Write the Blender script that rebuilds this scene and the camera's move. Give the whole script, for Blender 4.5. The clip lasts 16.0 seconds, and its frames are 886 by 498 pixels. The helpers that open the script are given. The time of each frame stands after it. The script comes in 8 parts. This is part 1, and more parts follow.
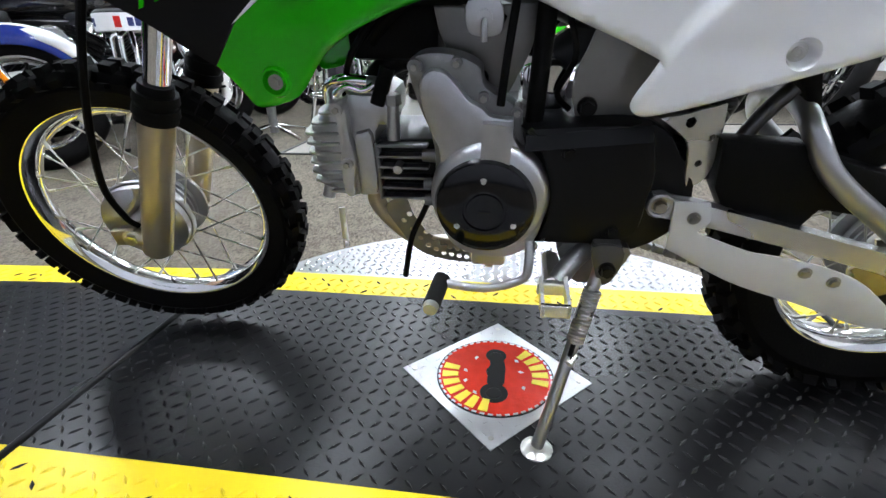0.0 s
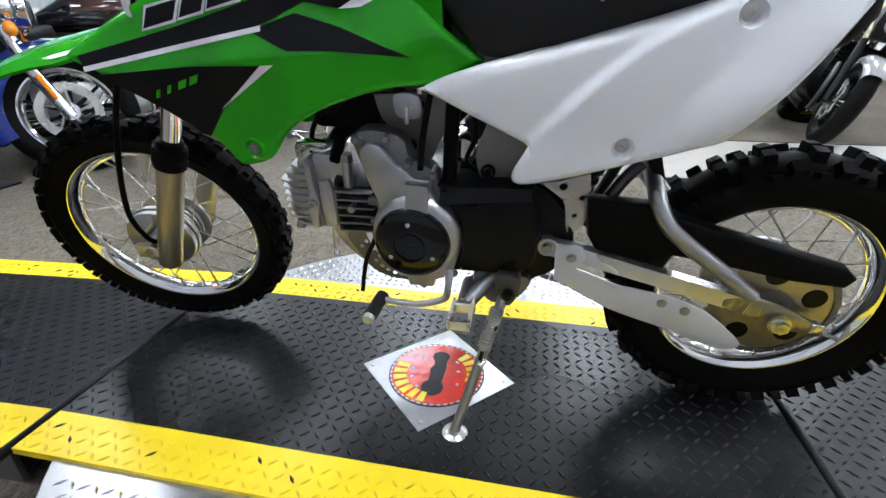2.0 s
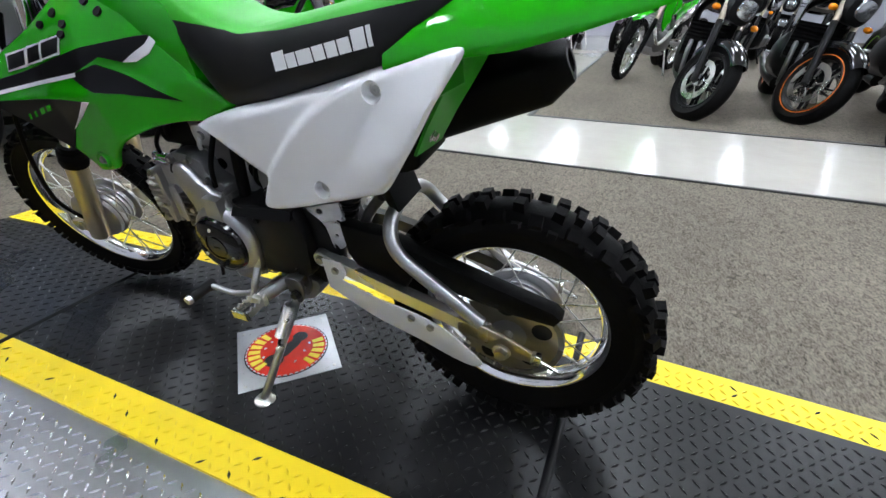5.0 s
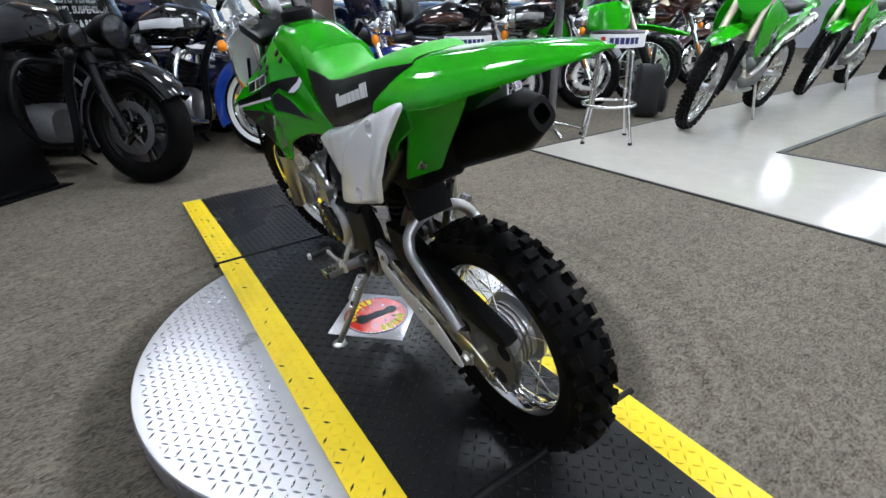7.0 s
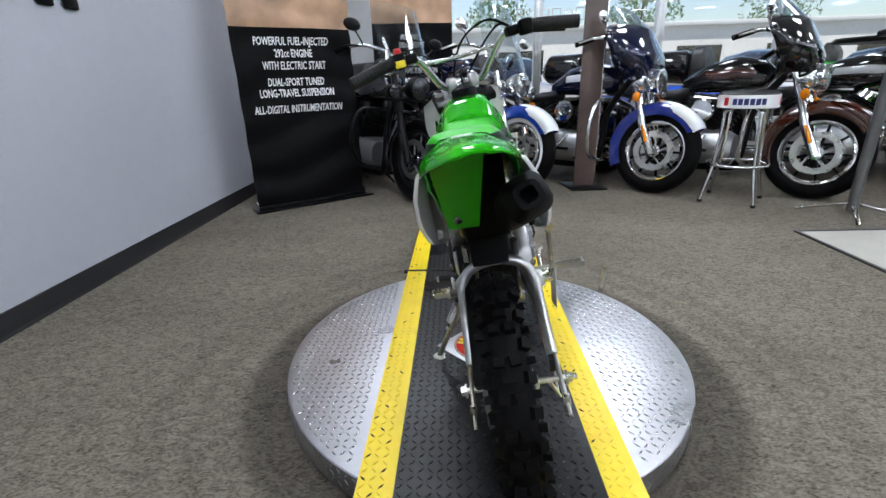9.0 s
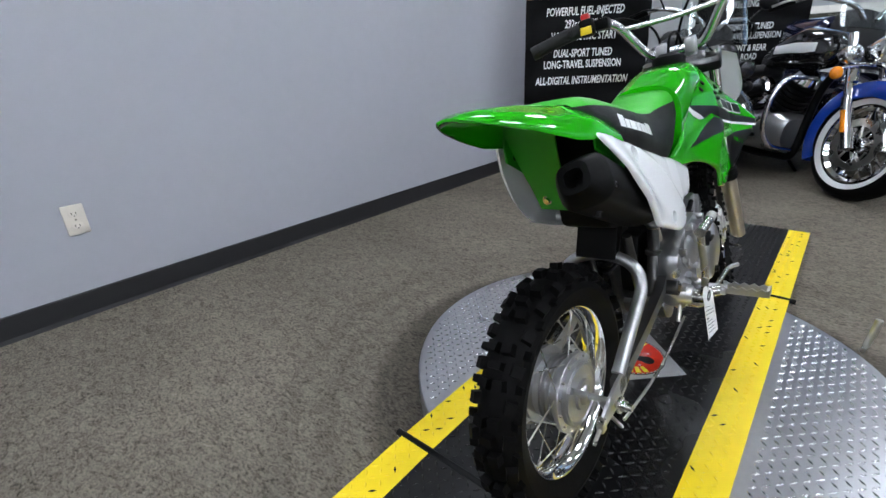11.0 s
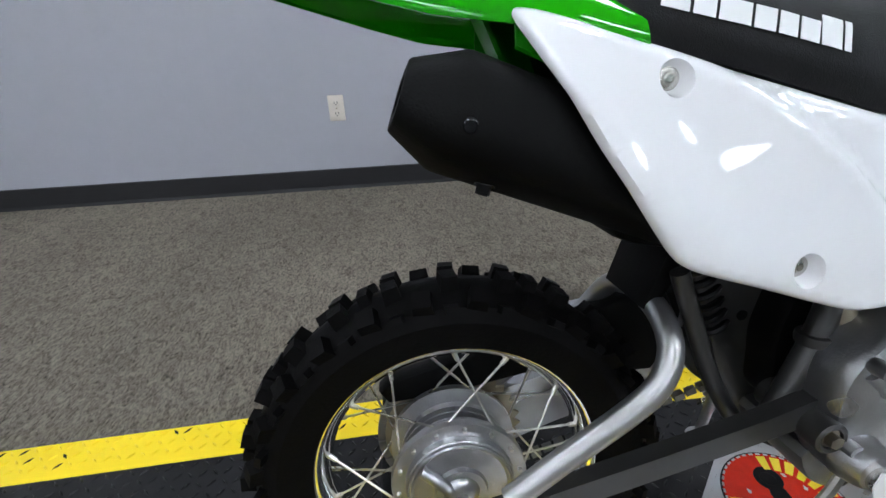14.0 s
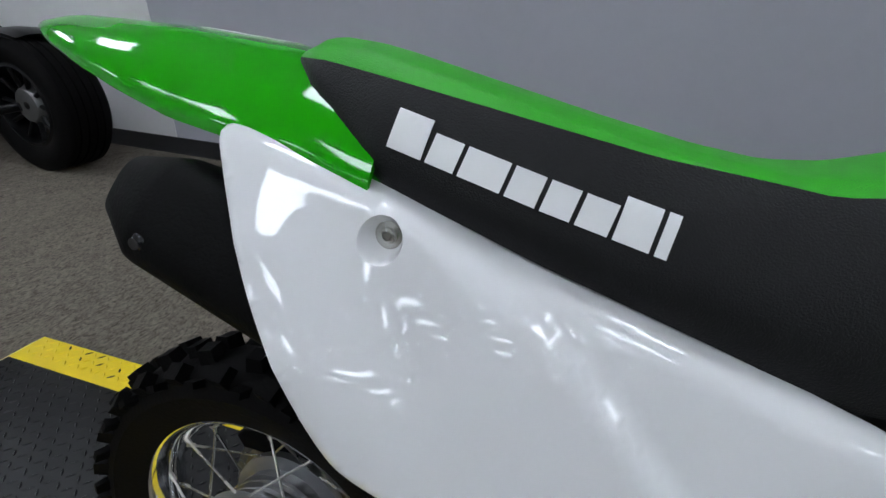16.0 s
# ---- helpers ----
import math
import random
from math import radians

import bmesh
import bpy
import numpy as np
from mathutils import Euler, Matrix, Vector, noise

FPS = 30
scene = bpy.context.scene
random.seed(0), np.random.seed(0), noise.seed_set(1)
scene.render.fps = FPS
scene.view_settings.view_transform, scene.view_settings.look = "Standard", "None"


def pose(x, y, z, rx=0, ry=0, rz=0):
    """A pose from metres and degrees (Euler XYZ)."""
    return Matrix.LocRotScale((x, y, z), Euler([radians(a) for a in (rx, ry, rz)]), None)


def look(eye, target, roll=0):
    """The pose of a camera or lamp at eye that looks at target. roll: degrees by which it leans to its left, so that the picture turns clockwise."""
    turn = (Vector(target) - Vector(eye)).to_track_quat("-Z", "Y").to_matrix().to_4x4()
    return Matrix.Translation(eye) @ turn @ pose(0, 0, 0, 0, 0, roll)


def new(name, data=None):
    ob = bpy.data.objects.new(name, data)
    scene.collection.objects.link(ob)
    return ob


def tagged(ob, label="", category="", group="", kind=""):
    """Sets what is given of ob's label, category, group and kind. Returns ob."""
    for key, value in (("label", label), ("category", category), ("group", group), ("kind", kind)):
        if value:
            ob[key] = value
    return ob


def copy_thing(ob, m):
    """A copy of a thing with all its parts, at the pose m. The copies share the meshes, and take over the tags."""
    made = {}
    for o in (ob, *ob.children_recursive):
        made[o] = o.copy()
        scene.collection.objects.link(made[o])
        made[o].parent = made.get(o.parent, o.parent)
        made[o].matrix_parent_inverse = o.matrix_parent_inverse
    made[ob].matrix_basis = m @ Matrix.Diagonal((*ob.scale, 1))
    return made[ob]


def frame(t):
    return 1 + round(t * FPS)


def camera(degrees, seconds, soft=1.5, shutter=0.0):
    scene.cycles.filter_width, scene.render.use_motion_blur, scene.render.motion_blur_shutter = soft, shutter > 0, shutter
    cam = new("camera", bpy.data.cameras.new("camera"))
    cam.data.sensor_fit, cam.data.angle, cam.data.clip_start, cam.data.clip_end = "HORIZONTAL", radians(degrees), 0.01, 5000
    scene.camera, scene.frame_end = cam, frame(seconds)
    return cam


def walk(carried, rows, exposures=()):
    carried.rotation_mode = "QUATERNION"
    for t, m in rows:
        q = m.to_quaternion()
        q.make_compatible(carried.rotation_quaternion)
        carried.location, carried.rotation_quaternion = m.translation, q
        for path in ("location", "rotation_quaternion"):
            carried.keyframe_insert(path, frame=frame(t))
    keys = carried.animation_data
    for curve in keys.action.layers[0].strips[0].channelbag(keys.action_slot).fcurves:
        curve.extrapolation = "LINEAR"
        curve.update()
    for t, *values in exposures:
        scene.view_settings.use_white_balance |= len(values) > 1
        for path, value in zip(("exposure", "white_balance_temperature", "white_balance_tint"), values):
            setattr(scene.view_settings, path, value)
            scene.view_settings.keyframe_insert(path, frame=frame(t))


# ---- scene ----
import mathutils

cam = camera(88.1, 16.0)
PATH = [
    (0, (0.042, -0.594, 0.483), (-0.229, 1.213, -0.329), -0.9),
    (0.5, (0.077, -0.611, 0.504), (-0.211, 1.188, -0.322), -0.6),
    (1, (0.107, -0.65, 0.524), (-0.193, 1.144, -0.307), -0.6),
    (1.5, (0.145, -0.683, 0.568), (-0.186, 1.108, -0.258), -0.6),
    (2, (0.182, -0.701, 0.585), (-0.169, 1.09, -0.233), -0.0),
    (2.5, (0.256, -0.652, 0.603), (-0.107, 1.133, -0.223), -0.2),
    (3, (0.32, -0.618, 0.607), (-0.038, 1.149, -0.26), -0.3),
    (3.5, (0.394, -0.611, 0.607), (0.025, 1.134, -0.297), -0.8),
    (4, (0.527, -0.628, 0.657), (0.08, 1.088, -0.268), -1.2),
    (4.2, (0.565, -0.635, 0.682), (0.066, 1.06, -0.255), -1.2),
    (6.3, (0.934, -0.577, 0.722), (-0.244, 0.785, -0.149), 0.1),
    (6.5, (0.995, -0.566, 0.755), (-0.293, 0.684, -0.128), -1.3),
    (7, (1.057, -0.47, 0.762), (-0.42, 0.542, -0.128), -1.4),
    (7.5, (1.107, -0.359, 0.792), (-0.517, 0.407, -0.089), -2.2),
    (8, (1.171, -0.276, 0.79), (-0.592, 0.211, -0.018), -1.9),
    (8.5, (1.307, -0.191, 0.831), (-0.542, -0.018, 0.088), -1.8),
    (9, (1.324, -0.081, 0.823), (-0.549, -0.149, 0.124), -1.8),
    (9.5, (1.299, 0.066, 0.826), (-0.548, -0.219, 0.114), -2.0),
    (10, (1.289, 0.165, 0.795), (-0.466, -0.447, 0.058), -2.3),
    (10.2, (1.285, 0.212, 0.802), (-0.406, -0.557, 0.062), -2.8),
    (12.3, (0.907, 0.39, 0.791), (0.005, -1.197, -0.026), -0.3),
    (12.5, (0.86, 0.412, 0.784), (0.042, -1.209, -0.054), -0.3),
    (13, (0.763, 0.45, 0.762), (0.192, -1.254, -0.116), -1.4),
    (13.5, (0.677, 0.425, 0.727), (0.329, -1.334, -0.16), -1.5),
    (14, (0.583, 0.375, 0.691), (0.422, -1.393, -0.23), -2.2),
    (14.5, (0.491, 0.35, 0.668), (0.478, -1.416, -0.271), -2.4),
    (15, (0.374, 0.334, 0.669), (0.577, -1.431, -0.248), -2.6),
    (15.5, (0.311, 0.294, 0.71), (0.709, -1.44, -0.204), -0.8),
    (16, (0.282, 0.259, 0.757), (0.832, -1.429, -0.163), 2.3),
]
walk(cam, [(t, look(e, g, r)) for t, e, g, r in PATH],
     [(0, 0.79), (1, 0.68), (4, 0.61), (6.5, 0.34), (9, 0.29), (11, 0.14), (12.5, 0.04), (14, -0.05), (15, -0.18), (15.5, -0.46), (16, -0.73)])

# ---- light ----
world = bpy.data.worlds.new("world")
scene.world = world
world.use_nodes = True
wn = world.node_tree.nodes
sky = wn.new("ShaderNodeTexSky")
sky.sky_type = "NISHITA"
sky.sun_disc = False
sky.sun_elevation = radians(48)
sky.sun_rotation = radians(200)
world.node_tree.links.new(sky.outputs[0], wn["Background"].inputs[0])
wn["Background"].inputs[1].default_value = 0.15
sun_data = bpy.data.lights.new("sun", "SUN")
sun_data.energy, sun_data.angle, sun_data.color = 5.0, radians(0.6), (1.0, 0.95, 0.88)
sun = new("sun", sun_data)
sun.matrix_world = look((-10, 6, 12), (-14, 2, 0))

LAMP = 25.0   # brightness of the ceiling troffers
FLOOR = -0.08  # the carpet; z = 0 is the top of the turntable
CEIL = 2.75


# ---- materials ----
MATS = {}


def nodes_of(name):
    m = bpy.data.materials.new(name)
    m.use_nodes = True
    nt = m.node_tree
    return m, nt, nt.nodes["Principled BSDF"]


def mat(name, color, rough=0.5, metal=0.0, scale=40.0, vary=0.12, bump=0.0, bump_scale=None, coat=0.0, rough_vary=0.1, spec=0.5):
    """A surface whose colour and gloss wander at two scales, with a fine relief."""
    if name in MATS:
        return MATS[name]
    m, nt, b = nodes_of(name)
    L = nt.links.new
    co = nt.nodes.new("ShaderNodeTexCoord")
    n1 = nt.nodes.new("ShaderNodeTexNoise")
    n1.inputs["Scale"].default_value, n1.inputs["Detail"].default_value = scale, 4
    n2 = nt.nodes.new("ShaderNodeTexNoise")
    n2.inputs["Scale"].default_value, n2.inputs["Detail"].default_value = scale / 9, 3
    L(co.outputs["Object"], n1.inputs["Vector"])
    L(co.outputs["Object"], n2.inputs["Vector"])
    mix = nt.nodes.new("ShaderNodeMath")
    mix.operation = "ADD"
    L(n1.outputs["Fac"], mix.inputs[0])
    L(n2.outputs["Fac"], mix.inputs[1])
    ramp = nt.nodes.new("ShaderNodeMapRange")
    ramp.inputs["From Min"].default_value, ramp.inputs["From Max"].default_value = 0.6, 1.4
    ramp.inputs["To Min"].default_value, ramp.inputs["To Max"].default_value = 1 - vary, 1 + vary
    L(mix.outputs[0], ramp.inputs["Value"])
    mul = nt.nodes.new("ShaderNodeMix")
    mul.data_type, mul.blend_type = "RGBA", "MULTIPLY"
    mul.inputs["Factor"].default_value = 1
    mul.inputs["A"].default_value = (*color, 1)
    L(ramp.outputs[0], mul.inputs["B"])
    L(mul.outputs["Result"], b.inputs["Base Color"])
    rr = nt.nodes.new("ShaderNodeMapRange")
    rr.inputs["From Min"].default_value, rr.inputs["From Max"].default_value = 0.3, 0.7
    rr.inputs["To Min"].default_value, rr.inputs["To Max"].default_value = max(0.02, rough * (1 - rough_vary)), min(1, rough * (1 + rough_vary))
    L(n2.outputs["Fac"], rr.inputs["Value"])
    L(rr.outputs[0], b.inputs["Roughness"])
    b.inputs["Metallic"].default_value = metal
    b.inputs["Specular IOR Level"].default_value = spec
    if coat:
        b.inputs["Coat Weight"].default_value, b.inputs["Coat Roughness"].default_value = coat, 0.04
    if bump:
        n3 = nt.nodes.new("ShaderNodeTexNoise")
        n3.inputs["Scale"].default_value, n3.inputs["Detail"].default_value = bump_scale or scale * 6, 3
        L(co.outputs["Object"], n3.inputs["Vector"])
        bp = nt.nodes.new("ShaderNodeBump")
        bp.inputs["Strength"].default_value, bp.inputs["Distance"].default_value = bump, 0.002
        L(n3.outputs["Fac"], bp.inputs["Height"])
        L(bp.outputs[0], b.inputs["Normal"])
    MATS[name] = m
    return m


def glow(name, color, strength):
    if name in MATS:
        return MATS[name]
    m, nt, b = nodes_of(name)
    b.inputs["Base Color"].default_value = (*color, 1)
    b.inputs["Emission Color"].default_value = (*color, 1)
    b.inputs["Emission Strength"].default_value = strength
    MATS[name] = m
    return m


def clear(name, tint=(1, 1, 1), rough=0.02):
    if name in MATS:
        return MATS[name]
    m, nt, b = nodes_of(name)
    b.inputs["Base Color"].default_value = (*tint, 1)
    b.inputs["Roughness"].default_value = rough
    b.inputs["Transmission Weight"].default_value = 1
    b.inputs["IOR"].default_value = 1.45
    MATS[name] = m
    return m


GREEN = mat("lime green plastic", (0.012, 0.37, 0.002), 0.085, scale=18, vary=0.05, bump=0.012, bump_scale=120)
GREEN_MATT = mat("green inner plastic", (0.010, 0.27, 0.002), 0.4, scale=18, vary=0.08, bump=0.05, bump_scale=160)
WHITE = mat("white plastic", (0.80, 0.80, 0.81), 0.028, scale=15, vary=0.02, bump=0.004, bump_scale=25)
DECAL = mat("black decal film", (0.003, 0.003, 0.0035), 0.3, scale=30, vary=0.2, spec=0.2)
DECAL_WHITE = mat("white decal film", (0.82, 0.82, 0.82), 0.35, scale=30, vary=0.03)
VINYL = mat("black seat vinyl", (0.006, 0.006, 0.0068), 0.5, scale=90, vary=0.15, bump=0.35, bump_scale=900, spec=0.25)
VINYL_GREEN = mat("green seat vinyl", (0.020, 0.38, 0.003), 0.45, scale=90, vary=0.06, bump=0.3, bump_scale=900)
BLACK = mat("satin black paint", (0.003, 0.003, 0.0033), 0.34, scale=60, vary=0.25, bump=0.05, spec=0.17)
GLOSS_BLACK = mat("gloss black paint", (0.003, 0.003, 0.0035), 0.12, scale=30, vary=0.15, spec=0.35)
BLACK_MATT = mat("matt black plastic", (0.0024, 0.0024, 0.0024), 0.55, scale=70, vary=0.25, bump=0.2, bump_scale=500, spec=0.09)
RUBBER = mat("tyre rubber", (0.0032, 0.003, 0.003), 0.6, scale=50, vary=0.3, bump=0.25, bump_scale=220, spec=0.08)
RUBBER_WORN = mat("worn black rubber", (0.008, 0.008, 0.008), 0.65, scale=60, vary=0.25, bump=0.2, spec=0.3)
CAST = mat("cast aluminium", (0.47, 0.47, 0.48), 0.30, 0.95, scale=60, vary=0.1, bump=0.22, bump_scale=350)
CAST_DARK = mat("dark cast alloy", (0.20, 0.20, 0.20), 0.42, 0.85, scale=60, vary=0.15, bump=0.2, bump_scale=350)
SILVER = mat("silver painted steel", (0.56, 0.56, 0.56), 0.27, 0.85, scale=30, vary=0.08, bump=0.03)
CHAMPAGNE = mat("champagne alloy", (0.50, 0.44, 0.34), 0.34, 0.85, scale=30, vary=0.08, bump=0.04)
CHROME = mat("chrome", (0.82, 0.82, 0.83), 0.07, 1.0, scale=20, vary=0.03)
# grey frame paint, darkened to carry the shade on the bike's right side
FRAME_SHADED = mat("grey frame paint", (0.080, 0.079, 0.077), 0.32, 0.75, scale=40, vary=0.1, bump=0.04)
STEEL = mat("zinc plated steel", (0.62, 0.61, 0.57), 0.28, 1.0, scale=80, vary=0.12, bump=0.05)
BOLT = mat("dull bolt steel", (0.34, 0.33, 0.31), 0.33, 1.0, scale=80, vary=0.15, bump=0.06)
# the frame paint again, lightened to carry the light on the left gussets
GUSSET_LIT = mat("lit warm grey frame paint", (0.21, 0.205, 0.195), 0.36, 0.6, scale=40, vary=0.12, bump=0.05)
HOOP = mat("satin silver tube", (0.42, 0.42, 0.42), 0.33, 0.9, scale=40, vary=0.1, bump=0.05)
STAND = mat("brushed stand steel", (0.40, 0.40, 0.40), 0.3, 1.0, scale=60, vary=0.12, bump=0.05)
GOLDISH = mat("yellow zinc steel", (0.40, 0.36, 0.28), 0.33, 1.0, scale=60, vary=0.15)
GREY_PLATE = mat("pale grey plate", (0.62, 0.62, 0.62), 0.35, scale=40, vary=0.05, bump=0.03)
PAPER = mat("paper tag", (0.82, 0.81, 0.79), 0.6, scale=40, vary=0.03)
RED = mat("red plastic", (0.62, 0.02, 0.02), 0.3, scale=40, vary=0.1)
YELLOW_PLASTIC = mat("yellow plastic", (0.80, 0.58, 0.02), 0.35, scale=40, vary=0.1)
AMBER = mat("amber lens", (0.85, 0.25, 0.01), 0.15, scale=40, vary=0.1)
PRINT = mat("dark print", (0.10, 0.10, 0.10), 0.6, scale=60, vary=0.1)


# ---- mesh helpers ----
def part(name, bm, material, parent, label="", smooth=True, angle=40):
    me = bpy.data.meshes.new(name)
    bm.normal_update()
    if smooth:
        lim = radians(angle)
        for fc in bm.faces:
            fc.smooth = True
        for e in bm.edges:
            e.smooth = len(e.link_faces) == 2 and e.calc_face_angle(3.0) < lim
    bm.to_mesh(me)
    bm.free()
    for mm in material if isinstance(material, (list, tuple)) else [material]:
        me.materials.append(mm)
    ob = new(name, me)
    if parent is not None:
        ob.parent = parent
    if label:
        tagged(ob, label)
    return ob


def thing(name, label, category, group="", kind="", m=None):
    ob = new(name)
    ob.empty_display_size = 0.1
    tagged(ob, label, category, group, kind)
    if m is not None:
        ob.matrix_world = m
    return ob


def setting(name, bm, material, label, smooth=False):
    ob = part(name, bm, material, None, smooth=smooth)
    return tagged(ob, label, name.split("_")[0], kind="structure")


def join(bm, other, m=None):
    """Adds other's mesh to bm and frees it."""
    if m is not None:
        other.transform(m)
    me = bpy.data.meshes.new("tmp")
    other.to_mesh(me)
    other.free()
    bm.from_mesh(me)
    bpy.data.meshes.remove(me)
    return bm


def box(x0, x1, y0, y1, z0, z1, bevel=0.0, seg=2, bm=None):
    b = bmesh.new()
    bmesh.ops.create_cube(b, size=1.0, matrix=Matrix.Translation(((x0 + x1) / 2, (y0 + y1) / 2, (z0 + z1) / 2)) @ Matrix.Diagonal((abs(x1 - x0), abs(y1 - y0), abs(z1 - z0), 1)))
    if bevel:
        bmesh.ops.bevel(b, geom=b.edges[:], offset=bevel, segments=seg, profile=0.5, affect="EDGES")
    return join(bm, b) if bm is not None else b


def rod(a, b, r0, r1=None, seg=14, bm=None, caps=True):
    a, b = Vector(a), Vector(b)
    d = b - a
    o = bmesh.new()
    m = Matrix.Translation((a + b) / 2) @ d.to_track_quat("Z", "Y").to_matrix().to_4x4()
    bmesh.ops.create_cone(o, cap_ends=caps, segments=seg, radius1=r0, radius2=r0 if r1 is None else r1, depth=d.length, matrix=m)
    return join(bm, o) if bm is not None else o


def smooth_path(pts, n=6):
    """Catmull-Rom through pts."""
    p = [Vector(q) for q in pts]
    if n <= 1 or len(p) < 3:
        return p
    out = []
    for i in range(len(p) - 1):
        a, b, c, d = p[max(i - 1, 0)], p[i], p[i + 1], p[min(i + 2, len(p) - 1)]
        for k in range(n):
            t = k / n
            out.append(0.5 * (2 * b + (c - a) * t + (2 * a - 5 * b + 4 * c - d) * t * t + (3 * b - a - 3 * c + d) * t ** 3))
    out.append(p[-1])
    return out


def tube(pts, r, seg=12, n=6, bm=None, flat=1.0, radii=None):
    """A pipe along a smooth path; flat squashes its section, radii taper it."""
    p = smooth_path(pts, n)
    o = bmesh.new()
    rings, up = [], None
    for i, q in enumerate(p):
        t = (p[min(i + 1, len(p) - 1)] - p[max(i - 1, 0)]).normalized()
        if up is None:
            up = t.orthogonal().normalized()
        up = (up - t * up.dot(t)).normalized()
        side = t.cross(up)
        k = r if radii is None else np.interp(i / (len(p) - 1), np.linspace(0, 1, len(radii)), radii)
        rings.append([o.verts.new(q + up * (k * math.cos(a)) + side * (k * flat * math.sin(a))) for a in [2 * math.pi * j / seg for j in range(seg)]])
    for u, v in zip(rings, rings[1:]):
        for j in range(seg):
            o.faces.new((u[j], u[(j + 1) % seg], v[(j + 1) % seg], v[j]))
    o.faces.new(rings[0][::-1])
    o.faces.new(rings[-1])
    bmesh.ops.recalc_face_normals(o, faces=o.faces[:])
    return join(bm, o) if bm is not None else o


def lathe(profile, seg=48, axis="Y", center=(0, 0, 0), closed=True, bm=None):
    """Turns (radius, offset along the axis) round the axis."""
    o = bmesh.new()
    rows = []
    for r, h in profile:
        row = []
        for j in range(seg):
            a = 2 * math.pi * j / seg
            c, s = r * math.cos(a), r * math.sin(a)
            v = (c, h, s) if axis == "Y" else (c, s, h) if axis == "Z" else (h, c, s)
            row.append(o.verts.new(Vector(v) + Vector(center)))
        rows.append(row)
    pairs = list(zip(rows, rows[1:])) + ([(rows[-1], rows[0])] if closed else [])
    for u, v in pairs:
        for j in range(seg):
            try:
                o.faces.new((u[j], u[(j + 1) % seg], v[(j + 1) % seg], v[j]))
            except ValueError:
                pass
    if not closed:
        for row in (rows[0], rows[-1]):
            try:
                o.faces.new(row)
            except ValueError:
                pass
    bmesh.ops.remove_doubles(o, verts=o.verts[:], dist=1e-6)
    bmesh.ops.recalc_face_normals(o, faces=o.faces[:])
    return join(bm, o) if bm is not None else o


def plate(outline, v0, v1, bevel=0.0, axis="Y", bm=None, seg=2, holes=None):
    """A slab with an outline in the plane across the axis: (x, z) for Y, (x, y) for Z, (y, z) for X."""
    o = bmesh.new()

    def put(p, v):
        return (p[0], v, p[1]) if axis == "Y" else (p[0], p[1], v) if axis == "Z" else (v, p[0], p[1])
    a = [o.verts.new(put(p, v0)) for p in outline]
    b = [o.verts.new(put(p, v1)) for p in outline]
    n = len(outline)
    fa, fb = o.faces.new(a), o.faces.new(b[::-1])
    for i in range(n):
        o.faces.new((a[i], b[i], b[(i + 1) % n], a[(i + 1) % n]))
    bmesh.ops.recalc_face_normals(o, faces=o.faces[:])
    if bevel:
        es = [e for e in o.edges if fa in e.link_faces or fb in e.link_faces]
        bmesh.ops.bevel(o, geom=es, offset=bevel, segments=seg, profile=0.5, affect="EDGES")
    bmesh.ops.triangulate(o, faces=[f for f in o.faces if len(f.verts) > 4])
    return join(bm, o) if bm is not None else o


def curve2(pts, n=6, closed=True):
    """A smooth closed outline through 2D points; a point given as (x, y, 1) stays a sharp corner."""
    out = []
    m = len(pts)
    for i in range(m):
        b, c = pts[i], pts[(i + 1) % m]
        a = pts[i - 1] if len(b) == 2 else b
        d = pts[(i + 2) % m] if len(c) == 2 else c
        for k in range(n):
            t = k / n
            out.append(tuple(0.5 * (2 * b[j] + (c[j] - a[j]) * t + (2 * a[j] - 5 * b[j] + 4 * c[j] - d[j]) * t * t + (3 * b[j] - a[j] - 3 * c[j] + d[j]) * t ** 3) for j in (0, 1)))
    return out


def inside(p, poly):
    x, y = p
    hit = False
    for i in range(len(poly)):
        (x1, y1), (x2, y2) = poly[i - 1][:2], poly[i][:2]
        if (y1 > y) != (y2 > y) and x < (x2 - x1) * (y - y1) / (y2 - y1) + x1:
            hit = not hit
    return hit


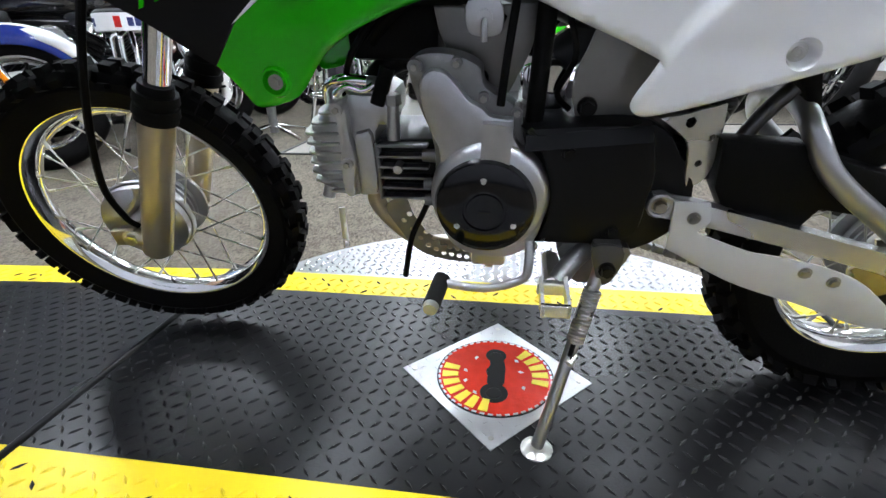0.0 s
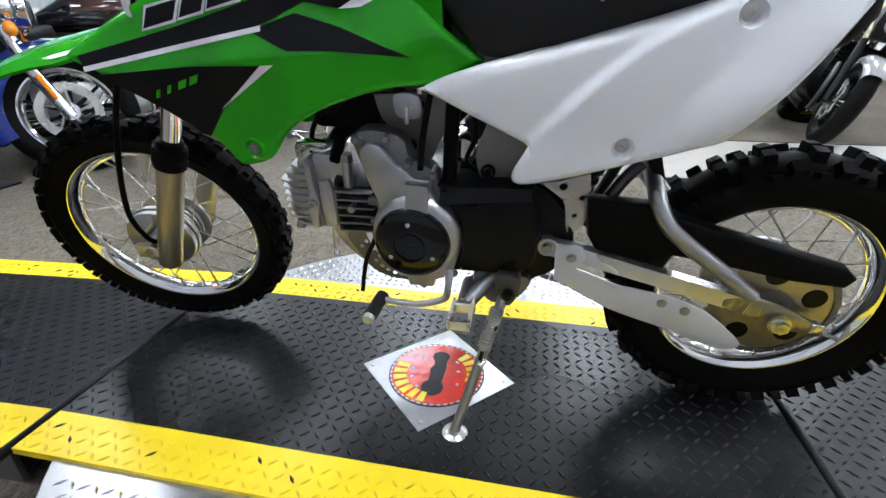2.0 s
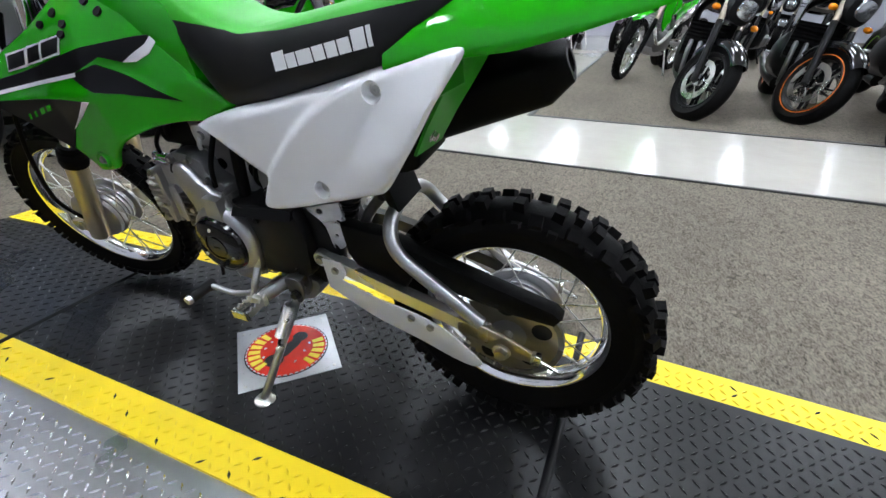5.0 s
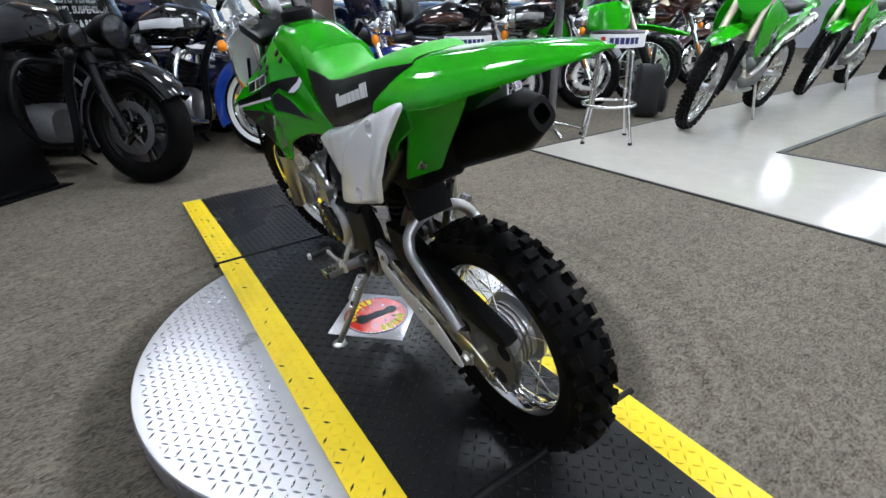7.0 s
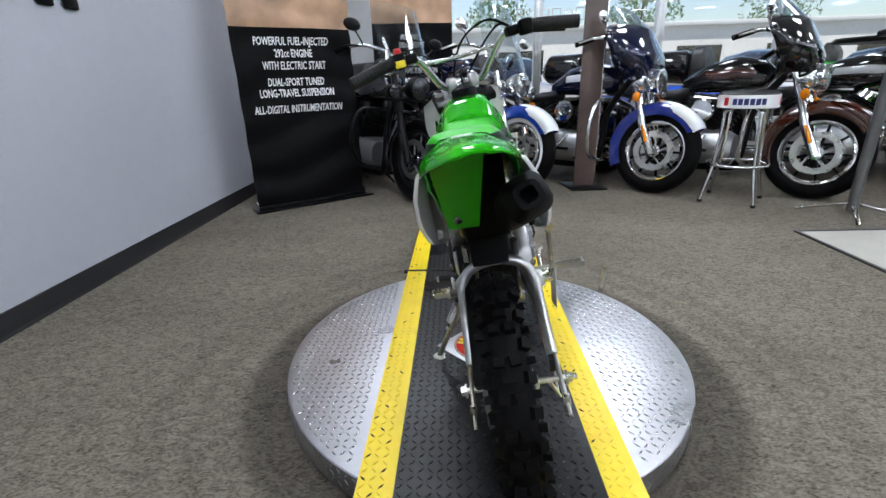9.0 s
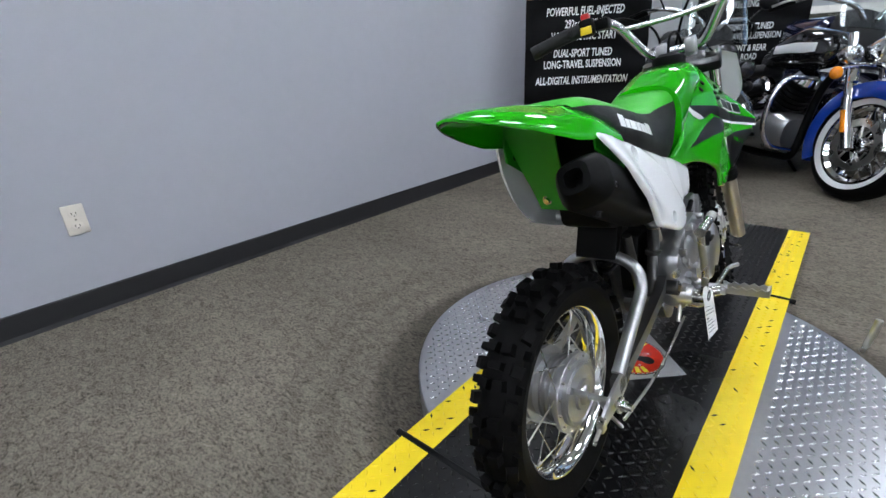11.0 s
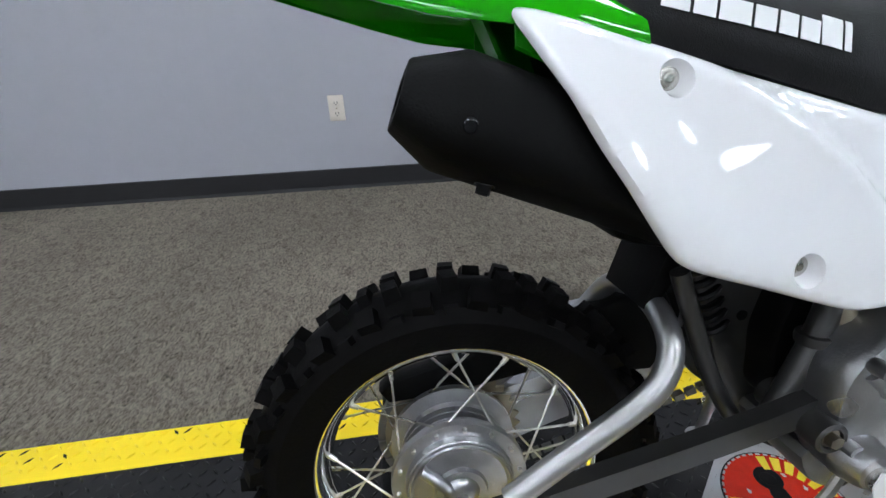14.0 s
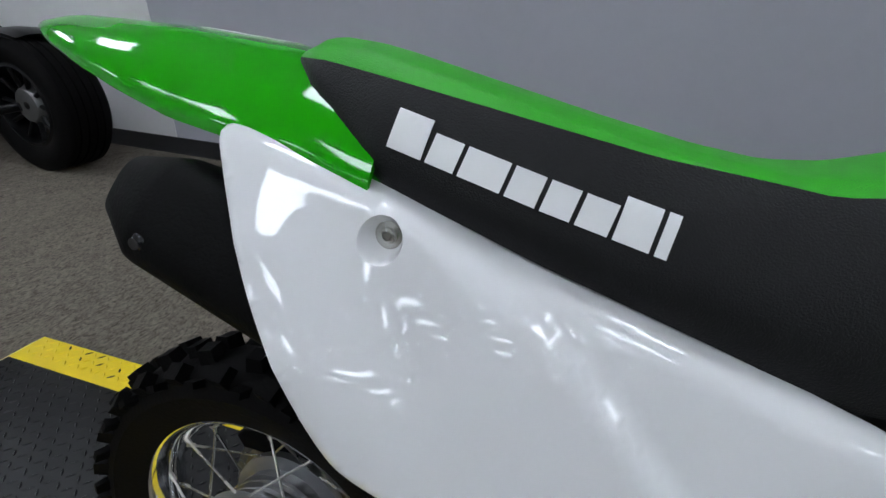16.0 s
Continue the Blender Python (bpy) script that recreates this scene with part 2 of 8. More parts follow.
def skin(outline, surf, thick, cell=0.012, side=-1, bm=None, edge=0.005, holes=()):
    """A moulded panel: the outline filled with a fine mesh, laid on v = surf(x, z), given thickness inwards and a rim that rolls in; holes are (x, z, radius)."""
    pts = [Vector(p[:2]) for p in outline]
    n = len(pts)
    dense = []
    for i in range(n):
        a, b = pts[i], pts[(i + 1) % n]
        k = max(1, int((b - a).length / cell + 0.5))
        dense += [a.lerp(b, j / k) for j in range(k)]
    n = len(dense)
    loop = [(q.x, q.y) for q in dense]
    flip = 1 if sum(loop[i - 1][0] * loop[i][1] - loop[i][0] * loop[i - 1][1] for i in range(n)) > 0 else -1
    gap = max(edge, 0.0) * 0.8
    xs, zs = [q[0] for q in loop], [q[1] for q in loop]
    grid = []
    if gap:
        for i in range(n):
            t = dense[(i + 1) % n] - dense[i - 1]
            if t.length > 1e-9:
                q = dense[i] + Vector((-t.y, t.x)).normalized() * gap * flip
                if inside((q.x, q.y), loop) and min((q.x - d[0]) ** 2 + (q.y - d[1]) ** 2 for d in loop) > (0.8 * gap) ** 2:
                    grid.append(q)
    for i in range(int((max(xs) - min(xs)) / cell) + 1):
        for j in range(int((max(zs) - min(zs)) / cell) + 1):
            q = (min(xs) + (i + 0.5 + 0.25 * (j % 2)) * cell, min(zs) + (j + 0.5) * cell)
            if inside(q, loop) and min((q[0] - d[0]) ** 2 + (q[1] - d[1]) ** 2 for d in loop) > (0.55 * cell + gap) ** 2 and all(math.hypot(q[0] - a, q[1] - b) > r + 0.4 * cell for a, b, r in holes):
                grid.append(Vector(q))
    lines = [(i, (i + 1) % n) for i in range(n)]
    for a, b, r in holes:
        k = len(dense) + len(grid)
        grid += [Vector((a + r * math.cos(2 * math.pi * j / 24), b + r * math.sin(2 * math.pi * j / 24))) for j in range(24)]
        lines += [(k + j, k + (j + 1) % 24) for j in range(24)]
    vs, _, fs, orig, _, _ = mathutils.geometry.delaunay_2d_cdt(dense + grid, lines, [], 1, 1e-7)
    fs = [f for f in fs if all(math.hypot(sum(vs[i].x for i in f) / len(f) - a, sum(vs[i].y for i in f) / len(f) - b) > r * 0.98 for a, b, r in holes)]
    rim = {i for i, src in enumerate(orig) if any(k < n for k in src)}
    o = bmesh.new()
    front = [o.verts.new((v.x, surf(v.x, v.y) - side * (edge if i in rim else 0.0), v.y)) for i, v in enumerate(vs)]
    back = [o.verts.new(v.co - Vector((0, side * thick, 0))) for v in front]
    count = {}
    for f in fs:
        o.faces.new([front[i] for i in f])
        o.faces.new([back[i] for i in reversed(f)])
        for a, b in zip(f, f[1:] + f[:1]):
            count.setdefault((min(a, b), max(a, b)), []).append((a, b))
    for e in count.values():
        if len(e) == 1:
            a, b = e[0]
            o.faces.new((front[b], front[a], back[a], back[b]))
    bmesh.ops.recalc_face_normals(o, faces=o.faces[:])
    return join(bm, o) if bm is not None else o


def loft(sections, bm=None, caps=True, close=True):
    """Rings of equally many points, one after another, skinned."""
    o = bmesh.new()
    rows = [[o.verts.new(p) for p in s] for s in sections]
    for u, v in zip(rows, rows[1:]):
        n = len(u)
        for j in range(n if close else n - 1):
            o.faces.new((u[j], u[(j + 1) % n], v[(j + 1) % n], v[j]))
    if caps and close:
        o.faces.new(rows[0][::-1])
        o.faces.new(rows[-1])
    bmesh.ops.recalc_face_normals(o, faces=o.faces[:])
    return join(bm, o) if bm is not None else o


def blob(stations, n=18, p=0.7):
    """A body lofted along X through stations of (x, half width, z low, z high)."""
    secs = []
    for x, w, z0, z1 in stations:
        secs.append([(x, w * math.copysign(abs(math.sin(a)) ** p, math.sin(a)), (z0 + z1) / 2 + (z1 - z0) / 2 * math.copysign(abs(math.cos(a)) ** p, math.cos(a))) for a in [2 * math.pi * k / n for k in range(n)]])
    return loft(secs)


def bolt(c, d, r=0.007, h=0.006, bm=None, washer=True):
    """A hexagon head at c, facing d."""
    c, d = Vector(c), Vector(d).normalized()
    o = bmesh.new()
    if washer:
        rod(c, c + d * h * 0.3, r * 1.35, seg=14, bm=o)
    rod(c + d * h * 0.2, c + d * h, r, r * 0.94, seg=6, bm=o)
    return join(bm, o) if bm is not None else o


# ---- the showroom ----
def carpet_material():
    m, nt, b = nodes_of("loop pile carpet")
    L = nt.links.new
    co = nt.nodes.new("ShaderNodeTexCoord")
    mp = nt.nodes.new("ShaderNodeMapping")
    mp.inputs["Scale"].default_value = (1.0, 0.5, 1.0)
    mp.inputs["Rotation"].default_value = (0, 0, radians(20))
    L(co.outputs["Object"], mp.inputs["Vector"])
    fine = nt.nodes.new("ShaderNodeTexNoise")
    fine.inputs["Scale"].default_value, fine.inputs["Detail"].default_value, fine.inputs["Roughness"].default_value = 190, 5, 0.7
    worms = nt.nodes.new("ShaderNodeTexNoise")
    worms.inputs["Scale"].default_value, worms.inputs["Detail"].default_value, worms.inputs["Distortion"].default_value = 52, 4, 1.8
    wide = nt.nodes.new("ShaderNodeTexNoise")
    wide.inputs["Scale"].default_value, wide.inputs["Detail"].default_value = 1.6, 7
    for n in (fine, worms, wide):
        L(mp.outputs[0], n.inputs["Vector"])
    ramp = nt.nodes.new("ShaderNodeValToRGB")
    ramp.color_ramp.elements[0].position, ramp.color_ramp.elements[0].color = 0.36, (0.046, 0.040, 0.032, 1)
    ramp.color_ramp.elements[1].position, ramp.color_ramp.elements[1].color = 0.66, (0.240, 0.211, 0.171, 1)
    e = ramp.color_ramp.elements.new(0.5)
    e.color = (0.150, 0.130, 0.103, 1)
    add = nt.nodes.new("ShaderNodeMath")
    add.operation = "MULTIPLY_ADD"
    add.inputs[1].default_value, add.inputs[2].default_value = 0.45, 0.275
    L(worms.outputs["Fac"], add.inputs[0])
    mx = nt.nodes.new("ShaderNodeMath")
    mx.operation = "MULTIPLY_ADD"
    mx.inputs[1].default_value = 0.55
    L(fine.outputs["Fac"], mx.inputs[0])
    sub = nt.nodes.new("ShaderNodeMath")
    sub.operation = "SUBTRACT"
    sub.inputs[1].default_value = 0.275
    L(add.outputs[0], sub.inputs[0])
    L(sub.outputs[0], mx.inputs[2])
    L(mx.outputs[0], ramp.inputs["Fac"])
    st = nt.nodes.new("ShaderNodeMapRange")
    st.inputs["From Min"].default_value, st.inputs["From Max"].default_value = 0.3, 0.7
    st.inputs["To Min"].default_value, st.inputs["To Max"].default_value = 0.84, 1.14
    L(wide.outputs["Fac"], st.inputs["Value"])
    # darker rings round the turntable, strongest next to its edge
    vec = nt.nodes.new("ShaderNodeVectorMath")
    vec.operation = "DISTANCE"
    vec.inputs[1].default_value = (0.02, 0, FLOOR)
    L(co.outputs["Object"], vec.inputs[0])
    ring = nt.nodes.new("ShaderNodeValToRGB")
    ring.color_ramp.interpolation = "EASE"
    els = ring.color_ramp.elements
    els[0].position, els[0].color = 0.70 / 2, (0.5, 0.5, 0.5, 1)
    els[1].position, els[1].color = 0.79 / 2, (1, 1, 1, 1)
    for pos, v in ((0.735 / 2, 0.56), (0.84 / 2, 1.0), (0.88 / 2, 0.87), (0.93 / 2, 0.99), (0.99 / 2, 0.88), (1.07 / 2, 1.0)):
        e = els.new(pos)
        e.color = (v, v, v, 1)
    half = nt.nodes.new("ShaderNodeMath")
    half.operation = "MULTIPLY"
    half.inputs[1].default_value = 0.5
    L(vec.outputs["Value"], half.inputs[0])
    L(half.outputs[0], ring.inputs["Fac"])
    m1 = nt.nodes.new("ShaderNodeMix")
    m1.data_type, m1.blend_type = "RGBA", "MULTIPLY"
    m1.inputs["Factor"].default_value = 1
    L(ramp.outputs[0], m1.inputs["A"])
    L(st.outputs[0], m1.inputs["B"])
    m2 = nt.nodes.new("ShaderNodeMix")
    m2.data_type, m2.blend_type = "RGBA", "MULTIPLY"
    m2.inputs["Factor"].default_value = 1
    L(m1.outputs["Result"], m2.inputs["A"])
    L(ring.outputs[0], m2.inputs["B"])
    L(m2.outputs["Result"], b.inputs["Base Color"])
    b.inputs["Roughness"].default_value = 0.95
    b.inputs["Specular IOR Level"].default_value = 0.15
    bp = nt.nodes.new("ShaderNodeBump")
    bp.inputs["Strength"].default_value, bp.inputs["Distance"].default_value = 0.6, 0.004
    L(mx.outputs[0], bp.inputs["Height"])
    L(bp.outputs[0], b.inputs["Normal"])
    return m


CARPET = carpet_material()
TILE = mat("polished pale tile", (0.50, 0.472, 0.425), 0.14, scale=9, vary=0.06, bump=0.02)
WALL_GREY = mat("grey wall paint", (0.405, 0.41, 0.455), 0.5, scale=14, vary=0.03, bump=0.12, bump_scale=220)
WALL_WHITE = mat("white wall paint", (0.72, 0.72, 0.72), 0.55, scale=14, vary=0.03, bump=0.12, bump_scale=220)
COVE = mat("dark vinyl cove base", (0.016, 0.016, 0.018), 0.45, scale=20, vary=0.15)
CEILING = mat("mineral ceiling tile", (0.70, 0.70, 0.68), 0.85, scale=120, vary=0.1, bump=0.3)
ALU = mat("anodised window alloy", (0.55, 0.56, 0.57), 0.35, 0.9, scale=30, vary=0.06)
EDGING = mat("black edging strip", (0.02, 0.02, 0.02), 0.55, scale=40, vary=0.2)

WEST, EAST, SOUTH, NORTH = -5.2, 7.0, -1.853, 15.0
setting("floor", box(WEST - 0.2, EAST + 0.2, SOUTH - 0.2, NORTH + 0.2, FLOOR - 0.15, FLOOR), CARPET, "grey brown loop pile carpet, darker in rings round the turntable")
setting("tile_aisle", box(-1.27, EAST, 1.9, 3.12, FLOOR - 0.05, FLOOR + 0.004, 0.001), TILE, "polished pale tile aisle crossing the carpet")
setting("tile_aisle_2", box(-1.27, -0.12, 3.12, NORTH, FLOOR - 0.05, FLOOR + 0.004, 0.001), TILE, "polished pale tile aisle running between the motorcycles")
for nm, v in (("trim_1", (-0.16, EAST, 3.09, 3.13)), ("trim_2", (-0.16, -0.12, 3.1, NORTH)), ("trim_3", (-1.28, EAST, 1.885, 1.905)), ("trim_4", (-1.285, -1.265, 1.89, NORTH))):
    setting(nm, box(*v, FLOOR - 0.01, FLOOR + 0.009, 0.002), EDGING, "dark edging strip between carpet and tile")
setting("wall_south", box(WEST, 2.695, SOUTH - 0.15, SOUTH, FLOOR, CEIL), WALL_GREY, "smooth grey painted wall")
setting("wall_south_white", box(2.695, EAST, SOUTH - 0.15, SOUTH + 0.003, FLOOR, CEIL), WALL_WHITE, "white painted wall beside the grey one")
setting("baseboard", plate([(SOUTH, FLOOR), (SOUTH + 0.012, FLOOR), (SOUTH + 0.008, FLOOR + 0.016), (SOUTH + 0.006, FLOOR + 0.098), (SOUTH + 0.004, FLOOR + 0.102), (SOUTH, FLOOR + 0.102)], WEST + 0.15, EAST, axis="X"), COVE, "dark grey vinyl cove base along the wall")
setting("wall_east", box(EAST, EAST + 0.15, SOUTH, NORTH, FLOOR, CEIL), WALL_WHITE, "white painted wall")
setting("wall_north", box(WEST, EAST, NORTH, NORTH + 0.15, FLOOR, CEIL), WALL_GREY, "grey painted far wall")
setting("ceiling", box(WEST, EAST, SOUTH, NORTH, CEIL, CEIL + 0.12), CEILING, "white mineral tile ceiling")
# west wall: low sill, lintel and tall panes between posts
setting("wall_west", box(WEST - 0.15, WEST, -1.95, -0.55, FLOOR, CEIL), WALL_WHITE, "white painted wall beside the windows")
setting("wall_west_sill", box(WEST - 0.15, WEST, -0.55, NORTH, FLOOR, 0.15), WALL_WHITE, "low white wall under the shop windows")
setting("wall_west_lintel", box(WEST - 0.15, WEST, -0.55, NORTH, 2.5, CEIL), WALL_WHITE, "white wall over the shop windows")
GLASS = clear("window glass")
yy = -0.55
k = 1
while yy < NORTH - 0.2:
    y2 = min(yy + 1.55, NORTH)
    w = thing("window_%d" % k, "tall clear shop window in a grey metal frame", "window", kind="structure")
    fr = bmesh.new()
    for v in ((yy, yy + 0.05, 0.15, 2.5), (y2 - 0.05, y2, 0.15, 2.5), (yy + 0.05, y2 - 0.05, 0.15, 0.2), (yy + 0.05, y2 - 0.05, 2.45, 2.5)):
        box(WEST - 0.12, WEST - 0.02, *v, 0.004, bm=fr)
    part("window_frame", fr, ALU, w)
    pane = part("pane", box(WEST - 0.075, WEST - 0.067, yy + 0.045, y2 - 0.045, 0.195, 2.455), GLASS, w)
    pane.visible_shadow = False
    yy, k = y2, k + 1

# ceiling troffers
LIGHT = glow("lamp diffuser", (0.82, 0.892, 1.0), LAMP)
TROFFER = mat("white lamp housing", (0.8, 0.8, 0.8), 0.4, scale=30, vary=0.03)


def ceiling_light(x, y):
    o = thing("ceiling_light", "square recessed ceiling light with a lit white diffuser", "ceiling light", "ceiling lights", m=pose(x, y, CEIL))
    fr = bmesh.new()
    for v in ((-0.31, 0.31, -0.31, -0.28), (-0.31, 0.31, 0.28, 0.31), (-0.31, -0.28, -0.28, 0.28), (0.28, 0.31, -0.28, 0.28)):
        box(*v, -0.02, 0.0, 0.003, bm=fr)
    part("frame", fr, TROFFER, o)
    part("diffuser", box(-0.28, 0.28, -0.28, 0.28, -0.012, -0.002), LIGHT, o)
    return o


first_light = ceiling_light(-3.2, -0.6)
for ix in range(5):
    for iy in range(7):
        if ix or iy:
            copy_thing(first_light, pose(-3.2 + 2.1 * ix, -0.6 + 2.2 * iy, CEIL))

# outside, behind the glass
ASPHALT = mat("sunlit car park", (0.22, 0.22, 0.21), 0.9, scale=6, vary=0.15)
setting("ground", box(-80, WEST - 0.2, -60, 70, FLOOR - 0.3, FLOOR - 0.12), ASPHALT, "pale car park outside the windows")


# ---- the turntable ----
PLATE = mat("diamond plate aluminium", (0.50, 0.50, 0.52), 0.30, 1.0, scale=60, vary=0.06, bump=0.05, rough_vary=0.12)
LUGS = mat("polished tread lugs", (0.62, 0.62, 0.64), 0.2, 1.0, scale=80, vary=0.08, bump=0.04)
MATBLACK = mat("black tread rubber", (0.0055, 0.0055, 0.006), 0.31, scale=14, vary=0.35, bump=0.12, bump_scale=300, rough_vary=0.3, spec=0.33)
YELLOW = mat("yellow safety paint", (0.85, 0.62, 0.008), 0.38, scale=12, vary=0.08, bump=0.05, rough_vary=0.25)
CX, CR, HW, BAND = 0.022, 0.617, 0.307, 0.083
HX0, HX1 = -0.589, 0.640


def lug(o, x, y, z, ang, ln=0.0096, wd=0.0028, h=0.0023, tilt=0.0):
    """One raised lens of tread plate, as four sloping faces."""
    c, s = math.cos(ang), math.sin(ang)
    def at(u, v, w):
        dx = u * c - v * s
        return (x + dx, y + u * s + v * c, z + w + dx * tilt)
    a, b = o.verts.new(at(-ln, 0, 0)), o.verts.new(at(ln, 0, 0))
    l, r = o.verts.new(at(0, wd, 0)), o.verts.new(at(0, -wd, 0))
    t1, t2 = o.verts.new(at(-ln * 0.45, 0, h)), o.verts.new(at(ln * 0.45, 0, h))
    for fc in ((a, r, t1), (r, t2, t1), (r, b, t2), (b, l, t2), (l, t1, t2), (l, a, t1)):
        o.faces.new(fc)


def tread(x0, x1, y0, y1, z0, slope, keep=None, pitch=0.0215, big=1.0):
    o = bmesh.new()
    i = 0
    x = x0 + 0.012
    while x < x1 - 0.010:
        y, j = y0 + 0.011, 0
        while y < y1 - 0.009:
            if keep is None or keep(x, y):
                lug(o, x, y, z0 + (x - (x0 if slope <= 0 else x1)) * slope, radians(45 if (i + j) % 2 else -45), 0.0096 * big, 0.0028 * big, tilt=slope)
            y, j = y + pitch, j + 1
        x, i = x + pitch, i + 1
    return o


turntable = thing("turntable", "round diamond plate turntable with a yellow-edged black rubber lane", "turntable", m=pose(0, -0.005, 0))
disc = lathe([(0.0, FLOOR + 0.003), (CR - 0.02, FLOOR + 0.003), (CR, FLOOR + 0.005), (CR, -0.006), (CR - 0.003, -0.003), (0.0, -0.003)], 128, "Z", (CX, 0, 0), closed=False)
part("disc", disc, PLATE, turntable)
tagged(part("tread", tread(CX - CR, CX + CR, -CR, CR, -0.003, 0, lambda x, y: abs(y) > HW + 0.012 and math.hypot(x - CX, y) < CR - 0.018, 0.0205, 1.05), LUGS, turntable), kind="stuff")
rim = bmesh.new()
for i in range(150):
    a = 2 * math.pi * i / 150
    for j in range(3):
        o = bmesh.new()
        lug(o, 0, 0, 0, radians(45 if (i + j) % 2 else -45), 0.010, 0.0032, 0.0016)
        join(rim, o, Matrix.Translation((CX + CR * math.cos(a), CR * math.sin(a), -0.018 - 0.019 * j)) @ Matrix.Rotation(a, 4, "Z") @ Matrix.Rotation(math.pi / 2, 4, "Y"))
tagged(part("rim_tread", rim, PLATE, turntable), kind="stuff")
part("foot_ring", lathe([(0.30, FLOOR), (0.52, FLOOR), (0.52, FLOOR + 0.004), (0.30, FLOOR + 0.004)], 64, "Z", (CX, 0, 0)), BLACK, turntable)


def chance(x, y):
    return math.sin(x * 917.3 + y * 3511.7) * 43758.5 % 1.0


def lane(x0, x1, z0, slope, name):
    """A stretch of the black lane with a yellow band on either side, each with its own tread."""
    for nm, ya, yb, mt in (("lane_" + name, -HW + BAND, HW - BAND, MATBLACK), ("yellow_band", -HW, -HW + BAND, YELLOW), ("yellow_band", HW - BAND, HW, YELLOW)):
        o = plate([(x0, z0 - 0.012 + (slope * -(x1 - x0) if slope > 0 else 0)), (x1, z0 - 0.012 + (slope * (x1 - x0) if slope < 0 else 0)), (x1, z0 + (slope * (x1 - x0) if slope < 0 else 0)), (x0, z0 + (slope * -(x1 - x0) if slope > 0 else 0))], ya, yb)
        p = part(nm, o, mt, turntable, smooth=False)
        t = tread(x0, x1, ya, yb, z0, slope)
        if mt is YELLOW:                       # lugs scuffed down to the black rubber
            worn, scuff = tread(x0, x1, ya, yb, z0, slope, lambda x, y: chance(x, y) < 0.10), RUBBER_WORN
            t.free()
            t = tread(x0, x1, ya, yb, z0, slope, lambda x, y: chance(x, y) >= 0.10)
            tagged(part("worn_tread", worn, scuff, p), kind="stuff")
        tagged(part("tread", t, mt, p), kind="stuff")


SL = 0.04
lane(HX0, HX1, 0.004, 0, "centre")
lane(HX1 + 0.012, HX1 + 0.91, 0.004, -SL, "rear")
lane(HX0 - 0.91, HX0 - 0.012, 0.004, SL, "front")
for sx, xe in ((1, HX1 + 0.91), (-1, HX0 - 0.91)):
    ze = 0.004 - SL * 0.898
    for nm, ya, yb, mt in (("ramp_lip", -HW + BAND, HW - BAND, MATBLACK), ("ramp_lip", -HW, -HW + BAND, YELLOW), ("ramp_lip", HW - BAND, HW, YELLOW)):
        part(nm, plate([(xe, ze - 0.012), (xe, ze), (xe + sx * 0.075, FLOOR + 0.004), (xe + sx * 0.075, FLOOR), (xe + sx * 0.05, FLOOR)], ya, yb), mt, turntable, smooth=False)
    xh = HX1 if sx > 0 else HX0
    for s in (-1, 1):
        part("ramp_side", plate([(xh + sx * 0.012, -0.008), (xe, ze - 0.012), (xe + sx * 0.05, FLOOR + 0.002), (xe, FLOOR), (xh + sx * 0.012, FLOOR)], s * (HW - 0.012), s * (HW - 0.002)), CAST_DARK, turntable, smooth=False)
    part("hinge_rod", tube([(xh + sx * 0.006, -HW - 0.018, 0.0), (xh + sx * 0.006, HW + 0.018, 0.0)], 0.009, 12, 1), BLACK, turntable)
for q in range(14):
    a = 2 * math.pi * q / 14 + 0.31
    x, y = CX + (CR - 0.05) * math.cos(a), (CR - 0.05) * math.sin(a)
    if abs(y) > HW + 0.04:
        part("screw", lathe([(0.0, 0.0012), (0.003, 0.001), (0.0055, -0.001), (0.0055, -0.004)], 14, "Z", (x, y, -0.0015), closed=False), STEEL, turntable)
part("stop_pin", rod((-0.385, 0.50, -0.01), (-0.392, 0.512, 0.095), 0.0085, seg=16), STEEL, turntable)

# the square badge plate let into the lane
SIGN = mat("brushed badge plate", (0.52, 0.52, 0.53), 0.34, 0.7, scale=30, vary=0.1, bump=0.05)
SIGN_RED = mat("red badge print", (0.62, 0.03, 0.015), 0.16, scale=60, vary=0.18, bump=0.5, bump_scale=70)
SIGN_YELLOW = mat("yellow badge print", (0.85, 0.65, 0.02), 0.4, scale=60, vary=0.1)
badge = thing("badge_plate", "square silver plate with a round red and yellow badge, flecked with silver", "badge", m=pose(0.034, -0.009, 0.0042, 0, 0, 45))
S = 0.105
part("plate", box(-S, S, -S, S, 0, 0.002, 0.0006), SIGN, badge)
part("border", lathe([(0.0, 0.0020), (0.0, 0.0026), (0.0915, 0.0026), (0.0915, 0.0020)], 72, "Z", closed=False), DECAL, badge)
part("disc", lathe([(0.0, 0.0026), (0.0, 0.0031), (0.0885, 0.0031), (0.0885, 0.0026)], 72, "Z", closed=False), SIGN_RED, badge)
links = bmesh.new()
for i in range(46):
    a = 2 * math.pi * i / 46
    box(-0.0035, 0.0035, -0.0016, 0.0016, 0.0031, 0.0036, bm=links)
    bmesh.ops.transform(links, matrix=Matrix.Rotation(a, 4, "Z") @ Matrix.Translation((0, 0.0875, 0)), verts=links.verts[-8:])
part("chain_border", links, SIGN, badge)


